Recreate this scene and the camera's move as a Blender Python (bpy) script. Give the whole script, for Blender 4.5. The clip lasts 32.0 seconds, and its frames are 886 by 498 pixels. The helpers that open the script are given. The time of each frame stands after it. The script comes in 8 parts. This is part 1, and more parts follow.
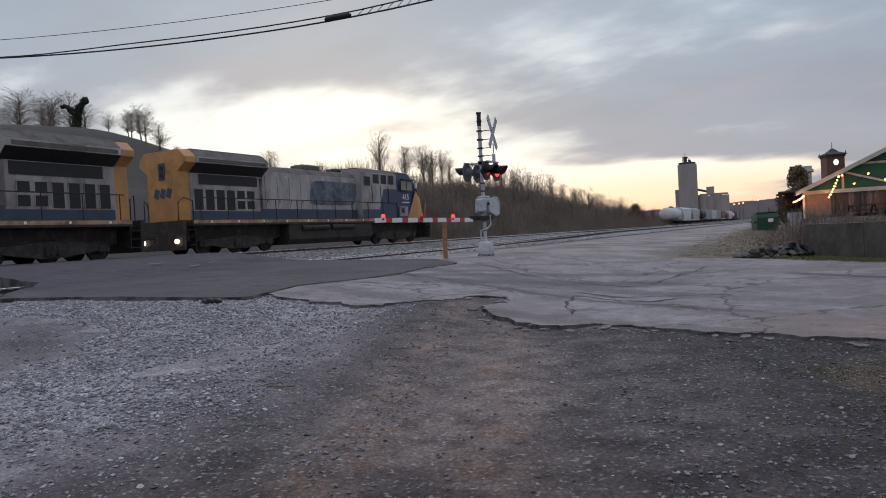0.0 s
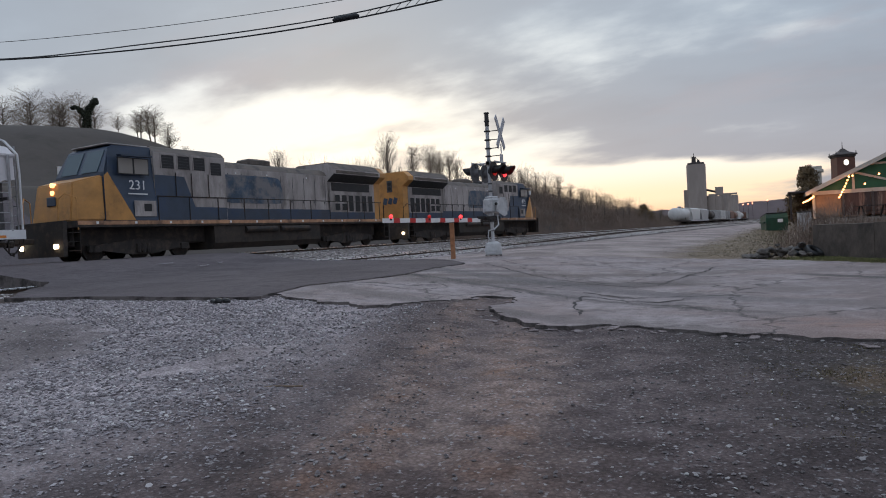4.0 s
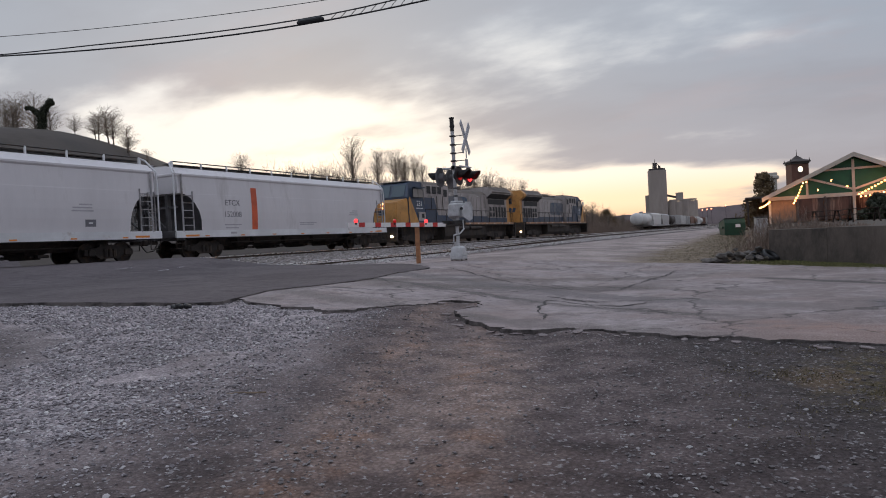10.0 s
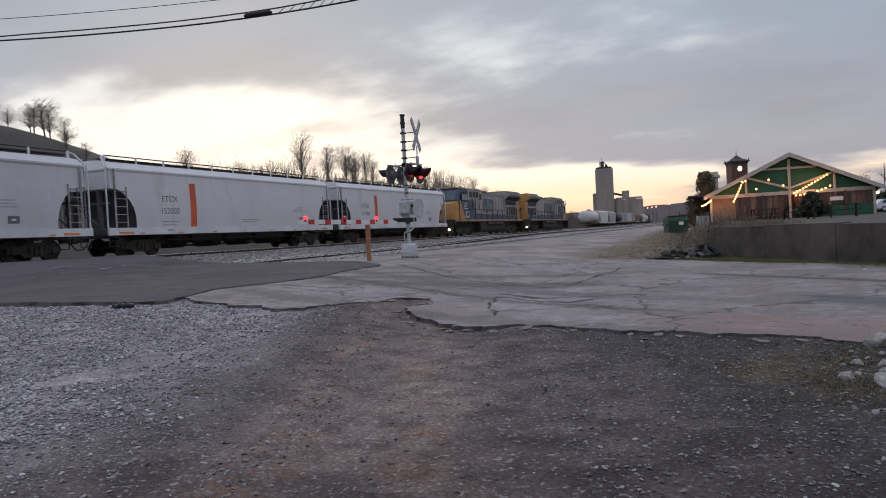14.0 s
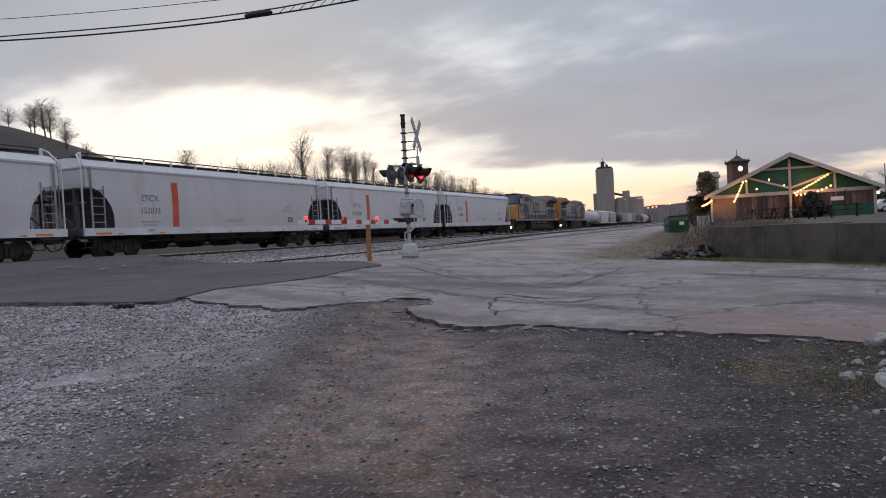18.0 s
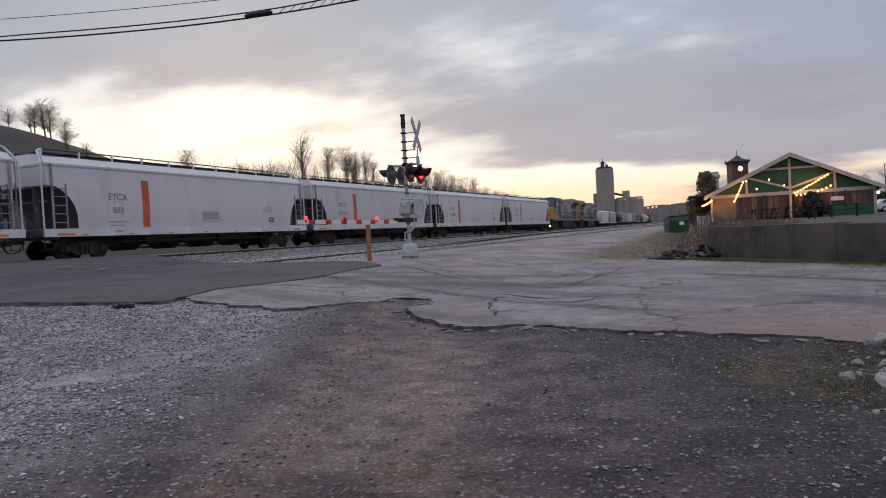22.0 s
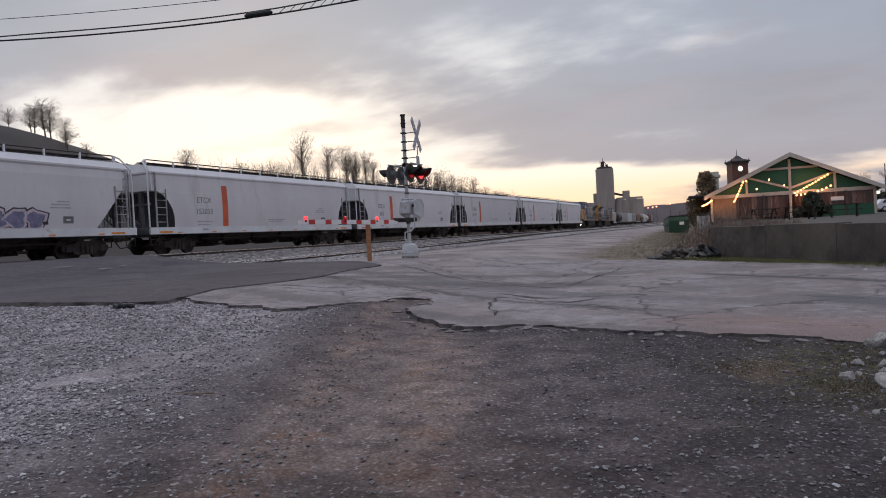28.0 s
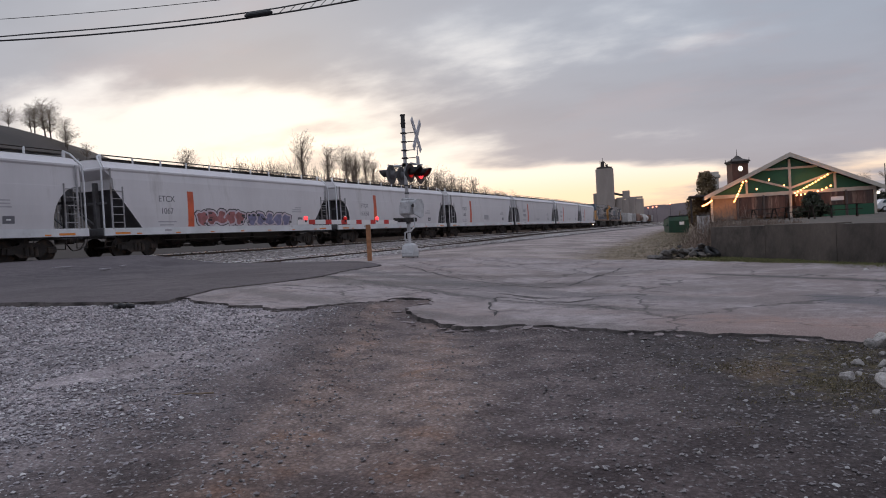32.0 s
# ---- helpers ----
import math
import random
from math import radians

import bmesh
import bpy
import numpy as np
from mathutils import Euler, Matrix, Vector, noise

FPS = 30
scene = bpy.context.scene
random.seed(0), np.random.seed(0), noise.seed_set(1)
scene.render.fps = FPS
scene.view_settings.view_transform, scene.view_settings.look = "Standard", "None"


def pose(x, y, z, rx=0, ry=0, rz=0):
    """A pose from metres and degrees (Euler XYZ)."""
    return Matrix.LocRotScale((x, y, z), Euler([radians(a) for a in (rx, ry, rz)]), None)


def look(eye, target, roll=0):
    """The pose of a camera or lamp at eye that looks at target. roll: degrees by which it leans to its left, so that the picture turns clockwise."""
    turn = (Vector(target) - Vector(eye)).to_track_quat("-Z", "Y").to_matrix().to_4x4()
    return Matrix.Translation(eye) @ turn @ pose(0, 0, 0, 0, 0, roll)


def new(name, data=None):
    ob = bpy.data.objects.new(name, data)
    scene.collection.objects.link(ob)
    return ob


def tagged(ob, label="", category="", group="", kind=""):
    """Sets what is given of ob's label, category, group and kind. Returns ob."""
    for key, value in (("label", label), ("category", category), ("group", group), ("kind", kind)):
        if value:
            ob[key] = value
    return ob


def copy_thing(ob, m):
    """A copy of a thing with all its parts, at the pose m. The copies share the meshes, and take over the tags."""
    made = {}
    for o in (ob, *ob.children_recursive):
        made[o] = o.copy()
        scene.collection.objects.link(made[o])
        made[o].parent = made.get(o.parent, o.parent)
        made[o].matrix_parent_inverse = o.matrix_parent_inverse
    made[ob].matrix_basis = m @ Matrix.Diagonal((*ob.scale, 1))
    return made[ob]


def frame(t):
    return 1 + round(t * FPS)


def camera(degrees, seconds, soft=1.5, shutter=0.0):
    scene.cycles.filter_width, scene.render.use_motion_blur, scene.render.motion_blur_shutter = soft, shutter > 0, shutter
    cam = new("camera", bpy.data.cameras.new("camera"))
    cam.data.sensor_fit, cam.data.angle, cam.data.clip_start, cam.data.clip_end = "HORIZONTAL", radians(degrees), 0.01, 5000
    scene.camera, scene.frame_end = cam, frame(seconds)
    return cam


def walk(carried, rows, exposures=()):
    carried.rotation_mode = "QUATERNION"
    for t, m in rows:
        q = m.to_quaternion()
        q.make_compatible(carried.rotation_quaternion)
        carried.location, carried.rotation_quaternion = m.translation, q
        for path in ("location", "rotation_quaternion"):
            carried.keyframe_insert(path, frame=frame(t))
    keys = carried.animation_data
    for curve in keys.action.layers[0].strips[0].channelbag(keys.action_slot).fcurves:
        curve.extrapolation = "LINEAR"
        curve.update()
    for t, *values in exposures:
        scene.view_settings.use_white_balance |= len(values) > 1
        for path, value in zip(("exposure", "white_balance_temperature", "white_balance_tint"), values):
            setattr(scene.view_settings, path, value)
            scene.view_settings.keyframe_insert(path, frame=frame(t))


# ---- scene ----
# ---- camera: a still tripod that pans twice ----
EYE = (0.0, 0.0, 1.2)
cam = camera(66.3, 32.0, soft=1.0)
walk(cam, [
    (0.0, pose(*EYE, 88.849, 3.176, 29.828)),
    (0.5, pose(*EYE, 88.727, 3.300, 28.837)),
    (1.0, pose(*EYE, 88.469, 3.250, 27.254)),
    (1.5, pose(*EYE, 88.651, 3.172, 27.873)),
    (2.0, pose(*EYE, 88.880, 3.127, 29.786)),
    (2.5, pose(*EYE, 88.911, 3.148, 30.442)),
    (3.0, pose(*EYE, 88.908, 3.140, 30.470)),
    (6.0, pose(*EYE, 88.909, 3.144, 30.479)),
    (8.5, pose(*EYE, 88.909, 3.144, 30.479)),
    (9.0, pose(*EYE, 88.793, 3.125, 30.572)),
    (9.5, pose(*EYE, 88.831, 3.149, 29.001)),
    (10.0, pose(*EYE, 89.127, 3.098, 27.541)),
    (10.5, pose(*EYE, 88.971, 3.074, 25.283)),
    (11.0, pose(*EYE, 88.757, 3.179, 22.531)),
    (11.5, pose(*EYE, 88.474, 3.290, 20.299)),
    (12.0, pose(*EYE, 88.632, 3.038, 21.659)),
    (12.5, pose(*EYE, 88.668, 3.095, 23.345)),
    (13.0, pose(*EYE, 88.669, 3.105, 23.365)),
    (15.5, pose(*EYE, 88.673, 3.106, 23.415)),
    (19.0, pose(*EYE, 88.673, 3.108, 23.422)),
    (32.0, pose(*EYE, 88.673, 3.108, 23.424)),
], [(0.0, 0.0, 6250, 9), (3.5, 0.0, 6300, 9), (6.0, 0.0, 6450, 10), (9.0, 0.0, 6700, 13), (12.5, 0.0, 6450, 12), (20.0, 0.0, 6500, 13), (32.0, 0.0, 6650, 15)])

# ---- sky and light: dusk, the sun low behind broken cloud ----
SUN_TURN, SUN_RISE = radians(37.5), radians(8)   # to the left of +Y, over the horizon
SUN_WAY = Vector((-math.sin(SUN_TURN) * math.cos(SUN_RISE), math.cos(SUN_TURN) * math.cos(SUN_RISE), math.sin(SUN_RISE)))


def make_sky():
    w = bpy.data.worlds.new("dusk_sky")
    scene.world = w
    w.use_nodes = True
    nt = w.node_tree
    n, l = nt.nodes, nt.links
    n.clear()

    def node(kind, **k):
        x = n.new(kind)
        for key, v in k.items():
            if key in ("operation", "data_type", "blend_type", "interpolation", "clamp", "sky_type", "sun_disc", "sun_elevation", "sun_rotation", "dust_density", "ozone_density", "noise_dimensions", "mode"):
                if key == "operation": x.operation = v
                elif key == "blend_type": x.blend_type = v
                elif key == "sky_type": x.sky_type = v
                elif key == "sun_disc": x.sun_disc = v
                elif key == "sun_elevation": x.sun_elevation = v
                elif key == "sun_rotation": x.sun_rotation = v
                elif key == "dust_density": x.dust_density = v
        return x

    def math_node(op, a, b=None, clamp=False):
        x = node("ShaderNodeMath", operation=op)
        x.use_clamp = clamp
        for i, v in enumerate((a, b)):
            if v is None: continue
            if isinstance(v, (int, float)): x.inputs[i].default_value = v
            else: l.new(v, x.inputs[i])
        return x.outputs[0]

    def ramp(v, stops):
        x = n.new("ShaderNodeValToRGB")
        el = x.color_ramp.elements
        while len(el) < len(stops): el.new(0.5)
        for e, (p, c) in zip(el, stops):
            e.position, e.color = p, (*c, 1) if len(c) == 3 else c
        x.color_ramp.interpolation = "EASE"
        l.new(v, x.inputs[0])
        return x.outputs[0]

    def mix(f, a, b):
        x = n.new("ShaderNodeMix")
        x.data_type = "RGBA"
        for i, v in ((0, f), (6, a), (7, b)):
            if isinstance(v, (int, float)): x.inputs[i].default_value = v
            elif isinstance(v, tuple): x.inputs[i].default_value = (*v, 1)
            else: l.new(v, x.inputs[i])
        return x.outputs[2]

    co = n.new("ShaderNodeTexCoord")
    way = co.outputs["Generated"]
    sep = n.new("ShaderNodeSeparateXYZ")
    l.new(way, sep.inputs[0])
    up = sep.outputs[2]
    sky = node("ShaderNodeTexSky", sky_type="NISHITA", sun_disc=False, sun_elevation=SUN_RISE, sun_rotation=-SUN_TURN, dust_density=2.0)
    # cloud plane: the way divided by its rise, so that clouds shrink towards the horizon
    rise = math_node("ADD", math_node("MAXIMUM", up, 0.0), 0.24)
    div = n.new("ShaderNodeVectorMath")
    div.operation = "DIVIDE"
    comb = n.new("ShaderNodeCombineXYZ")
    for i in range(3): l.new(rise, comb.inputs[i])
    l.new(way, div.inputs[0]); l.new(comb.outputs[0], div.inputs[1])

    def noise_at(scale, detail, rough, offset, squash=(1, 1, 1)):
        m = n.new("ShaderNodeMapping")
        m.inputs["Location"].default_value = offset
        m.inputs["Scale"].default_value = squash
        l.new(div.outputs[0], m.inputs[0])
        x = n.new("ShaderNodeTexNoise")
        x.inputs["Scale"].default_value, x.inputs["Detail"].default_value, x.inputs["Roughness"].default_value = scale, detail, rough
        l.new(m.outputs[0], x.inputs["Vector"])
        return x.outputs[0]

    def between(v, a, b, lo=0.0, hi=1.0):
        x = n.new("ShaderNodeMapRange")
        x.interpolation_type = "SMOOTHSTEP"
        l.new(v, x.inputs[0])
        for i, q in enumerate((a, b, lo, hi)): x.inputs[1 + i].default_value = q
        return x.outputs[0]

    def plus(*v):
        out = v[0]
        for q in v[1:]: out = math_node("ADD", out, q)
        return out

    def times(a, b): return math_node("MULTIPLY", a, b)

    big = noise_at(1.05, 4, 0.5, CLOUD_SHIFT, (0.75, 1.1, 1.6))
    fine = noise_at(2.6, 7, 0.54, (5.2, 1.3, 0), (0.7, 1.1, 1.8))
    pinkn = noise_at(1.6, 5, 0.6, (11.0, 3.0, 0), (0.6, 1.1, 1.6))
    cover = plus(times(big, 0.62), times(fine, 0.38))
    # how near the sun a part of the sky lies
    dot = n.new("ShaderNodeVectorMath"); dot.operation = "DOT_PRODUCT"
    tall = n.new("ShaderNodeVectorMath"); tall.operation = "MULTIPLY"; tall.inputs[1].default_value = (1, 1, 2.0)
    unit = n.new("ShaderNodeVectorMath"); unit.operation = "NORMALIZE"
    l.new(way, tall.inputs[0]); l.new(tall.outputs[0], unit.inputs[0]); l.new(unit.outputs[0], dot.inputs[0])
    dot.inputs[1].default_value = Vector((SUN_WAY.x, SUN_WAY.y, SUN_WAY.z * 2.0)).normalized()
    toward = math_node("MAXIMUM", dot.outputs["Value"], 0.0)
    core, near, wide = (math_node("POWER", toward, e) for e in (70.0, 22.0, 4.0))
    low = between(up, 0.105, 0.055)
    # cloud deck: grey blue, thicker parts darker, brighter overhead as an overcast sky is, pink rims in the dusk
    cloud = ramp(cover, [(0.38, (0.45, 0.53, 0.63)), (0.49, (0.365, 0.43, 0.52)), (0.60, (0.31, 0.36, 0.44))])
    cloud = mix(times(between(pinkn, 0.48, 0.62), 0.30), cloud, (0.50, 0.38, 0.40))
    cloud = mix(times(wide, 0.50), cloud, (0.54, 0.55, 0.57))
    cloud = mix(times(between(up, 0.28, 0.05), 0.55), cloud, (0.485, 0.425, 0.44))
    clear = ramp(up, [(0.0, (1.18, 0.60, 0.32)), (0.040, (1.27, 0.95, 0.64)), (0.085, (1.19, 1.07, 0.91)), (0.13, (1.06, 1.03, 0.95)), (0.22, (0.99, 1.01, 0.99)), (0.40, (0.62, 0.70, 0.76))])
    clear = mix(core, clear, (1.12, 1.07, 0.95))
    hole = plus(math_node("SUBTRACT", 0.93, cover), times(times(near, between(up, 0.33, 0.17)), 0.26), times(wide, 0.02), times(times(low, wide), 0.52))
    opened = between(hole, 0.50, 0.66)
    colour = mix(opened, cloud, clear)
    nishita = n.new("ShaderNodeVectorMath"); nishita.operation = "SCALE"
    l.new(sky.outputs[0], nishita.inputs[0]); nishita.inputs["Scale"].default_value = 0.05
    colour = mix(0.10, colour, nishita.outputs[0])
    lift = n.new("ShaderNodeVectorMath"); lift.operation = "SCALE"
    l.new(colour, lift.inputs[0]); l.new(between(up, 0.36, 0.85, 1.0, ZENITH), lift.inputs["Scale"])
    colour = lift.outputs[0]
    bg = n.new("ShaderNodeBackground")
    l.new(colour, bg.inputs[0])
    bg.inputs[1].default_value = 1.0
    out = n.new("ShaderNodeOutputWorld")
    l.new(bg.outputs[0], out.inputs[0])


CLOUD_SHIFT = (3.1, 0.4, 0.0)
ZENITH = 2.4
make_sky()
sun = new("sun", bpy.data.lights.new("sun", "SUN"))
sun.data.energy, sun.data.angle, sun.data.color = 0.45, radians(25), (1.0, 0.82, 0.62)
sun.matrix_world = look(tuple(SUN_WAY * 50), (0, 0, 0))
scene.view_settings.exposure = 0.0

# ---- mesh and material tools ----
def part(name, bm, material, parent=None, label="", smooth=False):
    """Links a bmesh as one mesh object, under a thing or a part if one is given."""
    me = bpy.data.meshes.new(name)
    bm.to_mesh(me)
    bm.free()
    for m in (material if isinstance(material, (list, tuple)) else [material]):
        me.materials.append(m)
    if smooth:
        for p in me.polygons: p.use_smooth = True
    ob = new(name, me)
    if parent is not None: ob.parent = parent
    if label: tagged(ob, label)
    return ob


def again(name, src, m, parent=None, label=""):
    """Another object on the mesh of src, at the pose m."""
    ob = new(name, src.data)
    if parent is not None: ob.parent = parent
    ob.matrix_basis = m
    if label: tagged(ob, label)
    return ob


def from_lists(name, verts, faces, material, parent=None, label=""):
    me = bpy.data.meshes.new(name)
    me.from_pydata(verts, [], faces)
    me.update()
    me.materials.append(material)
    ob = new(name, me)
    if parent is not None: ob.parent = parent
    if label: tagged(ob, label)
    return ob


def thing(name, at, label, category, group="", kind=""):
    ob = new(name)
    ob.empty_display_size = 0.2
    ob.matrix_basis = at
    return tagged(ob, label, category, group, kind)


def box(bm, cx, cy, cz, sx, sy, sz, bevel=0.0, turn=None, mat=0):
    r = bmesh.ops.create_cube(bm, size=1)
    vs = r["verts"]
    bmesh.ops.scale(bm, vec=(sx, sy, sz), verts=vs)
    if bevel:
        es = list({e for v in vs for e in v.link_edges})
        vs = list({v for f in bmesh.ops.bevel(bm, geom=es, offset=bevel, segments=1, affect="EDGES", profile=0.6)["faces"] for v in f.verts})
    m = Matrix.Translation((cx, cy, cz)) @ (turn if turn is not None else Matrix())
    bmesh.ops.transform(bm, matrix=m, verts=vs)
    if mat:
        for f in {f for v in vs for f in v.link_faces}: f.material_index = mat
    return vs


def rod(bm, a, b, r, seg=8, r2=None):
    a, b = Vector(a), Vector(b)
    d = b - a
    q = d.to_track_quat("Z", "Y").to_matrix().to_4x4()
    res = bmesh.ops.create_cone(bm, cap_ends=True, segments=seg, radius1=r, radius2=r if r2 is None else r2, depth=d.length)
    bmesh.ops.transform(bm, matrix=Matrix.Translation((a + b) / 2) @ q, verts=res["verts"])
    return res["verts"]


def prism(bm, pts, axis, lo, hi):
    """A flat outline pushed along an axis. axis 'x': pts are (y, z); 'y': (x, z); 'z': (x, y)."""
    def at(p, d):
        return {"x": (d, p[0], p[1]), "y": (p[0], d, p[1]), "z": (p[0], p[1], d)}[axis]
    a = [bm.verts.new(at(p, lo)) for p in pts]
    b = [bm.verts.new(at(p, hi)) for p in pts]
    fs = [bm.faces.new(a), bm.faces.new(b)]
    for i in range(len(pts)):
        j = (i + 1) % len(pts)
        fs.append(bm.faces.new((a[i], a[j], b[j], b[i])))
    bmesh.ops.recalc_face_normals(bm, faces=fs)
    return a + b


def tube(bm, pts, r, seg=6):
    """A bent rod through pts, one ring a point."""
    pts = [Vector([float(c) for c in p]) for p in pts]
    rings = []
    for i, p in enumerate(pts):
        d = (pts[min(i + 1, len(pts) - 1)] - pts[max(i - 1, 0)]).normalized()
        u = d.cross(Vector((0.13, 0.21, 0.97))).normalized()
        w = d.cross(u)
        rr = float(r[i] if isinstance(r, (list, tuple)) else r)
        rings.append([bm.verts.new(p + rr * (math.cos(2 * math.pi * k / seg) * u + math.sin(2 * math.pi * k / seg) * w)) for k in range(seg)])
    for a, b in zip(rings, rings[1:]):
        for k in range(seg):
            bm.faces.new((a[k], a[(k + 1) % seg], b[(k + 1) % seg], b[k]))
    bm.faces.new(rings[0][::-1]); bm.faces.new(rings[-1])


def letters(name, text, size, material, parent, m, label=""):
    cu = bpy.data.curves.new(name, "FONT")
    cu.body, cu.size, cu.extrude, cu.align_x = text, size, 0.003, "CENTER"
    tmp = bpy.data.objects.new(name, cu)
    scene.collection.objects.link(tmp)
    dg = bpy.context.evaluated_depsgraph_get()
    me = bpy.data.meshes.new_from_object(tmp.evaluated_get(dg))
    bpy.data.objects.remove(tmp)
    me.materials.clear(); me.materials.append(material)
    ob = new(name, me)
    if parent is not None: ob.parent = parent
    ob.matrix_basis = m
    if label: tagged(ob, label)
    return ob


def paint(name, base, rough=0.6, metal=0.0, var=0.25, scale=3.0, fine=40.0, bump=0.15, stain=None, stain_at=0.62, stain_scale=1.2, streak=1.0, emit=None, power=0.0, rand=0.0):
    """A worn surface: base colour broken up at two scales, stains of another colour, fine relief. streak < 1 draws the marks out downwards."""
    mt = bpy.data.materials.new(name)
    mt.use_nodes = True
    nt = mt.node_tree
    n, l = nt.nodes, nt.links
    b = n["Principled BSDF"]
    co = n.new("ShaderNodeTexCoord")
    mp = n.new("ShaderNodeMapping")
    mp.inputs["Scale"].default_value = (1, 1, streak)
    l.new(co.outputs["Object"], mp.inputs[0])

    def noise_tex(s, d, r=0.6):
        x = n.new("ShaderNodeTexNoise")
        x.inputs["Scale"].default_value, x.inputs["Detail"].default_value, x.inputs["Roughness"].default_value = s, d, r
        l.new(mp.outputs[0], x.inputs["Vector"])
        return x.outputs[0]

    def mixc(f, a, c, mode="MIX"):
        x = n.new("ShaderNodeMix"); x.data_type = "RGBA"; x.blend_type = mode
        for i, v in ((0, f), (6, a), (7, c)):
            if isinstance(v, (int, float)): x.inputs[i].default_value = v
            elif isinstance(v, tuple): x.inputs[i].default_value = (*v, 1)
            else: l.new(v, x.inputs[i])
        return x.outputs[2]

    def rng(v, a, bb, c, d):
        x = n.new("ShaderNodeMapRange")
        l.new(v, x.inputs[0])
        for i, q in enumerate((a, bb, c, d)): x.inputs[1 + i].default_value = q
        return x.outputs[0]

    big, small = noise_tex(scale, 5), noise_tex(fine, 3)
    dark = tuple(c * (1 - var) for c in base)
    lite = tuple(min(1, c * (1 + var)) for c in base)
    col = mixc(rng(big, 0.35, 0.65, 0, 1), dark, lite)
    col = mixc(rng(small, 0.3, 0.7, 0, 0.35 * min(1, var * 3)), col, tuple(c * 0.6 for c in base))
    if stain:
        s = noise_tex(stain_scale, 7, 0.7)
        col = mixc(rng(s, stain_at - 0.07, stain_at + 0.1, 0, 0.85), col, stain)
    if rand:
        oi = n.new("ShaderNodeObjectInfo")
        hs = n.new("ShaderNodeHueSaturation")
        l.new(rng(oi.outputs["Random"], 0, 1, 1 - rand, 1 + rand), hs.inputs["Value"])
        l.new(col, hs.inputs["Color"])
        col = hs.outputs[0]
    l.new(col, b.inputs["Base Color"])
    l.new(rng(big, 0.3, 0.7, max(0.05, rough - 0.12), min(1, rough + 0.12)), b.inputs["Roughness"])
    b.inputs["Metallic"].default_value = metal
    if bump:
        bp = n.new("ShaderNodeBump")
        bp.inputs["Strength"].default_value, bp.inputs["Distance"].default_value = bump, 0.02
        l.new(small, bp.inputs["Height"])
        l.new(bp.outputs[0], b.inputs["Normal"])
    if emit:
        b.inputs["Emission Color"].default_value = (*emit, 1)
        b.inputs["Emission Strength"].default_value = power
    return mt


def glass(name, tint=(0.02, 0.025, 0.03), rough=0.08):
    mt = bpy.data.materials.new(name)
    mt.use_nodes = True
    b = mt.node_tree.nodes["Principled BSDF"]
    b.inputs["Base Color"].default_value, b.inputs["Roughness"].default_value = (*tint, 1), rough
    b.inputs["IOR"].default_value = 1.5
    return mt

# ---- materials ----
M_WHITE = paint("hopper_white", (0.63, 0.60, 0.61), 0.5, var=0.07, scale=0.5, fine=6, bump=0.03, stain=(0.40, 0.37, 0.36), stain_at=0.63, stain_scale=0.5, streak=0.25, rand=0.06)
M_SILL = paint("sill_white", (0.66, 0.66, 0.67), 0.5, var=0.1, scale=1.0, fine=12, bump=0.04, stain=(0.34, 0.27, 0.23), stain_at=0.66, stain_scale=1.4)
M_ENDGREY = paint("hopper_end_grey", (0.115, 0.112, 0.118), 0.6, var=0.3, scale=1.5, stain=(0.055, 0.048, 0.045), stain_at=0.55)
M_LADDER = paint("ladder_grey", (0.34, 0.33, 0.34), 0.5, var=0.2, scale=3, bump=0.04, stain=(0.16, 0.13, 0.11), stain_at=0.55)
M_ORANGE = paint("stripe_orange", (0.66, 0.115, 0.045), 0.55, var=0.22, scale=1.5, bump=0.03)
M_BLACKGREASE = paint("grimy_black", (0.034, 0.028, 0.025), 0.75, var=0.4, scale=4, fine=30, bump=0.3, stain=(0.085, 0.060, 0.046), stain_at=0.55, stain_scale=3)
M_STEELDARK = paint("dark_steel", (0.032, 0.028, 0.026), 0.6, 0.4, var=0.35, scale=5, bump=0.2, stain=(0.09, 0.055, 0.035), stain_at=0.55, stain_scale=4)
M_LOCOGREY = paint("loco_grey", (0.37, 0.330, 0.315), 0.5, var=0.28, scale=0.9, fine=14, bump=0.05, stain=(0.15, 0.130, 0.122), stain_at=0.54, stain_scale=1.1, streak=0.35)
M_LOCOBLUE = paint("loco_blue", (0.042, 0.062, 0.098), 0.45, var=0.25, scale=1.2, bump=0.04, stain=(0.03, 0.05, 0.10), stain_at=0.58)
M_LOCOFADE = paint("loco_faded_blue", (0.040, 0.072, 0.115), 0.5, var=0.35, scale=1.6, bump=0.04, stain=(0.20, 0.185, 0.185), stain_at=0.49, stain_scale=1.3)
M_LOCOYELLOW = paint("loco_yellow", (0.50, 0.245, 0.070), 0.5, var=0.2, scale=1.5, bump=0.04, stain=(0.20, 0.105, 0.045), stain_at=0.62)
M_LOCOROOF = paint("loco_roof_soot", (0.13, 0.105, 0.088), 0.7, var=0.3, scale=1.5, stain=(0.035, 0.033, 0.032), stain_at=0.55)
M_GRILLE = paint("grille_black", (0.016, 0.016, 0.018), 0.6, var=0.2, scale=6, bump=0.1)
M_DUST = paint("brown_brake_dust", (0.050, 0.038, 0.030), 0.85, var=0.35, scale=2.5, fine=20, bump=0.2, stain=(0.020, 0.017, 0.015), stain_at=0.52, stain_scale=1.6)
# sky brightness in the cab's side panes is put into this pale colour
M_PALEPANE = glass("pale_pane_glass", (0.24, 0.22, 0.20), 0.15)
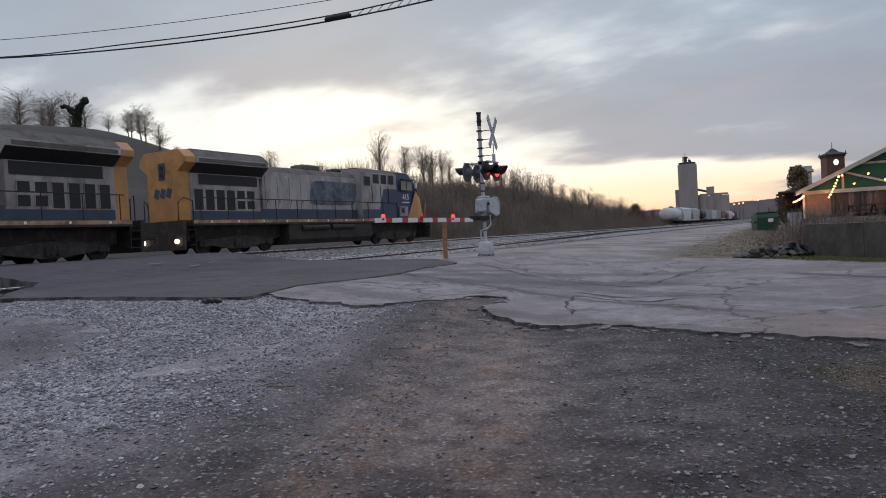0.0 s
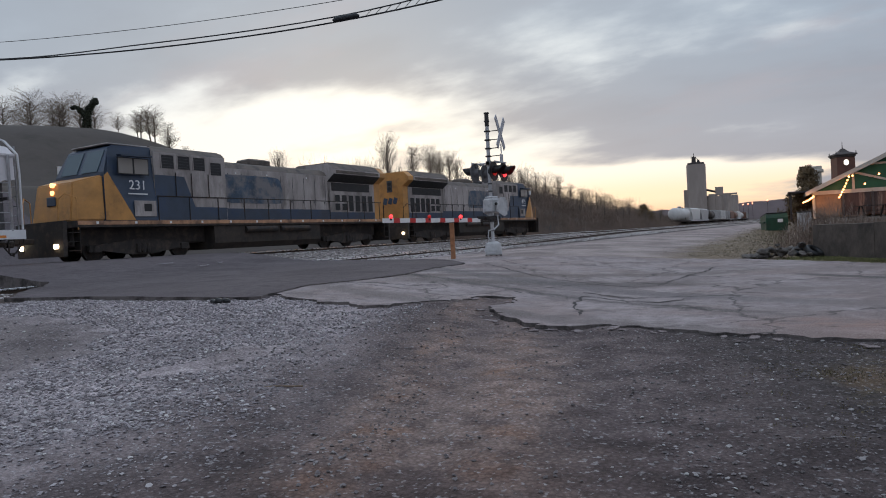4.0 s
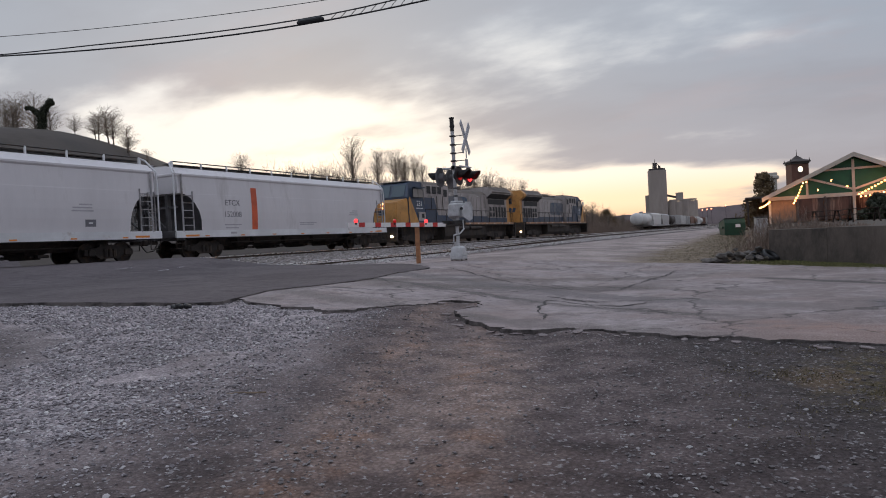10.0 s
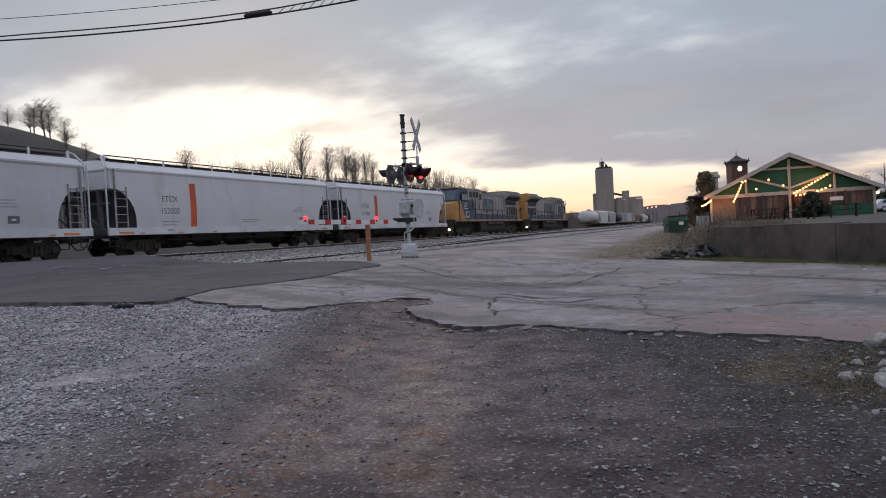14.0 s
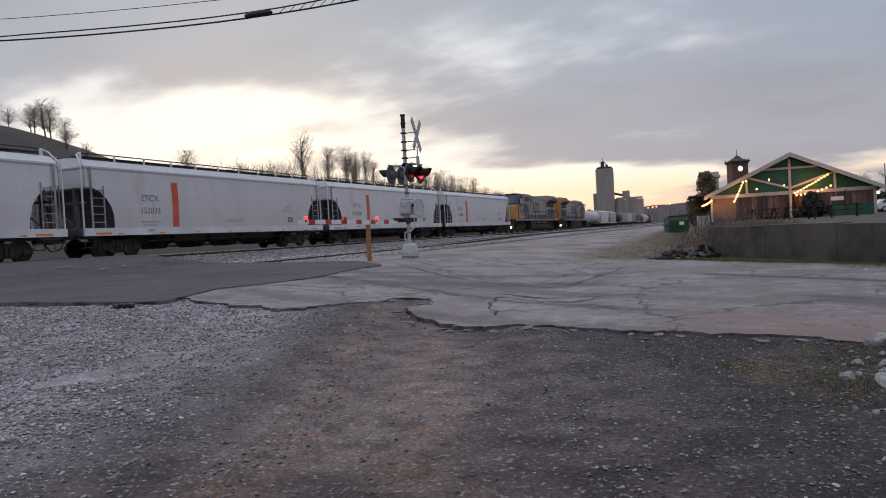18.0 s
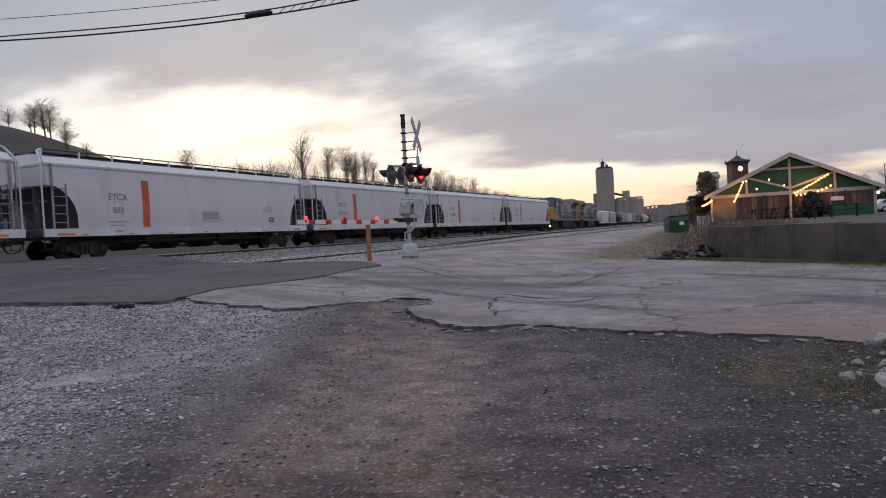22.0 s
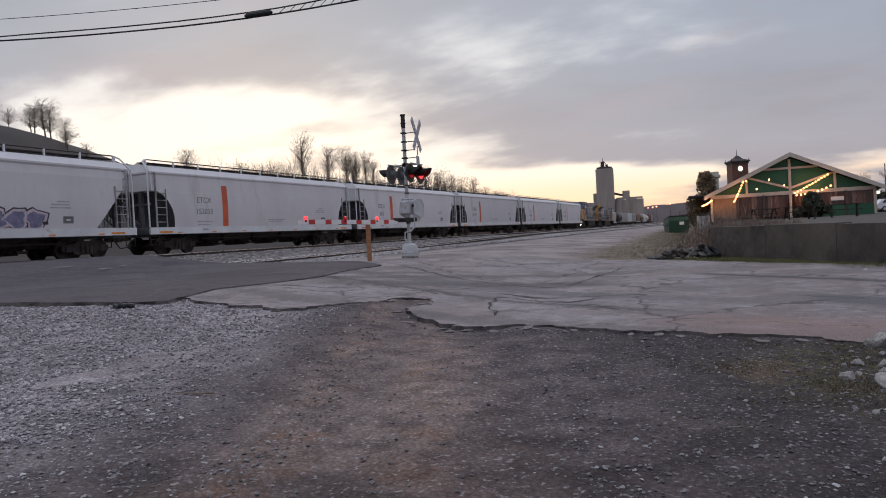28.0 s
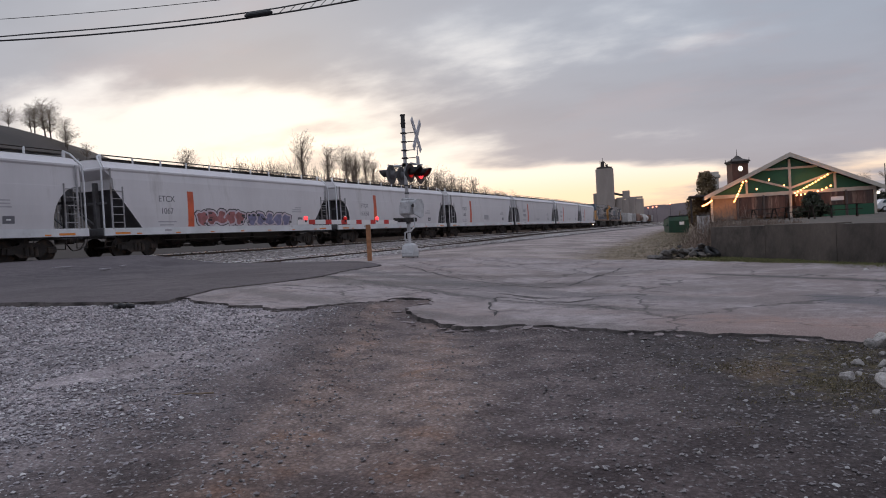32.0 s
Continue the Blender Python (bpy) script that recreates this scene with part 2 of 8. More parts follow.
M_LOUVRE = paint("radiator_grey", (0.065, 0.065, 0.07), 0.6, var=0.2, scale=6, bump=0.1)
M_GLASS = glass("window_glass", (0.05, 0.08, 0.10), 0.06)
M_LETTERWHITE = paint("letter_white", (0.72, 0.72, 0.72), 0.5, var=0.06, bump=0.0)
M_LETTERGREY = paint("letter_grey", (0.16, 0.155, 0.17), 0.6, var=0.1, bump=0.0)
M_LETTERFAINT = paint("letter_faint", (0.40, 0.38, 0.40), 0.6, var=0.1, bump=0.0)
M_REFLECT = paint("reflector_amber", (0.75, 0.25, 0.04), 0.35, var=0.1, bump=0.0)
M_WALKWAY = paint("walkway_edge", (0.46, 0.25, 0.14), 0.6, var=0.35, scale=3, stain=(0.10, 0.06, 0.045), stain_at=0.55)
M_HEADLIGHT = paint("lit_headlight", (0.9, 0.75, 0.5), 0.3, var=0.0, bump=0.0, emit=(1.0, 0.42, 0.14), power=3.0)
M_DITCH = paint("lit_ditch_light", (0.9, 0.85, 0.7), 0.3, var=0.0, bump=0.0, emit=(1.0, 0.74, 0.45), power=9.0)
M_REDLIT = paint("lit_red_lamp", (0.6, 0.03, 0.02), 0.3, var=0.0, bump=0.0, emit=(1.0, 0.03, 0.035), power=3.2)
M_REDDIM = paint("red_lens", (0.22, 0.015, 0.012), 0.25, var=0.05, bump=0.0, emit=(1.0, 0.02, 0.01), power=0.25)
M_SIGNALBLACK = paint("signal_black", (0.018, 0.016, 0.016), 0.55, var=0.3, scale=8, bump=0.1, stain=(0.10, 0.03, 0.02), stain_at=0.64, stain_scale=5)
M_SIGNALGREY = paint("signal_aluminium", (0.50, 0.50, 0.51), 0.45, 0.0, var=0.14, scale=6, fine=40, bump=0.1, stain=(0.30, 0.30, 0.31), stain_at=0.6, stain_scale=4)
M_BUCKBACK = paint("crossbuck_back", (0.42, 0.42, 0.45), 0.55, 0.2, var=0.12, scale=5, bump=0.04)
M_GATEWHITE = paint("gate_white", (0.75, 0.73, 0.72), 0.45, var=0.06, scale=4, bump=0.02)
M_GATERED = paint("gate_red", (0.55, 0.035, 0.03), 0.45, var=0.1, scale=4, bump=0.02)
M_POSTORANGE = paint("post_rust_orange", (0.37, 0.165, 0.075), 0.65, var=0.25, scale=7, fine=60, bump=0.2, stain=(0.16, 0.06, 0.03), stain_at=0.58, stain_scale=6)
M_RAIL = paint("rail_steel", (0.075, 0.052, 0.04), 0.65, 0.3, var=0.3, scale=5, bump=0.2)
M_RAILTOP = paint("rail_polished", (0.80, 0.80, 0.80), 0.30, 1.0, var=0.06, scale=6, bump=0.02)
M_TIE = paint("tie_wood", (0.062, 0.047, 0.04), 0.85, var=0.35, scale=6, fine=50, bump=0.5, rand=0.3)
M_WOODPOLE = paint("creosote_wood", (0.020, 0.011, 0.008), 0.85, var=0.4, scale=9, fine=50, bump=0.6, streak=0.06, stain=(0.075, 0.045, 0.03), stain_at=0.58, stain_scale=6)
M_CABLE = paint("cable_black", (0.012, 0.012, 0.014), 0.6, var=0.2, bump=0.0)
M_CONCRETE = paint("silo_concrete", (0.37, 0.315, 0.28), 0.85, var=0.14, scale=0.08, fine=0.7, bump=0.1, stain=(0.28, 0.235, 0.21), stain_at=0.58, stain_scale=0.1, streak=0.25)
M_WALL = paint("old_concrete_wall", (0.108, 0.088, 0.074), 0.9, var=0.45, scale=0.55, fine=9, bump=0.6, stain=(0.024, 0.020, 0.018), stain_at=0.52, stain_scale=0.5, streak=0.8)
M_PLATFORM = paint("platform_dirt", (0.080, 0.064, 0.052), 0.95, var=0.35, scale=0.8, fine=8, bump=0.3, stain=(0.045, 0.042, 0.028), stain_at=0.55)
M_GREEN = paint("green_board", (0.013, 0.090, 0.046), 0.6, var=0.15, scale=2, bump=0.05, stain=(0.015, 0.08, 0.045), stain_at=0.6)
M_CREAM = paint("cream_trim", (0.48, 0.44, 0.38), 0.6, var=0.1, scale=3, bump=0.05)
M_ROOFDARK = paint("shingle_roof", (0.075, 0.062, 0.058), 0.9, var=0.25, scale=2, fine=16, bump=0.4)
M_BRICKDARK = paint("tower_brick", (0.15, 0.068, 0.048), 0.85, var=0.25, scale=2, fine=14, bump=0.3)
# warm inside glow and streaky reflections are painted into this opaque curtain colour
M_PLASTIC = paint("clear_curtain", (0.085, 0.045, 0.034), 0.14, var=0.6, scale=1.6, fine=6, bump=0.05, stain=(0.36, 0.24, 0.18), stain_at=0.60, stain_scale=2.4, streak=0.12)
M_TANBOARD = paint("tan_board", (0.30, 0.19, 0.12), 0.7, var=0.15, scale=2, bump=0.05)
M_WARMWALL = paint("warm_wall", (0.36, 0.21, 0.11), 0.8, var=0.2, scale=2, bump=0.1)
M_BULB = paint("lit_bulb", (1, 0.8, 0.5), 0.3, var=0.0, bump=0.0, emit=(1.0, 0.36, 0.11), power=6.0)
M_CLOCK = paint("lit_clock", (1, 0.9, 0.75), 0.4, var=0.0, bump=0.0, emit=(1.0, 0.86, 0.64), power=2.2)
M_STREETLAMP = paint("lit_street_lamp", (1, 0.7, 0.5), 0.4, var=0.0, bump=0.0, emit=(1.0, 0.26, 0.13), power=4.0)
M_DUMPSTER = paint("dumpster_green", (0.012, 0.060, 0.034), 0.55, var=0.25, scale=3, bump=0.06, stain=(0.03, 0.03, 0.025), stain_at=0.6)
M_CARPAINT = paint("white_car_paint", (0.70, 0.70, 0.72), 0.25, var=0.04, scale=1.0, bump=0.0)
M_LID = paint("black_plastic", (0.016, 0.016, 0.017), 0.5, var=0.2, scale=5, bump=0.05)
M_STONE = paint("rubble_stone", (0.42, 0.39, 0.37), 0.9, var=0.25, scale=5, fine=30, bump=0.5, stain=(0.14, 0.13, 0.11), stain_at=0.58, stain_scale=4, rand=0.25)
M_RUBBLE = paint("rubble_concrete", (0.15, 0.132, 0.118), 0.9, var=0.4, scale=4, fine=24, bump=0.5, stain=(0.035, 0.03, 0.028), stain_at=0.5, stain_scale=3, rand=0.4)
M_BARK = paint("bare_bark", (0.10, 0.080, 0.065), 0.9, var=0.3, scale=4, bump=0.3)
M_TWIG = paint("winter_twigs", (0.21, 0.165, 0.13), 0.9, var=0.35, scale=0.6, fine=4, bump=0.0)
M_BRUSH = paint("dry_brush", (0.23, 0.17, 0.135), 0.95, var=0.4, scale=0.35, fine=3, bump=0.0)
M_IVY = paint("ivy_leaves", (0.030, 0.036, 0.018), 0.8, var=0.4, scale=2, bump=0.0)
M_CEDAR = paint("evergreen_needles", (0.15, 0.10, 0.050), 0.85, var=0.4, scale=2, bump=0.0)
M_HILL = paint("winter_hillside", (0.068, 0.054, 0.045), 0.95, var=0.4, scale=0.09, fine=0.8, bump=0.6, stain=(0.040, 0.034, 0.028), stain_at=0.55, stain_scale=0.09)
# distance haze is painted into the hills' pale colour
M_FARHILL = paint("hazed_hills", (0.29, 0.24, 0.245), 0.95, var=0.2, scale=0.01, fine=0.05, bump=0.0)
M_GRASS = paint("winter_grass", (0.12, 0.115, 0.045), 0.9, var=0.4, scale=3, fine=25, bump=0.2, rand=0.1)
M_TANK = paint("tank_white", (0.62, 0.60, 0.58), 0.5, var=0.1, scale=0.6, bump=0.03, stain=(0.40, 0.34, 0.30), stain_at=0.6, stain_scale=0.6)
M_CARBROWN = paint("freight_brown", (0.20, 0.10, 0.065), 0.7, var=0.2, scale=0.6, bump=0.05)
M_CARGREY = paint("freight_grey", (0.40, 0.38, 0.37), 0.6, var=0.15, scale=0.6, bump=0.05)
M_GRAF = [paint("spray_pale", (0.55, 0.46, 0.50), 0.5, var=0.15, scale=3, bump=0.0), paint("spray_red", (0.36, 0.13, 0.13), 0.5, var=0.3, scale=4, bump=0.0), paint("spray_violet", (0.20, 0.19, 0.30), 0.5, var=0.3, scale=4, bump=0.0), paint("spray_black", (0.03, 0.03, 0.035), 0.5, var=0.2, bump=0.0)]


def ground_material():
    """Gravel, dirt ruts and dark grit, by where they lie on the plan, broken up by noise, with darkening painted in
    near the camera.
    """
    mt = bpy.data.materials.new("gravel_ground")
    mt.use_nodes = True
    nt = mt.node_tree
    n, l = nt.nodes, nt.links
    b = n["Principled BSDF"]
    co = n.new("ShaderNodeTexCoord")
    P = co.outputs["Object"]
    sep = n.new("ShaderNodeSeparateXYZ"); l.new(P, sep.inputs[0])
    X, Y = sep.outputs[0], sep.outputs[1]

    def m_(op, a, c=None, d=None, clamp=False):
        x = n.new("ShaderNodeMath"); x.operation = op; x.use_clamp = clamp
        for i, v in enumerate((a, c, d)):
            if v is None: continue
            if isinstance(v, (int, float)): x.inputs[i].default_value = v
            else: l.new(v, x.inputs[i])
        return x.outputs[0]

    def noise_tex(s, d=5, r=0.6, off=0.0):
        mp = n.new("ShaderNodeMapping"); mp.inputs["Location"].default_value = (off, off * 0.7, 0)
        l.new(P, mp.inputs[0])
        x = n.new("ShaderNodeTexNoise")
        x.inputs["Scale"].default_value, x.inputs["Detail"].default_value, x.inputs["Roughness"].default_value = s, d, r
        l.new(mp.outputs[0], x.inputs["Vector"])
        return x.outputs[0]

    def rng(v, a, c, lo=0.0, hi=1.0):
        x = n.new("ShaderNodeMapRange"); x.interpolation_type = "SMOOTHSTEP"
        l.new(v, x.inputs[0])
        for i, q in enumerate((a, c, lo, hi)): x.inputs[1 + i].default_value = q
        return x.outputs[0]

    def mixc(f, a, c, mode="MIX"):
        x = n.new("ShaderNodeMix"); x.data_type = "RGBA"; x.blend_type = mode
        for i, v in ((0, f), (6, a), (7, c)):
            if isinstance(v, (int, float)): x.inputs[i].default_value = v
            elif isinstance(v, tuple): x.inputs[i].default_value = (*v, 1)
            else: l.new(v, x.inputs[i])
        return x.outputs[2]

    wob = m_("MULTIPLY", m_("SUBTRACT", noise_tex(0.55, 5), 0.5), 2.6)
    wob2 = m_("MULTIPLY", m_("SUBTRACT", noise_tex(1.9, 5, off=9), 0.5), 1.3)
    # distance across the drive, whose ruts run away to the left
    across = m_("ADD", m_("ADD", X, m_("MULTIPLY", Y, 0.42)), wob)
    across2 = m_("ADD", m_("ADD", X, m_("MULTIPLY", Y, 0.42)), wob2)
    # reach: distance from the camera; pale gravel is painted darker close to it
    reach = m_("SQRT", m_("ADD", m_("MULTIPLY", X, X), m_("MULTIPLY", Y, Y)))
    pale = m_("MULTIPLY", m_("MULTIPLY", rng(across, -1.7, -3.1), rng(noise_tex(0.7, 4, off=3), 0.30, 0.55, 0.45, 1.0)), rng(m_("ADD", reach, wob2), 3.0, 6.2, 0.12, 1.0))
    drive = m_("ADD", m_("ADD", X, m_("MULTIPLY", Y, 0.42)), m_("MULTIPLY", wob2, 0.45))
    rut = m_("MULTIPLY", rng(m_("ABSOLUTE", m_("ADD", across2, 0.62)), 1.25, 0.45), rng(noise_tex(0.9, 5, off=5), 0.34, 0.58, 0.25, 1.0))
    rut = m_("MULTIPLY", rut, rng(m_("ADD", Y, wob2), 7.4, 5.4, 0.25, 1.0))
    wheel = m_("MAXIMUM", rng(m_("ABSOLUTE", m_("ADD", drive, 1.18)), 0.34, 0.08), rng(m_("ABSOLUTE", m_("ADD", drive, 0.28)), 0.38, 0.10))
    fleck = n.new("ShaderNodeTexVoronoi"); fleck.inputs["Scale"].default_value = 34; l.new(P, fleck.inputs["Vector"])
    fleck2 = n.new("ShaderNodeTexVoronoi"); fleck2.inputs["Scale"].default_value = 80; l.new(P, fleck2.inputs["Vector"])
    col = mixc(rng(noise_tex(2.2, 6), 0.35, 0.65), (0.074, 0.061, 0.062), (0.152, 0.125, 0.124))
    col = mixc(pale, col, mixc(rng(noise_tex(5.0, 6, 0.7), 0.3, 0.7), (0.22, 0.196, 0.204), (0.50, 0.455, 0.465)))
    col = mixc(rut, col, mixc(rng(noise_tex(3.0, 6), 0.35, 0.65), (0.135, 0.106, 0.098), (0.27, 0.212, 0.190)))
    col = mixc(m_("MULTIPLY", m_("MULTIPLY", wheel, rng(noise_tex(1.3, 5, off=27), 0.38, 0.6)), 0.65), col, mixc(rng(noise_tex(4.5, 6, off=23), 0.35, 0.65), (0.135, 0.098, 0.086), (0.33, 0.252, 0.220)))
    orange = m_("MULTIPLY", m_("MULTIPLY", wheel, rut), rng(noise_tex(2.0, 5, off=21), 0.50, 0.66))
    col = mixc(m_("MULTIPLY", orange, 0.55), col, (0.25, 0.135, 0.080))
    col = mixc(rng(across, 0.9, 2.3, 0.0, 0.85), col, mixc(rng(noise_tex(3.3, 6, off=31), 0.35, 0.65), (0.034, 0.030, 0.031), (0.074, 0.064, 0.063)))
    # moss and dead grass on the soil by the pole
    def spot(x, y, r):
        a, c = m_("SUBTRACT", X, x), m_("SUBTRACT", Y, y)
        return rng(m_("ADD", m_("SQRT", m_("ADD", m_("MULTIPLY", m_("MULTIPLY", a, a), 2.6), m_("MULTIPLY", c, c))), m_("MULTIPLY", wob2, 0.45)), r, r * 0.3)
    moss = m_("MULTIPLY", spot(0.62, 5.9, 1.5), rng(noise_tex(7.0, 5, 0.7, off=41), 0.40, 0.58))
    col = mixc(m_("MULTIPLY", moss, 0.8), col, mixc(rng(noise_tex(16, 4, off=43), 0.35, 0.65), (0.050, 0.046, 0.022), (0.135, 0.105, 0.055)))
    col = mixc(m_("MULTIPLY", spot(0.12, 5.85, 0.55), 0.6), col, (0.15, 0.105, 0.07))
    # bare plain grey soil over the gravel, a disc placed to fit the camera's view
    def disc(x, y, r, soft):
        a, c = m_("SUBTRACT", X, x), m_("SUBTRACT", Y, y)
        return rng(m_("ADD", m_("SQRT", m_("ADD", m_("MULTIPLY", a, a), m_("MULTIPLY", c, c))), m_("MULTIPLY", wob2, 0.9)), r, r - soft)
    bare = disc(-8.4, 2.4, 2.9, 0.9)
    col = mixc(bare, col, mixc(rng(noise_tex(1.6, 6, 0.65, off=61), 0.35, 0.65), (0.120, 0.106, 0.108), (0.20, 0.178, 0.178)))
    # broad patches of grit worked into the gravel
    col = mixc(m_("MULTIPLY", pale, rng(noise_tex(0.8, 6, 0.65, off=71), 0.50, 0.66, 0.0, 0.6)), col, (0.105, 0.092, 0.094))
    # shade painted into the soil colour, deepening towards the camera
    near_shade = rng(m_("ADD", reach, m_("MULTIPLY", wob, 0.8)), 4.9, 2.2, 0.0, 0.85)
    col = mixc(near_shade, col, mixc(1.0, col, (0.50, 0.46, 0.46), "MULTIPLY"))
    # trackside ballast is pale grey
    col = mixc(rng(X, -13.0, -15.0), col, mixc(rng(noise_tex(7, 5), 0.3, 0.7), (0.15, 0.132, 0.124), (0.36, 0.328, 0.312)))
    soil = m_("MULTIPLY", rng(X, -11.2, -12.6), m_("MULTIPLY", rng(X, -19.6, -18.9), rng(m_("ADD", Y, m_("MULTIPLY", wob2, 0.4)), 11.0, 10.0)))
    col = mixc(m_("MULTIPLY", soil, 0.9), col, mixc(rng(noise_tex(2.6, 6, off=81), 0.35, 0.65), (0.034, 0.025, 0.021), (0.090, 0.068, 0.056)))
    bed = rng(m_("ADD", m_("ABSOLUTE", m_("ADD", m_("ADD", X, m_("MULTIPLY", m_("MAXIMUM", m_("SUBTRACT", Y, 60.0), 0.0), 0.012)), 18.4)), m_("MULTIPLY", wob2, 0.15)), 1.45, 1.15)
    col = mixc(m_("MULTIPLY", bed, 0.85), col, mixc(rng(noise_tex(3.0, 6, off=91), 0.35, 0.65), (0.045, 0.033, 0.028), (0.105, 0.080, 0.068)))
    # the far yard: compacted grey gravel, tan grass by the platform wall
    far = rng(m_("ADD", Y, wob), 15.0, 20.0)
    yard = mixc(rng(noise_tex(0.5, 6), 0.35, 0.65), (0.22, 0.19, 0.182), (0.38, 0.33, 0.315))
    ballast = rng(X, -13.0, -11.5)
    col = mixc(m_("MULTIPLY", far, ballast), col, yard)
    tan_y = rng(m_("ADD", X, m_("ADD", wob, m_("MULTIPLY", Y, 0.035))), -5.2, -3.4)
    col = mixc(m_("MULTIPLY", far, tan_y), col, mixc(rng(noise_tex(1.5, 6), 0.35, 0.65), (0.135, 0.108, 0.074), (0.22, 0.178, 0.130)))
    # small stones, light and dark
    chip = rng(noise_tex(26, 2, 0.5, off=2), 0.60, 0.70)
    col = mixc(m_("MULTIPLY", chip, 0.5), col, (0.42, 0.42, 0.43))
    col = mixc(rng(fleck.outputs["Distance"], 0.25, 0.7, 0.0, 0.55), col, mixc(1.0, col, (0.45, 0.44, 0.43), "MULTIPLY"))
    col = mixc(rng(fleck2.outputs["Color"], 0.2, 0.9, 0.0, 0.4), col, mixc(1.0, col, (1.7, 1.7, 1.7), "MULTIPLY"))
    col = mixc(1.0, col, (1.12, 1.085, 1.075), "MULTIPLY")
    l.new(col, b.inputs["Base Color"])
    b.inputs["Roughness"].default_value, b.inputs["Specular IOR Level"].default_value = 0.95, 0.18
    bp = n.new("ShaderNodeBump"); bp.inputs["Strength"].default_value, bp.inputs["Distance"].default_value = 0.7, 0.03
    hgt = m_("ADD", m_("MULTIPLY", fleck.outputs["Distance"], -0.7), m_("ADD", noise_tex(12, 6, 0.7), m_("MULTIPLY", fleck2.outputs["Distance"], -0.4)))
    l.new(hgt, bp.inputs["Height"]); l.new(bp.outputs[0], b.inputs["Normal"])
    return mt


def asphalt_material(name, lo, hi, crack, tint, stains=None):
    mt = bpy.data.materials.new(name)
    mt.use_nodes = True
    nt = mt.node_tree
    n, l = nt.nodes, nt.links
    b = n["Principled BSDF"]
    P = n.new("ShaderNodeTexCoord").outputs["Object"]

    def noise_tex(s, d=5, r=0.6, stretch=(1, 1, 1)):
        mp = n.new("ShaderNodeMapping"); mp.inputs["Scale"].default_value = stretch
        l.new(P, mp.inputs[0])
        x = n.new("ShaderNodeTexNoise")
        x.inputs["Scale"].default_value, x.inputs["Detail"].default_value, x.inputs["Roughness"].default_value = s, d, r
        l.new(mp.outputs[0], x.inputs["Vector"])
        return x

    def rng(v, a, c, o=0.0, h=1.0):
        x = n.new("ShaderNodeMapRange"); x.interpolation_type = "SMOOTHSTEP"
        l.new(v, x.inputs[0])
        for i, q in enumerate((a, c, o, h)): x.inputs[1 + i].default_value = q
        return x.outputs[0]

    def mixc(f, a, c):
        x = n.new("ShaderNodeMix"); x.data_type = "RGBA"
        for i, v in ((0, f), (6, a), (7, c)):
            if isinstance(v, (int, float)): x.inputs[i].default_value = v
            elif isinstance(v, tuple): x.inputs[i].default_value = (*v, 1)
            else: l.new(v, x.inputs[i])
        return x.outputs[2]

    col = mixc(rng(noise_tex(1.1, 8, 0.75).outputs[0], 0.36, 0.64), lo, hi)
    col = mixc(rng(noise_tex(0.55, 8, 0.75).outputs[0], 0.505, 0.57, 0, 0.7), col, tuple(c * 0.5 for c in lo))
    col = mixc(rng(noise_tex(0.42, 7, 0.7, (1, 1, 1)).outputs[0], 0.45, 0.62, 0, 0.7), col, tint)
    col = mixc(rng(noise_tex(6.0, 6, 0.75).outputs[0], 0.40, 0.66, 0, 0.45), col, tuple(c * 0.62 for c in lo))
    for d, amount, c in stains(n, l, P, noise_tex, rng) if stains else ():
        m = n.new("ShaderNodeMath"); m.operation = "MULTIPLY"
        l.new(d, m.inputs[0]); m.inputs[1].default_value = amount
        col = mixc(m.outputs[0], col, c)
    col = mixc(rng(noise_tex(60, 2, 0.5).outputs[0], 0.35, 0.7, 0, 0.28), col, tuple(c * 1.4 for c in hi))
    warp = noise_tex(1.3, 4)
    va = n.new("ShaderNodeVectorMath"); va.operation = "MULTIPLY_ADD"
    l.new(warp.outputs["Color"], va.inputs[0]); va.inputs[1].default_value = (1.1, 1.1, 0); l.new(P, va.inputs[2])
    vo = n.new("ShaderNodeTexVoronoi"); vo.feature = "DISTANCE_TO_EDGE"; vo.inputs["Scale"].default_value = 0.33
    l.new(va.outputs[0], vo.inputs["Vector"])
    crm = n.new("ShaderNodeMath"); crm.operation = "MULTIPLY"
    l.new(rng(vo.outputs["Distance"], 0.0, 0.014, crack * 0.8, 0.0), crm.inputs[0]); l.new(rng(noise_tex(0.5, 4).outputs[0], 0.38, 0.50), crm.inputs[1])
    cr = crm.outputs[0]
    col = mixc(cr, col, (0.035, 0.033, 0.033))
    l.new(col, b.inputs["Base Color"])
    b.inputs["Roughness"].default_value, b.inputs["Specular IOR Level"].default_value = 0.92, 0.22
    bp = n.new("ShaderNodeBump"); bp.inputs["Strength"].default_value, bp.inputs["Distance"].default_value = 0.5, 0.012
    ad = n.new("ShaderNodeMath"); ad.operation = "SUBTRACT"
    l.new(noise_tex(45, 4, 0.7).outputs[0], ad.inputs[0]); l.new(cr, ad.inputs[1])
    l.new(ad.outputs[0], bp.inputs["Height"]); l.new(bp.outputs[0], b.inputs["Normal"])
    return mt


M_GROUND = ground_material()
# dark colour for the paving's upright edge faces, well under its top colour
M_BROKEN = paint("broken_asphalt_side", (0.045, 0.038, 0.036), 0.95, var=0.5, scale=9, fine=60, bump=0.8, stain=(0.17, 0.148, 0.142), stain_at=0.47, stain_scale=2.5)


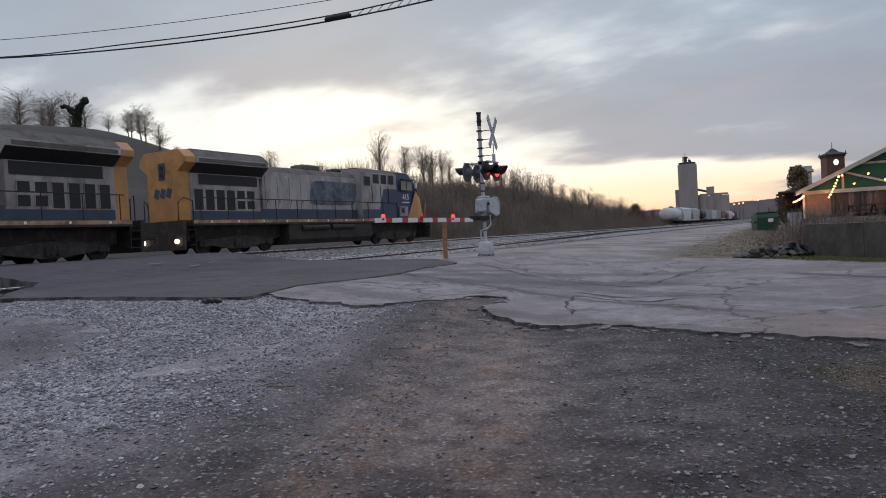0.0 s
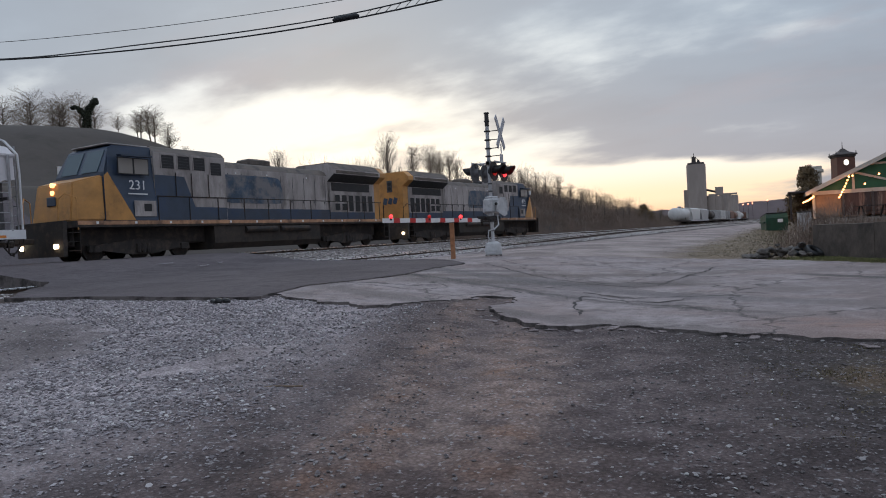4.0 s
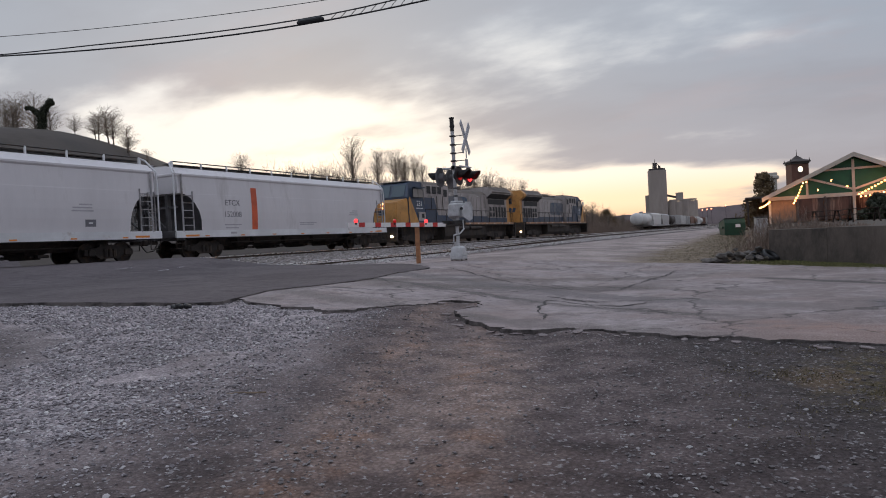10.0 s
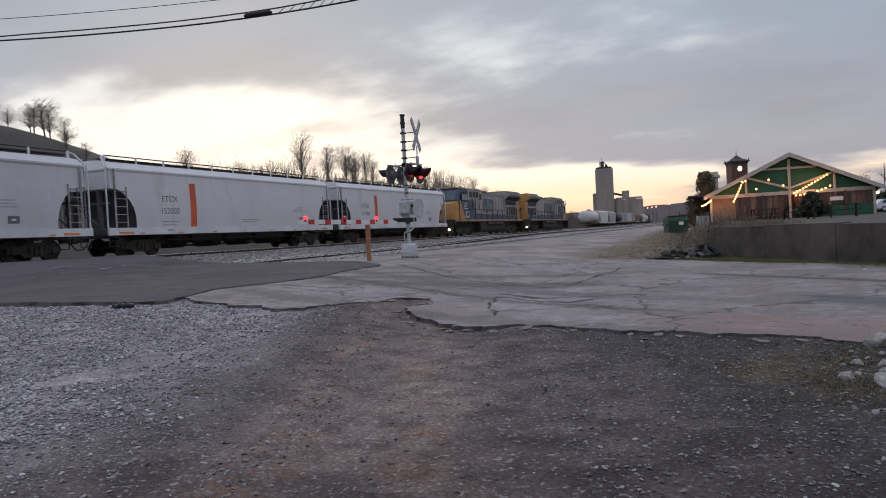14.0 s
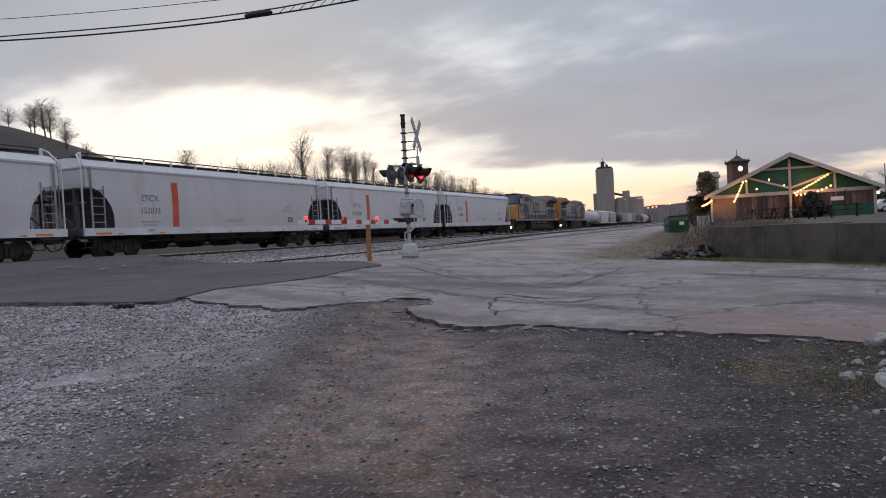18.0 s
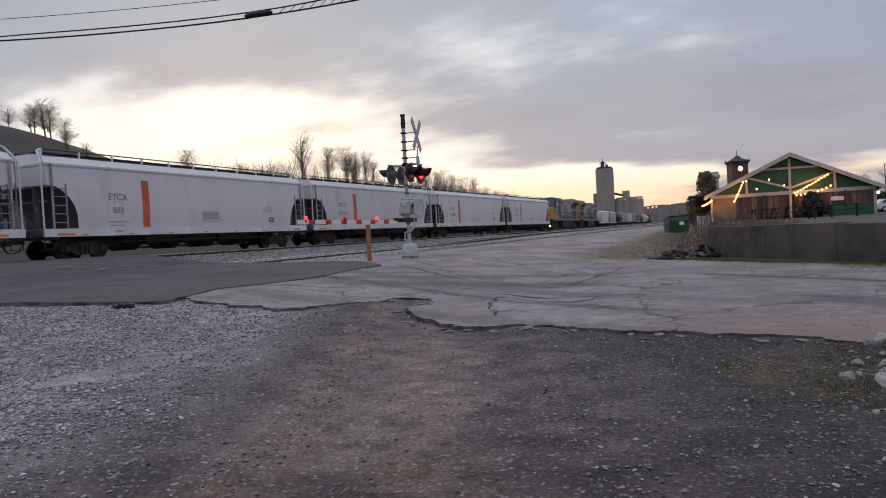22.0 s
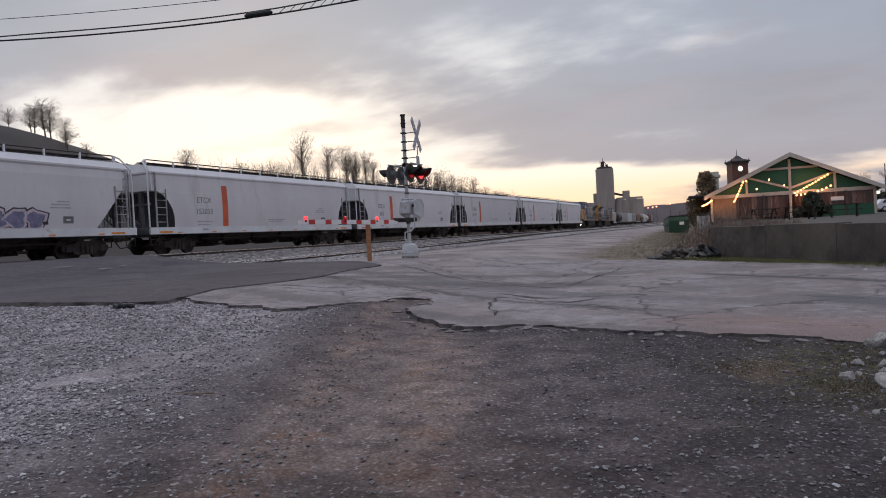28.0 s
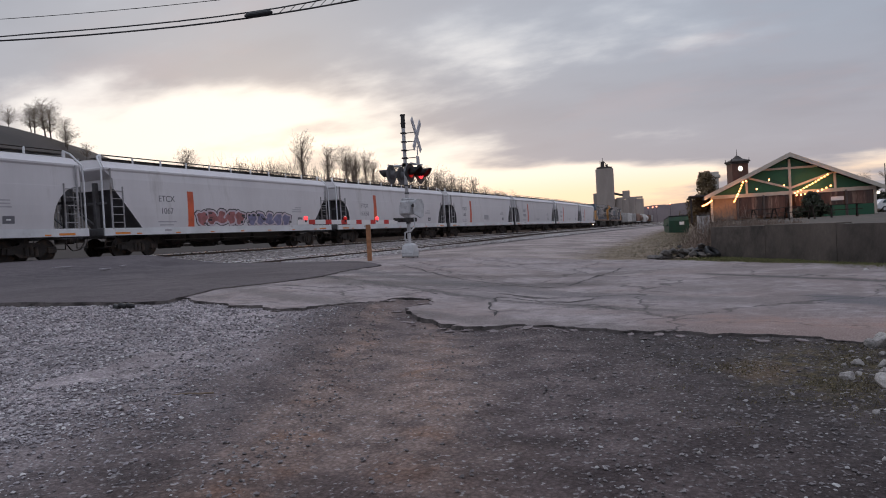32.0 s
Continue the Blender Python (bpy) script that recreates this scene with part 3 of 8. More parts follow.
def old_stains(n, l, P, noise_tex, rng):
    """Red clay washed over the near edge, an oil-dark patch, one long seam."""
    def line_of(ax, ay, bx, by, wob):
        """Distance from the line through two points of the plan, made uneven."""
        ln = math.hypot(bx - ax, by - ay)
        d = n.new("ShaderNodeVectorMath"); d.operation = "DOT_PRODUCT"
        l.new(P, d.inputs[0]); d.inputs[1].default_value = (-(by - ay) / ln, (bx - ax) / ln, 0)
        m = n.new("ShaderNodeMath"); m.operation = "SUBTRACT"
        l.new(d.outputs["Value"], m.inputs[0]); m.inputs[1].default_value = (-(by - ay) * ax + (bx - ax) * ay) / ln
        k = n.new("ShaderNodeMath"); k.operation = "MULTIPLY_ADD"
        l.new(noise_tex(2.2, 6, 0.7).outputs[0], k.inputs[0]); k.inputs[1].default_value = wob; l.new(m.outputs[0], k.inputs[2])
        q = n.new("ShaderNodeMath"); q.operation = "SUBTRACT"
        l.new(k.outputs[0], q.inputs[0]); q.inputs[1].default_value = wob / 2
        a = n.new("ShaderNodeMath"); a.operation = "ABSOLUTE"
        l.new(q.outputs[0], a.inputs[0])
        return a.outputs[0]

    def both(a, b):
        x = n.new("ShaderNodeMath"); x.operation = "MULTIPLY"
        l.new(a, x.inputs[0]); l.new(b, x.inputs[1])
        return x.outputs[0]
    east = n.new("ShaderNodeSeparateXYZ"); l.new(P, east.inputs[0])
    right = rng(east.outputs[0], -1.6, 0.4)
    mottle = rng(noise_tex(0.75, 8, 0.7).outputs[0], 0.40, 0.58)
    return ((both(mottle, rng(east.outputs[0], -2.6, 0.6)), 0.75, (0.135, 0.105, 0.098)),
            (both(rng(noise_tex(1.7, 7, 0.7).outputs[0], 0.52, 0.62), rng(east.outputs[0], 0.5, -2.5)), 0.6, (0.085, 0.074, 0.073)),
            (both(rng(line_of(-6.0, 12.0, -3.0, 13.3, 1.3), 0.80, 0.15), both(rng(east.outputs[0], -1.6, -3.0), rng(east.outputs[0], -8.2, -6.6))), 0.85, (0.072, 0.062, 0.058)),
            (both(rng(line_of(-8.5, 13.1, -6.6, 14.4, 0.9), 0.45, 0.10), rng(east.outputs[0], -6.0, -6.8)), 0.75, (0.080, 0.070, 0.068)),
            (both(rng(line_of(-4.7, 14.6, -2.2, 16.5, 1.4), 0.60, 0.10), rng(east.outputs[0], -1.2, -2.4)), 0.75, (0.085, 0.070, 0.062)),
            (both(rng(line_of(-1.4, 8.55, 0.2, 8.3, 1.2), 0.50, 0.08), both(right, rng(noise_tex(2.6, 6, 0.7).outputs[0], 0.42, 0.58))), 0.65, (0.28, 0.165, 0.130)),
            (both(rng(line_of(-2.1, 7.95, 0.9, 7.2, 0.8), 0.42, 0.10), rng(east.outputs[0], 2.0, 0.5)), 0.6, (0.090, 0.076, 0.072)),
            (both(rng(line_of(-0.3, 7.7, 1.2, 7.7, 1.6), 1.5, 0.4), right), 0.5, (0.25, 0.155, 0.125)),
            (both(rng(line_of(1.1, 10.5, 2.4, 9.6, 0.5), 0.55, 0.30), rng(east.outputs[0], 0.7, 1.1)), 0.85, (0.075, 0.075, 0.085)),
            (both(rng(line_of(-0.46, 15.28, 2.21, 13.01, 0.35), 0.26, 0.10), rng(east.outputs[0], -1.2, -0.4)), 0.9, (0.04, 0.037, 0.036)),
            (both(rng(line_of(-4.0, 10.6, -1.0, 9.3, 0.9), 0.20, 0.06), rng(east.outputs[0], 0.0, -1.5)), 0.8, (0.05, 0.046, 0.045)),
            (both(rng(line_of(-7.0, 13.2, -2.0, 11.2, 1.6), 0.55, 0.15), rng(east.outputs[0], 1.0, -1.5)), 0.65, (0.075, 0.07, 0.072)))


M_OLDASPHALT = asphalt_material("old_asphalt", (0.205, 0.175, 0.174), (0.385, 0.335, 0.332), 0.85, (0.225, 0.166, 0.152), old_stains)
M_NEWASPHALT = asphalt_material("road_asphalt", (0.072, 0.061, 0.065), (0.135, 0.115, 0.120), 0.25, (0.110, 0.093, 0.097))

# ---- plan of the tracks ----
def smooth(a, b, v):
    t = max(0.0, min(1.0, (v - a) / (b - a)))
    return t * t * (3 - 2 * t)


TAB_Y = np.arange(-120.0, 900.0, 4.0)


def side_line(y):
    """Near side of the cars of the main track."""
    def cubic(v):
        u = v / 100
        return -25.036 - 8.432 * u + 18.022 * u * u - 9.253 * u ** 3
    y = y / 0.91
    if y < 10: v = cubic(10) - 0.051 * (y - 10)
    elif y > 134: v = cubic(134) - 0.040 * (y - 134)
    else: v = cubic(y)
    return 0.91 * v


TAB_X = np.convolve(np.pad([side_line(y) for y in TAB_Y], 3, mode="reflect", reflect_type="odd"), np.ones(7) / 7, "valid") - 1.55


def main_x(y): return float(np.interp(y, TAB_Y, TAB_X))
def main_z(y): return 0.945 - 0.0022 * (max(-28, min(y, 155)) - 18)
def near_x(y): return -18.4 - 0.012 * max(0, y - 60)
def near_z(y): return 0.50 + 0.24 * smooth(36, 66, y) - 0.2 * smooth(100, 180, y)


def ground_z(x, y):
    """Height of the ground under the plan."""
    z = 0.47 * smooth(-2.0, -10.5, x)
    d = abs(x - near_x(y))
    z += (near_z(y) - 0.17 - z) * smooth(3.4, 1.6, d)
    if x < near_x(y): z = max(z, near_z(y) - 0.17 - 0.1 * smooth(1.4, 3, d))
    d = abs(x - main_x(y))
    z += (main_z(y) - 0.17 - z) * smooth(4.2, 2.2, d)
    left = main_x(y) - x
    if left > 0:
        z = z + (0.35 - z) * smooth(3.0, 6.0, left)
        z += (2.9 + 2.7 * smooth(150, 95, y)) * smooth(6.0, 20.0, left) * smooth(245, 170, y) * smooth(-60, 30, y)   # brushy bank beyond the line
        along, deep = (x + 114.7) * 0.86 + (y - 72) * 0.51, 0.53 * y - 0.85 * x
        z += 16.8 * smooth(76, 131, deep) * smooth(40, 4, along)    # the knoll
        z += 7 * smooth(90, 400, left)
    return z


def ground_sheet():
    xs = np.concatenate([[-4500, -2500, -1300, -700, -420, -300], np.arange(-230, -52, 6.0), np.arange(-52, -12, 0.6), np.arange(-12, 6, 0.25), np.arange(6, 30, 2.0), [36, 50, 80, 130, 220, 400, 800, 1600, 3000, 4500]])
    ys = np.concatenate([[-900, -500, -300], np.arange(-200, -8, 8.0), np.arange(-8, 1, 1.0), np.arange(1, 12, 0.22), np.arange(12, 30, 0.7), np.arange(30, 120, 3.0), np.arange(120, 500, 12.0), [560, 640, 760, 900, 1200, 1700, 2500, 3500, 4700]])
    verts, faces = [], []
    for y in ys:
        for x in xs:
            z = ground_z(x, y)
            if -14 < x < 6 and 0 < y < 20:
                z += 0.03 * noise.noise((x * 0.7, y * 0.7, 0)) + 0.012 * noise.noise((x * 2.6, y * 2.6, 3))
                c = x + 0.42 * y
                z -= 0.035 * math.exp(-((c + 0.75) / 0.22) ** 2) + 0.03 * math.exp(-((c - 0.45) / 0.25) ** 2)
            verts.append((x, y, z))
    w = len(xs)
    for j in range(len(ys) - 1):
        for i in range(w - 1):
            a = j * w + i
            faces.append((a, a + 1, a + w + 1, a + w))
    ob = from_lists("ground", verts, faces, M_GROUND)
    ob.data.materials.append(M_HILL)
    for p in ob.data.polygons:
        p.use_smooth = True
        if p.center.x < main_x(p.center.y) - 2.3 or p.center.y > 260 or p.center.x > 60: p.material_index = 1
    return tagged(ob, "grey gravel and brown dirt ground with worn ruts", "ground", kind="structure")


def rough_outline(pts, step, amp, seed):
    """The outline pts cut into short steps that wander to and fro."""
    out = []
    for (a, b) in zip(pts, pts[1:] + pts[:1]):
        a, b = Vector(a), Vector(b)
        k = max(1, int((b - a).length / step))
        side = Vector((-(b - a).y, (b - a).x)).normalized()
        for i in range(k):
            p = a.lerp(b, i / k)
            out.append(p + side * amp * (noise.noise((p.x * 1.1, p.y * 1.1, seed)) + 0.6 * noise.noise((p.x * 3.7, p.y * 3.7, seed + 5)) + 0.40 * noise.noise((p.x * 10, p.y * 10, seed + 9)) + 0.28 * noise.noise((p.x * 24, p.y * 24, seed + 13))))
    return out


def slab(name, outline, height, material, label, category, cuts, seed=1, step=0.18, amp=0.22, extra=None):
    """A layer of paving draped over the ground, with a broken edge that stands proud."""
    bm = bmesh.new()
    vs = [bm.verts.new((p[0], p[1], 0)) for p in rough_outline(outline, step, amp, seed)]
    es = [bm.edges.new((vs[i], vs[(i + 1) % len(vs)])) for i in range(len(vs))]
    bmesh.ops.triangle_fill(bm, edges=es, use_beauty=True)
    for co, no in cuts:
        bmesh.ops.bisect_plane(bm, geom=bm.verts[:] + bm.edges[:] + bm.faces[:], plane_co=co, plane_no=no)
    top = bm.faces[:]
    rim = [e for e in bm.edges if len(e.link_faces) == 1]
    skirt = bmesh.ops.extrude_edge_only(bm, edges=rim)
    down = {v for v in skirt["geom"] if isinstance(v, bmesh.types.BMVert)}
    for v in bm.verts:
        low = ground_z(v.co.x, v.co.y)
        z = low + (extra(v.co.x, v.co.y) if extra else 0)
        v.co.z = low - 0.15 if v in down else z + height + 0.012 * noise.noise((v.co.x * 1.4, v.co.y * 1.4, seed))
    bmesh.ops.recalc_face_normals(bm, faces=bm.faces[:])
    if top[0].normal.z < 0: bmesh.ops.reverse_faces(bm, faces=bm.faces[:])
    for f in bm.faces:
        if any(v in down for v in f.verts): f.material_index = 1
    return tagged(part(name, bm, [material, M_BROKEN]), label, category, kind="structure")


ground_sheet()
CUT = [((x, 0, 0), (1, 0, 0)) for x in np.arange(-34, 12, 0.7)] + [((0, y, 0), (0, 1, 0)) for y in np.arange(6.0, 24, 1.1)]
OLD_EDGE = [(-8.9, 8.9), (-7.6, 7.95), (-6.8, 7.95), (-6.05, 8.05), (-5.75, 8.45), (-5.4, 9.1), (-5.1, 9.85), (-4.65, 10.1), (-4.5, 9.5), (-4.5, 8.9), (-3.95, 8.1), (-3.25, 7.6), (-2.8, 7.7), (-2.55, 7.95), (-2.1, 7.85), (-1.2, 7.6), (-0.17, 7.4), (0.9, 7.05), (2.2, 7.3), (6, 8.0), (14, 9), (14, 15.5), (3.6, 16.2), (0.4, 19.0), (-2.5, 22), (-6.5, 21), (-9.2, 19.2), (-10.2, 17.6), (-9.6, 13.0)]
slab("pavement", OLD_EDGE, 0.032, M_OLDASPHALT, "cracked pale grey old asphalt with a broken edge", "pavement", CUT, 3, 0.05, 0.20)


def hump(x, y):
    """The road is built up level over both tracks, and dips beyond them to fit the camera's view."""
    want = 0.52 + 0.44 * smooth(-16.5, -21.5, x) - 0.6 * smooth(-26.5, -33, x)
    return (max(0.0, want - ground_z(x, y))) * smooth(-13.5, -16.5, x)


ROAD_EDGE = [(-7.9, 7.7), (-8.5, 7.1), (-9.5, 6.75), (-11.3, 6.6), (-12.9, 6.4), (-14.6, 7.6), (-15.8, 8.7), (-17.2, 9.6), (-19.6, 9.4), (-24, 10.8), (-30, 12.5), (-46, 15.2), (-46, 22), (-30, 19.5), (-24, 19.0), (-18, 19.2), (-14, 18.6), (-10.6, 17.6), (-8.6, 15.7), (-8.45, 13.9), (-8.15, 12.0), (-8.2, 10.6), (-8.4, 9.4), (-8.1, 8.3)]
slab("road", ROAD_EDGE, 0.052, M_NEWASPHALT, "dark grey asphalt road over the level crossing", "road", CUT, 8, 0.25, 0.12, hump)


def track(name, fx, fz, y0, y1, label, gap=None):
    """Two rails with polished heads on wooden ties."""
    t = thing(name, pose(0, 0, 0), label, "railway track", kind="structure")
    ys = list(np.arange(y0, y1, 4.0 if y1 - y0 > 60 else 2.0)) + [y1]
    for s in (-0.7525, 0.7525):
        bm, top = bmesh.new(), bmesh.new()
        for b, prof in ((bm, [(-0.07, -0.17), (0.07, -0.17), (0.07, -0.155), (0.012, -0.13), (0.012, -0.05), (0.036, -0.042), (-0.036, -0.042), (-0.012, -0.05), (-0.012, -0.13), (-0.07, -0.155)]), (top, [(-0.037, -0.041), (0.037, -0.041), (0.037, -0.006), (0.028, 0.0), (-0.028, 0.0), (-0.037, -0.006)])):
            rings = [[b.verts.new((fx(y) + s + px, y, fz(y) + pz)) for px, pz in prof] for y in ys]
            for r, q in zip(rings, rings[1:]):
                for k in range(len(prof)):
                    b.faces.new((r[k], r[(k + 1) % len(prof)], q[(k + 1) % len(prof)], q[k]))
            bmesh.ops.recalc_face_normals(b, faces=b.faces[:])
        r = part("rail", bm, M_RAIL, t)
        part("rail_head", top, M_RAILTOP, r, "polished steel running surface")
    bm = bmesh.new()
    box(bm, 0, 0, -0.235, 2.55, 0.22, 0.16, 0.012)
    first = None
    y = y0
    k = 0
    far = bmesh.new()
    while y < min(y1, 150):
        if not (gap and gap[0] < y < gap[1]):
            if k < 130:
                m = pose(fx(y), y, fz(y), 0, 0, random.uniform(-1.5, 1.5))
                if first is None:
                    first = part("tie", bm, M_TIE, t)
                    first.matrix_basis = m
                else:
                    again("tie", first, m, t)
                k += 1
            else:
                box(far, fx(y), y, fz(y) - 0.235, 2.55, 0.22, 0.16)
        y += 0.6
    if len(far.verts): part("far_ties", far, M_TIE, t)["kind"] = "stuff"
    else: far.free()


track("near_track", near_x, near_z, -14.0, 420.0, "railway track with shiny rails on ballast", (9.6, 18.8))
track("main_track", main_x, main_z, -60.0, 520.0, "railway track that carries the freight train", (10.8, 19.2))

# ---- the train ----
def loft(bm, rings, close_ends=True):
    vr = [[bm.verts.new(p) for p in r] for r in rings]
    k = len(vr[0])
    for a, b in zip(vr, vr[1:]):
        for i in range(k):
            bm.faces.new((a[i], a[(i + 1) % k], b[(i + 1) % k], b[i]))
    if close_ends:
        bm.faces.new(vr[0][::-1]); bm.faces.new(vr[-1])
    bmesh.ops.recalc_face_normals(bm, faces=bm.faces[:])


WHEEL_R = 0.46
WHEELS = []        # every wheelset, to be turned by the train's way


def wheelset_mesh():
    bm = bmesh.new()
    for s in (-1, 1):
        prof = [(0.09, 0.70), (0.09, 0.80), (0.40, 0.775), (0.40, 0.80), (WHEEL_R, 0.80), (WHEEL_R + 0.025, 0.70), (WHEEL_R + 0.025, 0.675), (0.40, 0.68), (0.38, 0.72)]
        seg = 20
        rings = [[bm.verts.new((s * x, r * math.cos(2 * math.pi * k / seg), r * math.sin(2 * math.pi * k / seg))) for k in range(seg)] for r, x in prof]
        for a, b in zip(rings, rings[1:] + rings[:1]):
            for k in range(seg):
                bm.faces.new((a[k], a[(k + 1) % seg], b[(k + 1) % seg], b[k]))
    rod(bm, (-0.98, 0, 0), (0.98, 0, 0), 0.085, 10)
    bmesh.ops.recalc_face_normals(bm, faces=bm.faces[:])
    me = bpy.data.meshes.new("wheelset")
    bm.to_mesh(me); bm.free()
    me.materials.append(M_STEELDARK)
    return me


WHEEL_MESH = wheelset_mesh()


def truck(parent, y, axles):
    """A bogie with its side frames, bolster, springs and turning wheelsets."""
    half = axles[-1]
    bm = bmesh.new()
    for s in (-1, 1):
        pts = [(-half - 0.32, 0.36), (-half - 0.30, 0.60), (-half * 0.62, 0.70), (-0.42, 0.80), (0.42, 0.80), (half * 0.62, 0.70), (half + 0.30, 0.60), (half + 0.32, 0.36), (half - 0.16, 0.40), (0.46, 0.20), (-0.46, 0.20), (-half + 0.16, 0.40)]
        prism(bm, pts, "x", s * 0.86, s * 1.02)
        for a in axles: box(bm, s * 1.04, a, WHEEL_R, 0.10, 0.30, 0.28, 0.03)
        for k in (-0.22, 0, 0.22): rod(bm, (s * 1.04, k, 0.28), (s * 1.04, k, 0.62), 0.09, 8)
    box(bm, 0, 0, 0.62, 1.8, 0.36, 0.24, 0.03)
    t = part("truck", bm, M_BLACKGREASE, parent)
    t.matrix_basis = pose(0, y, 0)
    for a in axles:
        w = new("wheelset", WHEEL_MESH)
        w.parent = t
        w.matrix_basis = pose(0, a, WHEEL_R)
        WHEELS.append((w, a))
    return t


def coupler(parent, y, s):
    bm = bmesh.new()
    box(bm, 0, y - s * 0.25, 0.85, 0.22, 0.55, 0.2, 0.03)
    box(bm, 0.05 * s, y + s * 0.10, 0.85, 0.30, 0.26, 0.28, 0.06)
    tube(bm, [(0.3, y - s * 0.3, 0.78), (0.32, y - s * 0.05, 0.45), (0.2, y + s * 0.16, 0.40)], 0.03)
    part("coupler", bm, M_BLACKGREASE, parent)


PITCH = 17.745
CAR_SCALE = 0.91    # the car is drawn for a pitch of 19.5
HALF = 9.10       # half length over the end sills


def hopper():
    """A long covered hopper car with sloped dark ends, roof walk, side sills and chutes. Length along y, z from the rail."""
    h = thing("hopper_car", pose(0, 0, 0), "white covered hopper car with an orange stripe and dark sloped ends", "railroad car", "hopper cars of the train")
    # side sheets: each level is a rectangle, shorter towards the sill
    lev = [(1.28, 1.40, 7.62), (1.30, 1.50, 7.64), (1.9, 1.535, 7.68), (2.3, 1.545, 7.80), (2.65, 1.542, 8.02), (2.95, 1.535, 8.34), (3.12, 1.53, 8.62), (3.16, 1.525, 8.86), (3.95, 1.49, 8.86), (4.02, 1.53, 8.90), (4.10, 1.53, 8.90), (4.12, 1.47, 8.88), (4.38, 1.25, 8.82), (4.50, 0.80, 8.80), (4.54, 0.30, 8.80)]
    bm = bmesh.new()
    rings = []
    for z, w, ln in lev:
        ys = [-ln, -ln * 0.5, 0, ln * 0.5, ln]
        rings.append([(w, y, z) for y in ys] + [(-w, y, z) for y in ys[::-1]])
    loft(bm, rings)
    # end slopes below 3.2 take a darker grey, picked by their facing
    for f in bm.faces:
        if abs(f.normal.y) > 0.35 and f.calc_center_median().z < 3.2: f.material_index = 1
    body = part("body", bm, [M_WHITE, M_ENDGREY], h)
    for s in (-1, 1):
        bm = bmesh.new()
        prism(bm, [(s * 1.50, 1.0), (s * 1.585, 1.0), (s * 1.585, 1.34), (s * 1.545, 1.34), (s * 1.545, 1.30), (s * 1.50, 1.30)], "y", -HALF, HALF)
        sill = part("side_sill", bm, M_SILL, h)
        for y in np.arange(-7.4, 8.0, 2.45):
            bm = bmesh.new(); box(bm, s * 1.587, y, 1.07, 0.008, 0.28, 0.06)
            part("reflector", bm, M_REFLECT, sill, "amber reflective strip")
        for y in (-8.3, 8.2):
            bm = bmesh.new(); box(bm, s * 1.588, y, 1.10, 0.008, 0.75, 0.09)
            part("orange_patch", bm, M_REFLECT, sill)
        bm = bmesh.new(); box(bm, s * 1.588, -5.6, 1.20, 0.008, 0.42, 0.10)
        part("stencil_plate", bm, M_LETTERFAINT, sill)
        # the jacking corner step
        for y in (-8.85, 8.85):
            bm = bmesh.new()
            for z in (0.5, 0.75): box(bm, s * 1.5, y, z, 0.05, 0.40, 0.03)
            for d in (-0.2, 0.2): rod(bm, (s * 1.5, y + d, 0.48), (s * 1.5, y + d, 1.05), 0.018, 6)
            part("corner_step", bm, M_STEELDARK, h)
        # side ladders by the ends
        for e in (-1, 1):
            bm = bmesh.new()
            y0 = e * 8.72
            for d in (0.0, 0.52): rod(bm, (s * 1.56, y0 - e * d, 1.30), (s * 1.56, y0 - e * d, 4.05 if d == 0 else 3.25), 0.034, 6)
            for z in np.arange(1.6, 3.2, 0.36): rod(bm, (s * 1.56, y0, z), (s * 1.56, y0 - e * 0.52, z), 0.02, 6)
            part("ladder", bm, M_LADDER, h)
        # roof rail on posts
        bm = bmesh.new()
        rod(bm, (s * 0.98, -8.7, 4.74), (s * 0.98, 8.7, 4.74), 0.028, 6)
        rail = part("roof_rail", bm, M_STEELDARK, h)
        for y in np.arange(-8.7, 8.9, 1.74):
            bm = bmesh.new(); box(bm, s * 0.99, y, 4.58, 0.07, 0.08, 0.34, 0.01)
            part("rail_post", bm, M_SILL, rail)
        bm = bmesh.new()
        box(bm, s * 0.72, 0, 4.60, 0.44, 17.5, 0.035)
        part("running_board", bm, M_STEELDARK, h, "dark grated roof walk")
        for e in (-1, 1):
            bm = bmesh.new()
            tube(bm, [(s * 0.98, e * 8.68, 4.74), (s * 1.08, e * 8.85, 4.62), (s * 1.48, e * 9.02, 4.10), (s * 1.50, e * 9.05, 3.4), (s * 1.50, e * 9.05, 1.35)], 0.04)
            part("corner_post", bm, M_SILL, h)
    bm = bmesh.new()
    box(bm, 0, 0, 4.60, 0.66, 16.4, 0.14, 0.04)
    part("hatch_cover", bm, M_STEELDARK, h, "long dark roof hatch")
    for e in (-1, 1):
        bm = bmesh.new()
        box(bm, 0, e * 8.98, 1.17, 3.0, 0.22, 0.34, 0.02)
        box(bm, 0, e * 8.0, 1.05, 0.5, 2.4, 0.28, 0.02)
        box(bm, 0, e * 8.5, 1.33, 3.0, 1.0, 0.03)
        part("end_platform", bm, M_ENDGREY, h)
        bm = bmesh.new()
        for s in (-0.75, 0.75): box(bm, s, e * 8.78, 2.35, 0.14, 0.14, 2.2, 0.01)
        box(bm, 0, e * 8.78, 2.5, 2.6, 0.08, 0.10)
        rod(bm, (0.75, e * 8.78, 1.4), (-0.75, e * 8.78, 2.5), 0.04, 6)
        part("end_brace", bm, M_ENDGREY, h)
        bm = bmesh.new()
        for d in (0.95, 1.35): rod(bm, (d * e, e * 9.0, 1.3), (d * e, e * 9.0, 4.4), 0.03, 6)
        for z in np.arange(1.5, 4.4, 0.36): rod(bm, (0.95 * e, e * 9.0, z), (1.35 * e, e * 9.0, z), 0.018, 6)
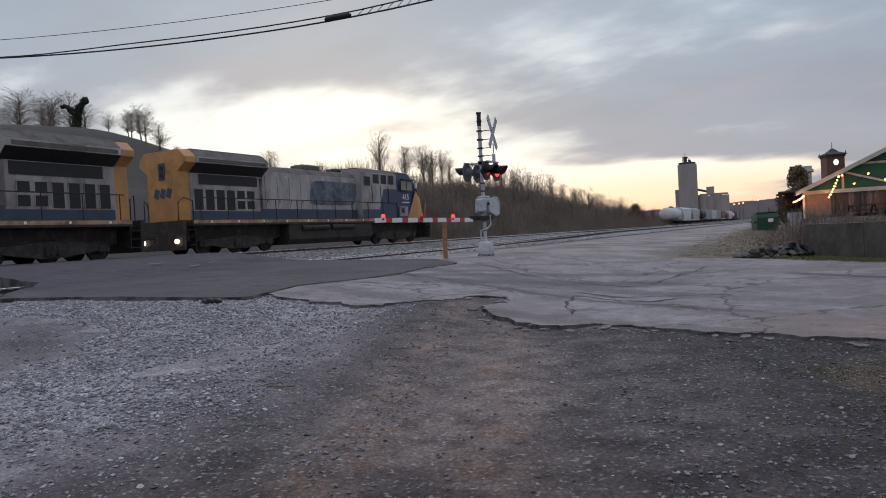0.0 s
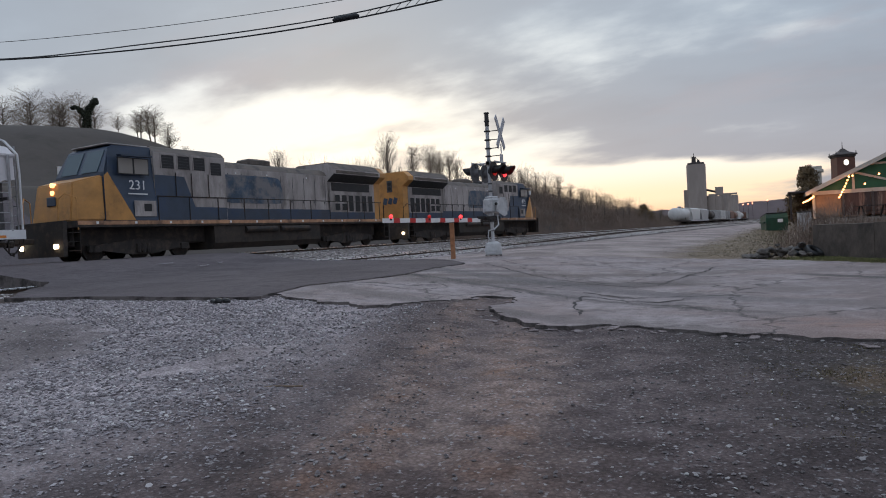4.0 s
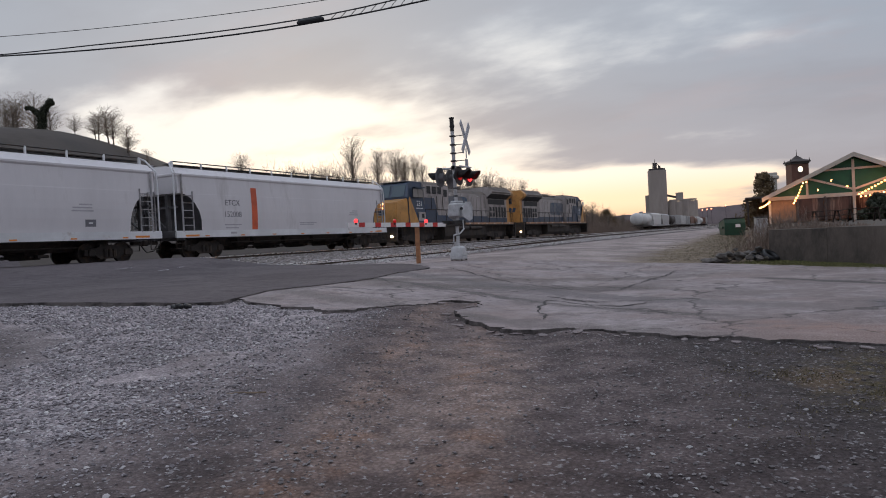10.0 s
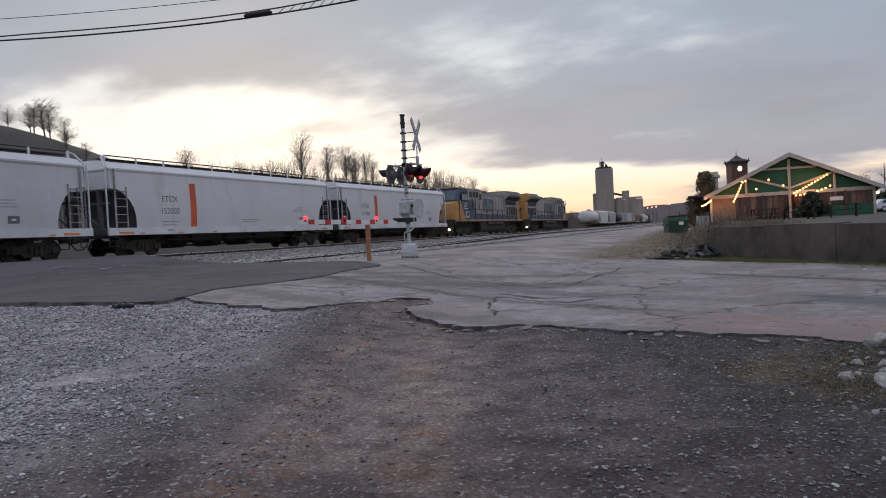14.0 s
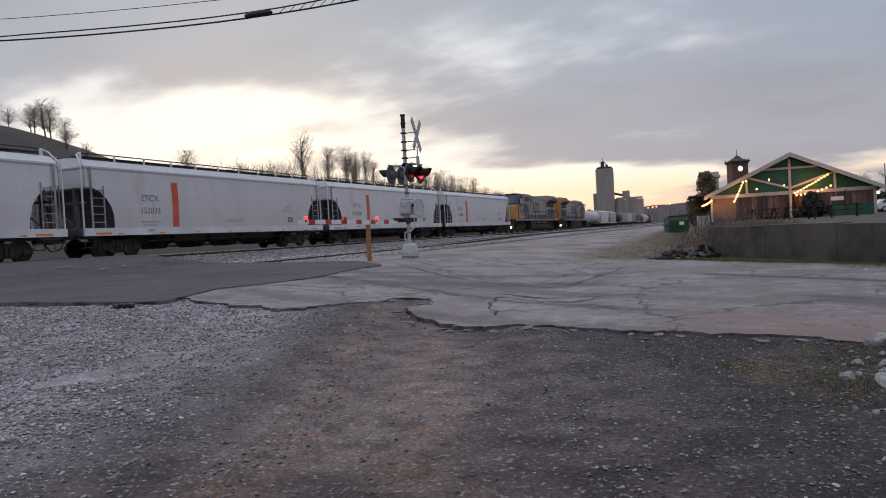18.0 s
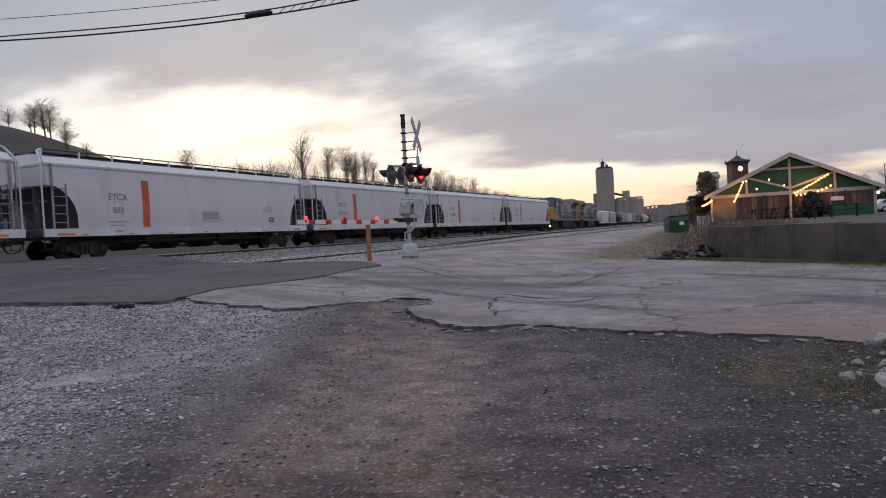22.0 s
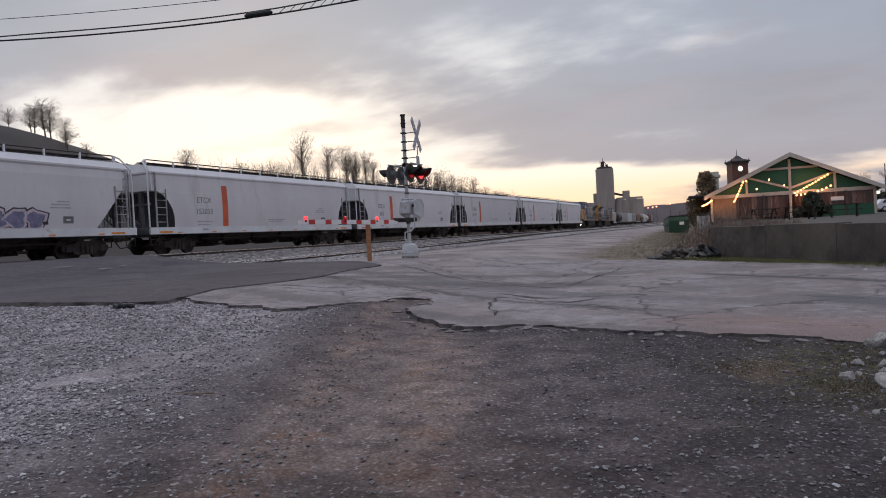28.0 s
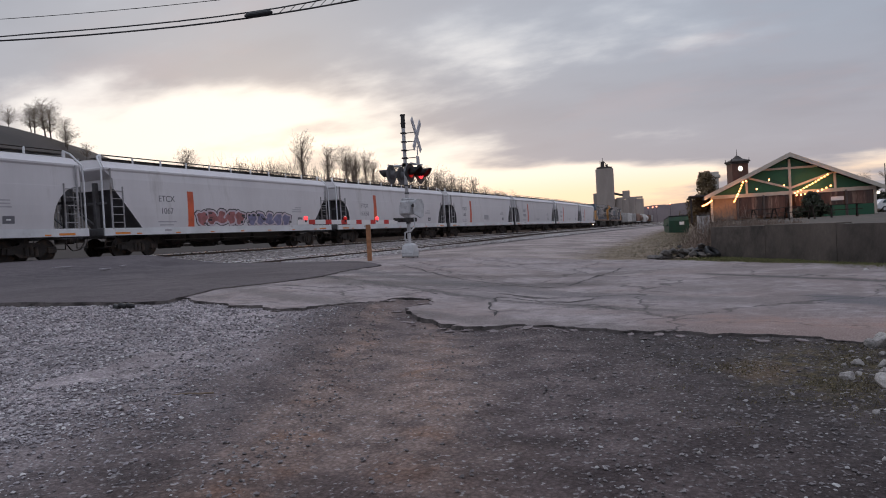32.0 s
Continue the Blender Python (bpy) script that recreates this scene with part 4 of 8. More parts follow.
        part("end_ladder", bm, M_LADDER, h)
        coupler(h, e * 9.55, e)
        truck(h, e * 6.95, (-0.89, 0.89))
    bm = bmesh.new()
    rod(bm, (-0.7, -9.03, 2.2), (-0.7, -9.10, 2.2), 0.28, 12)
    part("brake_wheel", bm, M_STEELDARK, h)
    for y in (-3.9, -1.3, 1.3, 3.9):
        bm = bmesh.new()
        loft(bm, [[(1.35, y - 1.2, 1.30), (1.35, y + 1.2, 1.30), (-1.35, y + 1.2, 1.30), (-1.35, y - 1.2, 1.30)], [(0.55, y - 0.35, 0.45), (0.55, y + 0.35, 0.45), (-0.55, y + 0.35, 0.45), (-0.55, y - 0.35, 0.45)], [(0.45, y - 0.3, 0.30), (0.45, y + 0.3, 0.30), (-0.45, y + 0.3, 0.30), (-0.45, y - 0.3, 0.30)]])
        part("discharge_chute", bm, M_BLACKGREASE, h)
    # slope sheets, centre sill and strips added to darken the gaps under the body
    for y in (-2.6, 0.0, 2.6):
        bm = bmesh.new()
        loft(bm, [[(1.38, y - 1.5, 1.31), (1.38, y + 1.5, 1.31), (-1.38, y + 1.5, 1.31), (-1.38, y - 1.5, 1.31)], [(1.0, y - 0.9, 0.62), (1.0, y + 0.9, 0.62), (-1.0, y + 0.9, 0.62), (-1.0, y - 0.9, 0.62)]])
        part("slope_sheet", bm, M_DUST, h, "brown slope sheet filling the gap between chutes")
    bm = bmesh.new(); box(bm, 0, 0, 0.80, 0.7, 15.0, 0.5, 0.02)
    part("centre_sill", bm, M_BLACKGREASE, h)
    for s in (-1, 1):
        bm = bmesh.new(); box(bm, s * 1.40, 0, 0.985, 0.10, 13.6, 0.05)
        rod(bm, (s * 1.15, -5.4, 0.72), (s * 1.15, 5.4, 0.72), 0.03, 6)
        part("brake_pipe", bm, M_BLACKGREASE, h)
        for y in (-3.9, -1.3, 1.3, 3.9):
            bm = bmesh.new(); box(bm, s * 0.72, y, 0.42, 0.34, 0.8, 0.12, 0.02); rod(bm, (s * 0.9, y - 0.2, 0.42), (s * 1.12, y - 0.2, 0.42), 0.07, 8)
            part("gate_gear", bm, M_STEELDARK, h)
    bm = bmesh.new()
    rod(bm, (-0.5, -5.9, 0.9), (-0.5, -4.9, 0.9), 0.2, 10)
    part("air_tank", bm, M_BLACKGREASE, h)
    # the end gear stands close to the next car
    for c in h.children:
        if c.name.split(".")[0] in ("truck", "coupler"): continue
        for v in c.data.vertices:
            if abs(v.co.y) > 8.5: v.co.y += math.copysign(0.20 * smooth(8.5, 8.9, abs(v.co.y)), v.co.y)
        for k in c.children:
            for v in k.data.vertices:
                if abs(v.co.y) > 8.5: v.co.y += math.copysign(0.20 * smooth(8.5, 8.9, abs(v.co.y)), v.co.y)
    return h


def side_x(z):
    """Half width of the hopper's side sheet at the height z."""
    return float(np.interp(z, [1.3, 1.9, 2.4, 2.85, 3.2, 3.46, 3.95], [1.50, 1.535, 1.545, 1.54, 1.525, 1.51, 1.49]))


def on_side(y, z, out=0.006):
    """A pose flat on the side sheet that faces +x, its x axis running along +y."""
    return Matrix.Translation((side_x(z) + out, y, z)) @ Euler((radians(90), 0, radians(90))).to_matrix().to_4x4()


def side_panel(bm, y0, y1, z0, z1, out=0.004, steps=6):
    """A thin sheet that follows the curve of the side."""
    a = []
    for i in range(steps + 1):
        z = z0 + (z1 - z0) * i / steps
        a.append((bm.verts.new((side_x(z) + out, y0, z)), bm.verts.new((side_x(z) + out, y1, z))))
    for (p, q), (r, s) in zip(a, a[1:]): bm.faces.new((p, q, s, r))


def dress_hopper(h, mark, number, stripe=True, faint=False, graffiti=False, seed=0, patch=False):
    rnd = random.Random(seed)
    if stripe:
        bm = bmesh.new()
        side_panel(bm, -4.15, -3.72, 1.36, 3.60)
        part("orange_stripe", bm, M_ORANGE, h, "curved orange stripe")
    ink = M_LETTERFAINT if faint else M_LETTERGREY
    if mark:
        letters("reporting_mark", mark, 0.42, ink, h, on_side(-5.55, 2.62))
        letters("car_number", number, 0.42, ink, h, on_side(-5.55, 2.02))
    for k, (y, z, w) in enumerate([(-5.8, 1.62, 0.7), (-5.2, 1.62, 0.5), (-5.6, 1.46, 0.9), (5.35, 2.35, 0.9), (5.35, 2.22, 1.0), (5.5, 2.48, 0.6), (0.6, 1.72, 1.6), (0.5, 1.62, 1.3)]):
        bm = bmesh.new()
        side_panel(bm, y - w / 2, y + w / 2, z - 0.03, z + 0.03, 0.005, 1)
        part("small_stencil", bm, M_LETTERFAINT, h)
    bm = bmesh.new()
    side_panel(bm, 5.45, 5.95, 1.56, 1.86, 0.005, 1)
    p = part("data_panel", bm, M_LETTERGREY, h, "black data panel")
    bm = bmesh.new()
    side_panel(bm, 5.60, 5.80, 1.68, 1.74, 0.009, 1)
    part("data_line", bm, M_LETTERWHITE, p)
    if patch:
        bm = bmesh.new()
        side_panel(bm, -0.2, 1.1, 1.75, 2.15, 0.004, 2)
        part("paint_patch", bm, M_LETTERFAINT, h, "grey overpainted patch")
    if graffiti:
        # two bubble-lettered tags along the lower side: a pale outline, filled letters, dark shadow edges
        for y0, y1, fill in ((-3.5, 0.2, M_GRAF[1]), (0.5, 4.6, M_GRAF[2])):
            bm = bmesh.new(); bm2 = bmesh.new(); bm3 = bmesh.new()
            k = 5
            for i in range(k):
                yc = y0 + (i + 0.5) * (y1 - y0) / k
                zc = 1.78 + rnd.uniform(-0.08, 0.08)
                for b, gr, out in ((bm3, 1.22, 0.004), (bm, 1.08, 0.007), (bm2, 0.82, 0.010)):
                    pts = []
                    for q in range(14):
                        a = 2 * math.pi * q / 14
                        rr = gr * (1 + 0.16 * math.sin(3 * a + i * 1.7) + 0.12 * math.cos(5 * a + i))
                        yy, zz = yc + 0.46 * rr * math.cos(a), max(1.38, zc + 0.42 * rr * math.sin(a))
                        pts.append(b.verts.new((side_x(zz) + out + 0.0015 * i, yy, zz)))
                    b.faces.new(pts)
            part("tag_shadow", bm3, M_GRAF[3], h)
            part("tag_outline", bm, M_GRAF[0], h)
            part("tag_letters", bm2, fill, h, "sprayed bubble letters")
            for i in range(9):
                bm = bmesh.new()
                yc = y0 + rnd.uniform(0, 1) * (y1 - y0); zc = rnd.uniform(1.5, 2.05)
                side_panel(bm, yc, yc + rnd.uniform(0.08, 0.3), zc, zc + rnd.uniform(0.04, 0.14), 0.019, 1)
                part("tag_stroke", bm, M_GRAF[3], h)


LOCO_LEN = 22.4


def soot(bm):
    """Roof slopes take the soot paint, faces that look down take the grille black."""
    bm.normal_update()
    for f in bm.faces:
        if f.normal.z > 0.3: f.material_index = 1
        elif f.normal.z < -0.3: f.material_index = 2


def locomotive(number, yellow_rear_logo):
    """A six-axle diesel with a wide cab at +y. Length along y, z from the rail."""
    g = thing("diesel_locomotive", pose(0, 0, 0), "grimy grey and blue diesel locomotive with yellow ends", "locomotive", "locomotives of the train")
    H = 10.6
    bm = bmesh.new()
    prism(bm, [(-1.50, 1.28), (1.50, 1.28), (1.50, 1.52), (-1.50, 1.52)], "y", -H + 0.9, H - 0.9)
    # deep box added to hide the light ground between the wheels
    box(bm, 0, 0, 0.96, 1.6, 19.0, 0.76, 0.05)
    part("frame", bm, M_BLACKGREASE, g)
    for s in (-1, 1):
        bm = bmesh.new(); box(bm, s * 1.505, 0, 1.44, 0.03, 2 * H - 1.9, 0.15)
        part("walkway_edge", bm, M_WALKWAY, g, "faded orange walkway edge")
        for k, y in enumerate(np.arange(-8.7, 9.0, 1.6)):
            bm = bmesh.new(); box(bm, s * 1.524, y, 1.44, 0.006, 0.10, 0.10)
            part("reflector", bm, M_LETTERWHITE, g)
    # engine hood with its stepped roof
    bm = bmesh.new()
    prism(bm, [(-1.02, 1.52), (1.02, 1.52), (1.02, 3.92), (0.80, 4.16), (-0.80, 4.16), (-1.02, 3.92)], "y", -5.2, 3.2)
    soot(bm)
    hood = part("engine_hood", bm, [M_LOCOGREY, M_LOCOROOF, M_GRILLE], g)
    bm = bmesh.new()
    prism(bm, [(-0.76, 4.16), (0.76, 4.16), (0.60, 4.26), (-0.60, 4.26)], "y", -5.0, 3.0)
    part("roof_hatch", bm, M_LOCOROOF, hood)
    bm = bmesh.new()
    box(bm, 0, -0.6, 4.40, 0.9, 1.5, 0.30, 0.06)
    box(bm, 0, -0.6, 4.56, 0.6, 1.1, 0.06, 0.02)
    part("exhaust_stack", bm, M_LOCOROOF, hood)
    bm = bmesh.new()
    for d in (-0.18, 0.18): rod(bm, (d, 1.5, 4.44), (d, 2.2, 4.44), 0.07, 8, 0.12)
    box(bm, 0, 1.7, 4.32, 0.5, 0.3, 0.14, 0.02)
    part("horn", bm, M_LOUVRE, hood)
    for s in (-1, 1):
        bm = bmesh.new(); box(bm, s * 1.025, -1.0, 1.80, 0.02, 8.3, 0.54)
        part("blue_band", bm, M_LOCOBLUE, hood, "blue lower band")
        for y in np.arange(-4.8, 3.0, 0.86):
            bm = bmesh.new(); box(bm, s * 1.024, y, 2.90, 0.012, 0.016, 1.6)
            seam = part("door_seam", bm, M_LOUVRE, hood)
            bm = bmesh.new(); box(bm, s * 1.034, y + 0.12, 2.45, 0.02, 0.05, 0.12)
            part("door_latch", bm, M_LOUVRE, seam)
        # emblem: one broad field of faded blue
        pts = []
        for k in range(20):
            a = 2 * math.pi * k / 20
            p, q = math.copysign(abs(math.cos(a)) ** 0.22, math.cos(a)), math.copysign(abs(math.sin(a)) ** 0.30, math.sin(a))
            pts.append((0.55 + 2.0 * p + 0.14 * q, 2.98 + 0.66 * q))
        bm = bmesh.new()
        prism(bm, pts, "x", s * 1.01, s * 1.036)
        part("emblem_field", bm, M_LOCOFADE, hood, "patchy faded blue emblem field")
        for y in (-3.3, -0.4, 1.6):
            bm = bmesh.new(); box(bm, s * 1.03, y, 3.72, 0.04, 0.07, 0.07)
            part("hood_light", bm, M_LETTERWHITE, hood)
    # inverter cabinet and blower, behind the cab, as wide as the walkway
    bm = bmesh.new()
    prism(bm, [(-1.44, 1.52), (1.44, 1.52), (1.44, 4.28), (1.18, 4.50), (-1.18, 4.50), (-1.44, 4.28)], "y", 2.6, 6.3)
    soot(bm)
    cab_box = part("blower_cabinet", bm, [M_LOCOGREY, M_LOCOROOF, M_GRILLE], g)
    bm = bmesh.new()
    prism(bm, [(-1.19, 4.50), (1.19, 4.50), (1.05, 4.56), (-1.05, 4.56)], "y", 2.7, 6.2)
    part("cabinet_roof", bm, M_LOCOROOF, cab_box)
    for s in (-1, 1):
        bm = bmesh.new()
        prism(bm, [(2.62, 1.54), (6.29, 1.54), (6.29, 3.36), (4.85, 3.34), (4.35, 2.08), (2.62, 2.07)], "x", s * 1.43, s * 1.448)
        part("blue_wedge", bm, M_LOCOBLUE, cab_box, "blue paint wedge behind the cab")
        for y, z in ((3.15, 3.76), (4.05, 3.92), (4.85, 3.92), (5.65, 3.92)):
            bm = bmesh.new()
            box(bm, s * 1.445, y, z, 0.02, 0.60, 0.54)
            gr = part("intake_grille", bm, M_GRILLE, cab_box, "black intake grille")
            bm = bmesh.new()
            for q in np.arange(z - 0.2, z + 0.22, 0.12): box(bm, s * 1.456, y, q, 0.010, 0.58, 0.012)
            part("grille_slats", bm, M_LOUVRE, gr)
            bm = bmesh.new()
            box(bm, s * 1.456, y, z + 0.29, 0.03, 0.68, 0.04); box(bm, s * 1.456, y - 0.32, z, 0.03, 0.04, 0.58); box(bm, s * 1.456, y + 0.32, z, 0.03, 0.04, 0.58)
            part("grille_frame", bm, M_LOCOGREY, gr)
        for y in (3.6, 4.5, 5.3):
            bm = bmesh.new(); rod(bm, (s * 1.47, y, 2.5), (s * 1.47, y, 3.5), 0.02, 6)
            part("grab_iron", bm, M_STEELDARK, cab_box)
    # radiator section with flared wings
    bm = bmesh.new()
    prism(bm, [(-1.02, 1.52), (1.02, 1.52), (1.02, 3.62), (1.52, 4.02), (1.52, 4.28), (1.15, 4.62), (-1.15, 4.62), (-1.52, 4.28), (-1.52, 4.02), (-1.02, 3.62)], "y", -9.35, -5.0)
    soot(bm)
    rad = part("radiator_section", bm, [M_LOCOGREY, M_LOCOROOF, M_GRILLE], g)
    bm = bmesh.new()
    prism(bm, [(-1.16, 4.62), (1.16, 4.62), (1.10, 4.67), (-1.10, 4.67)], "y", -9.3, -5.1)
    part("radiator_roof", bm, M_LOCOROOF, rad)
    for s in (-1, 1):
        bm = bmesh.new(); box(bm, s * 1.03, -7.1, 3.36, 0.03, 3.5, 0.46)
        part("radiator_intake", bm, M_GRILLE, rad, "black radiator screen")
        bm = bmesh.new(); box(bm, s * 1.53, -7.2, 4.14, 0.02, 4.0, 0.16)
        part("wing_screen", bm, M_LOCOROOF, rad)
        for k, y in enumerate(np.arange(-8.9, -5.4, 0.62)):
            tall = (2.72, 2.24) if k > 3 else (2.45,)
            for z in tall:
                bm = bmesh.new(); box(bm, s * 1.028, y, z, 0.02, 0.44, 0.92 if k <= 3 else 0.38)
                door = part("louvre_door", bm, M_GRILLE, rad)
                bm = bmesh.new(); box(bm, s * 1.040, y, z + (0.47 if k <= 3 else 0.20), 0.03, 0.50, 0.03); box(bm, s * 1.040, y + 0.24, z, 0.03, 0.03, 0.9 if k <= 3 else 0.38)
                part("door_frame", bm, M_LOCOGREY, door)
        bm = bmesh.new(); box(bm, s * 1.026, -7.2, 1.74, 0.02, 4.2, 0.40)
        part("blue_band", bm, M_LOCOBLUE, rad)
    # yellow rear end
    bm = bmesh.new()
    prism(bm, [(-1.00, 1.52), (1.00, 1.52), (1.00, 3.66), (1.50, 4.02), (1.50, 4.26), (1.13, 4.60), (-1.13, 4.60), (-1.50, 4.26), (-1.50, 4.02), (-1.00, 3.66)], "y", -9.95, -9.352)
    end = part("rear_end", bm, M_LOCOYELLOW, g, "yellow rear end")
    for z in (3.55, 3.85):
        bm = bmesh.new(); rod(bm, (0, -9.96, z), (0, -10.0, z), 0.13, 12)
        part("rear_light", bm, M_GRILLE, end)
    bm = bmesh.new(); box(bm, 0, -9.96, 3.70, 0.40, 0.04, 0.75)
    part("light_housing", bm, M_LOUVRE, end)
    for k in (-0.4, 0.0, 0.4):
        bm = bmesh.new(); box(bm, k, -9.957, 2.75, 0.30, 0.014, 0.42, 0, Euler((0, 0.35, 0)).to_matrix().to_4x4())
        part("emblem_block", bm, M_LOCOBLUE, end)
    # cab and nose
    bm = bmesh.new()
    prism(bm, [(6.3, 1.52), (8.55, 1.52), (8.55, 3.35), (8.15, 4.30), (7.95, 4.42), (6.3, 4.46)], "x", -1.53, 1.53)
    for v in bm.verts:
        if v.co.z > 4.25: v.co.x *= 0.82
    cabin = part("cab", bm, M_LOCOBLUE, g, "blue crew cab")
    bm = bmesh.new(); box(bm, 0, 7.2, 4.49, 2.3, 1.8, 0.06, 0.02)
    part("cab_roof", bm, M_LOCOGREY, cabin)
    for s in (-1, 1):
        bm = bmesh.new(); box(bm, s * 1.535, 7.30, 3.62, 0.02, 1.35, 0.66)
        fr = part("side_window", bm, M_GRILLE, cabin)
        for d in (-0.34, 0.34):
            bm = bmesh.new(); box(bm, s * 1.55, 7.30 + d, 3.62, 0.012, 0.60, 0.58)
            part("pane", bm, M_PALEPANE, fr)
        bm = bmesh.new()
        prism(bm, [(7.95, 3.96), (6.62, 3.98), (6.6, 4.04), (8.0, 4.02)], "x", s * 1.53, s * 1.80)
        part("sun_shade", bm, M_LOCOBLUE, fr)
        letters("road_number", number, 0.52, M_LETTERWHITE, cabin, Matrix.Translation((s * 1.54, 7.15, 2.72)) @ Euler((radians(90), 0, radians(90 * s))).to_matrix().to_4x4(), "white road number")
        bm = bmesh.new(); box(bm, s * 1.537, 7.15, 2.55, 0.012, 0.85, 0.05)
        part("underline", bm, M_LETTERWHITE, cabin)
        bm = bmesh.new(); box(bm, s * 1.54, 6.85, 1.98, 0.03, 0.98, 0.62, 0.01)
        bx = part("cab_locker", bm, M_LOCOGREY, cabin)
        bm = bmesh.new(); box(bm, s * 1.558, 6.75, 2.02, 0.012, 0.34, 0.30)
        part("locker_vent", bm, M_GRILLE, bx)
        bm = bmesh.new()
        prism(bm, [(8.28, 3.42), (8.56, 3.38), (8.20, 4.22), (7.98, 4.26)], "x", s * 0.12, s * 1.15)
        for v in bm.verts: v.co.y += 0.012
        part("windshield", bm, M_GLASS, cabin)
    bm = bmesh.new()
    rod(bm, (1.62, 8.3, 3.5), (1.62, 8.3, 3.85), 0.10, 8)
    part("mirror", bm, M_LETTERWHITE, cabin)
    bm = bmesh.new()
    loft(bm, [[(-1.50, 8.551, 1.52), (1.50, 8.551, 1.52), (1.46, 8.551, 3.24), (-1.46, 8.551, 3.24)], [(-1.22, 9.75, 1.52), (1.22, 9.75, 1.52), (1.12, 9.55, 2.95), (-1.12, 9.55, 2.95)]])
    bmesh.ops.bevel(bm, geom=bm.edges[:], offset=0.05, segments=2, affect="EDGES")
    nose = part("nose", bm, M_LOCOYELLOW, g, "yellow sloped nose")
    for s in (-1, 1):
        bm = bmesh.new()
        prism(bm, [(7.30, 1.53), (8.552, 1.53), (8.552, 3.20), (8.40, 3.34)], "x", s * 1.531, s * 1.537)
        part("yellow_wedge", bm, M_LOCOYELLOW, cabin, "yellow paint wedge on the cab's corner")
    bm = bmesh.new(); box(bm, 0, 9.68, 2.30, 0.55, 0.05, 0.34, 0.02)
    part("nose_emblem", bm, M_LOCOBLUE, nose)
    for k in (2.62, 2.90):
        bm = bmesh.new(); rod(bm, (0.0, 9.5, k), (0.0, 9.66, k), 0.085, 12)
        part("headlight", bm, M_HEADLIGHT, nose, "lit amber headlight")
    # pilot, steps, ditch lights
    for e in (-1, 1):
        bm = bmesh.new()
        prism(bm, [(-1.45, 0.25), (1.45, 0.25), (1.50, 1.52), (-1.50, 1.52)], "y", e * 10.05, e * 10.2)
        part("pilot", bm, M_BLACKGREASE, g)
        for s in (-1, 1):
            bm = bmesh.new()
            for z in (0.45, 0.78, 1.10): box(bm, s * 1.32, e * 9.8, z, 0.36, 0.42, 0.03)
            box(bm, s * 1.32, e * 9.58, 0.85, 0.36, 0.03, 1.0)
            part("steps", bm, M_STEELDARK, g)
            bm = bmesh.new(); rod(bm, (s * 1.10, e * 10.2, 0.62), (s * 1.10, e * 10.30, 0.62), 0.085, 12)
            part("ditch_light", bm, M_DITCH, g, "lit white ditch light")
        for s in (-1, 1):
            bm = bmesh.new()
            tube(bm, [(s * 1.48, e * 9.62, 1.2), (s * 1.48, e * 9.64, 2.35), (s * 1.30, e * 9.95, 2.50), (s * 1.12, e * 10.1, 2.3), (s * 1.1, e * 10.12, 1.5)], 0.024)
            part("end_handrail", bm, M_LOCOYELLOW if e > 0 else M_STEELDARK, g)
        coupler(g, e * 10.95, e)
        truck(g, e * 6.7, (-1.95, 0, 1.95))
    for s in (-1, 1):
        bm = bmesh.new()
        rod(bm, (s * 1.46, -9.4, 2.50), (s * 1.46, 6.2, 2.50), 0.022, 6)
        hr = part("handrail", bm, M_STEELDARK, g)
        for y in np.arange(-9.2, 6.3, 1.54):
            bm = bmesh.new(); rod(bm, (s * 1.46, y, 1.52), (s * 1.46, y, 2.52), 0.022, 6)
            part("stanchion", bm, M_STEELDARK, hr)
    bm = bmesh.new()
    prism(bm, [(-1.44, 0.50), (-1.22, 0.24), (1.22, 0.24), (1.44, 0.50), (1.44, 1.27), (-1.44, 1.27)], "y", -3.7, 3.4)
    part("fuel_tank", bm, M_DUST, g, "dusty brown fuel tank")
    for s in (-1, 1):
        bm = bmesh.new()
        for a, b in ((-2.8, -0.7), (-0.4, 1.6)): rod(bm, (s * 1.46, a, 1.08), (s * 1.46, b, 1.08), 0.15, 12)
        part("air_reservoir", bm, M_STEELDARK, g)
    return g


def way_at(t):
    """Where the front of the first hopper car is along the line at t seconds."""
    return float(np.interp(t, WAY_T, WAY_Y))


KEYS_T = [0, 3.5, 6, 9, 13, 19, 23, 28, 32]
KEYS_Y = [0.91 * v for v in (-4.4, 11.9, 23.0, 36.9, 56.2, 83.5, 100.9, 121.6, 138.5)]
WAY_T = np.linspace(-6, 38, 441)
raw = np.interp(WAY_T, KEYS_T, KEYS_Y)
raw[WAY_T < 0] = KEYS_Y[0] + 4.03 * WAY_T[WAY_T < 0]
raw[WAY_T > 32] = KEYS_Y[-1] + 3.84 * (WAY_T[WAY_T > 32] - 32)
WAY_Y = np.convolve(np.pad(raw, 15, mode="reflect", reflect_type="odd"), np.ones(31) / 31, "valid")


TRAIN = []      # (thing, offset of its middle from the front of the first hopper, turned round)
car = hopper()


SMALL_WHEEL = WHEEL_MESH.copy()
SMALL_WHEEL.transform(Matrix.Diagonal((1, CAR_SCALE, CAR_SCALE, 1)))
CARS = [("ETCX", "152008", {}), ("ETCX", "152000", {}), ("ETCX", "152033", {}), ("ETCX", "883", {"faint": False, "patch": True}), ("ETCX", "152053", {}), ("ETCX", "1067", {"graffiti": True}), ("", "", {"stripe": True}), ("", "", {"stripe": False})]
hoppers = [car] + [copy_thing(car, pose(0, 0, 0)) for _ in CARS[1:]]
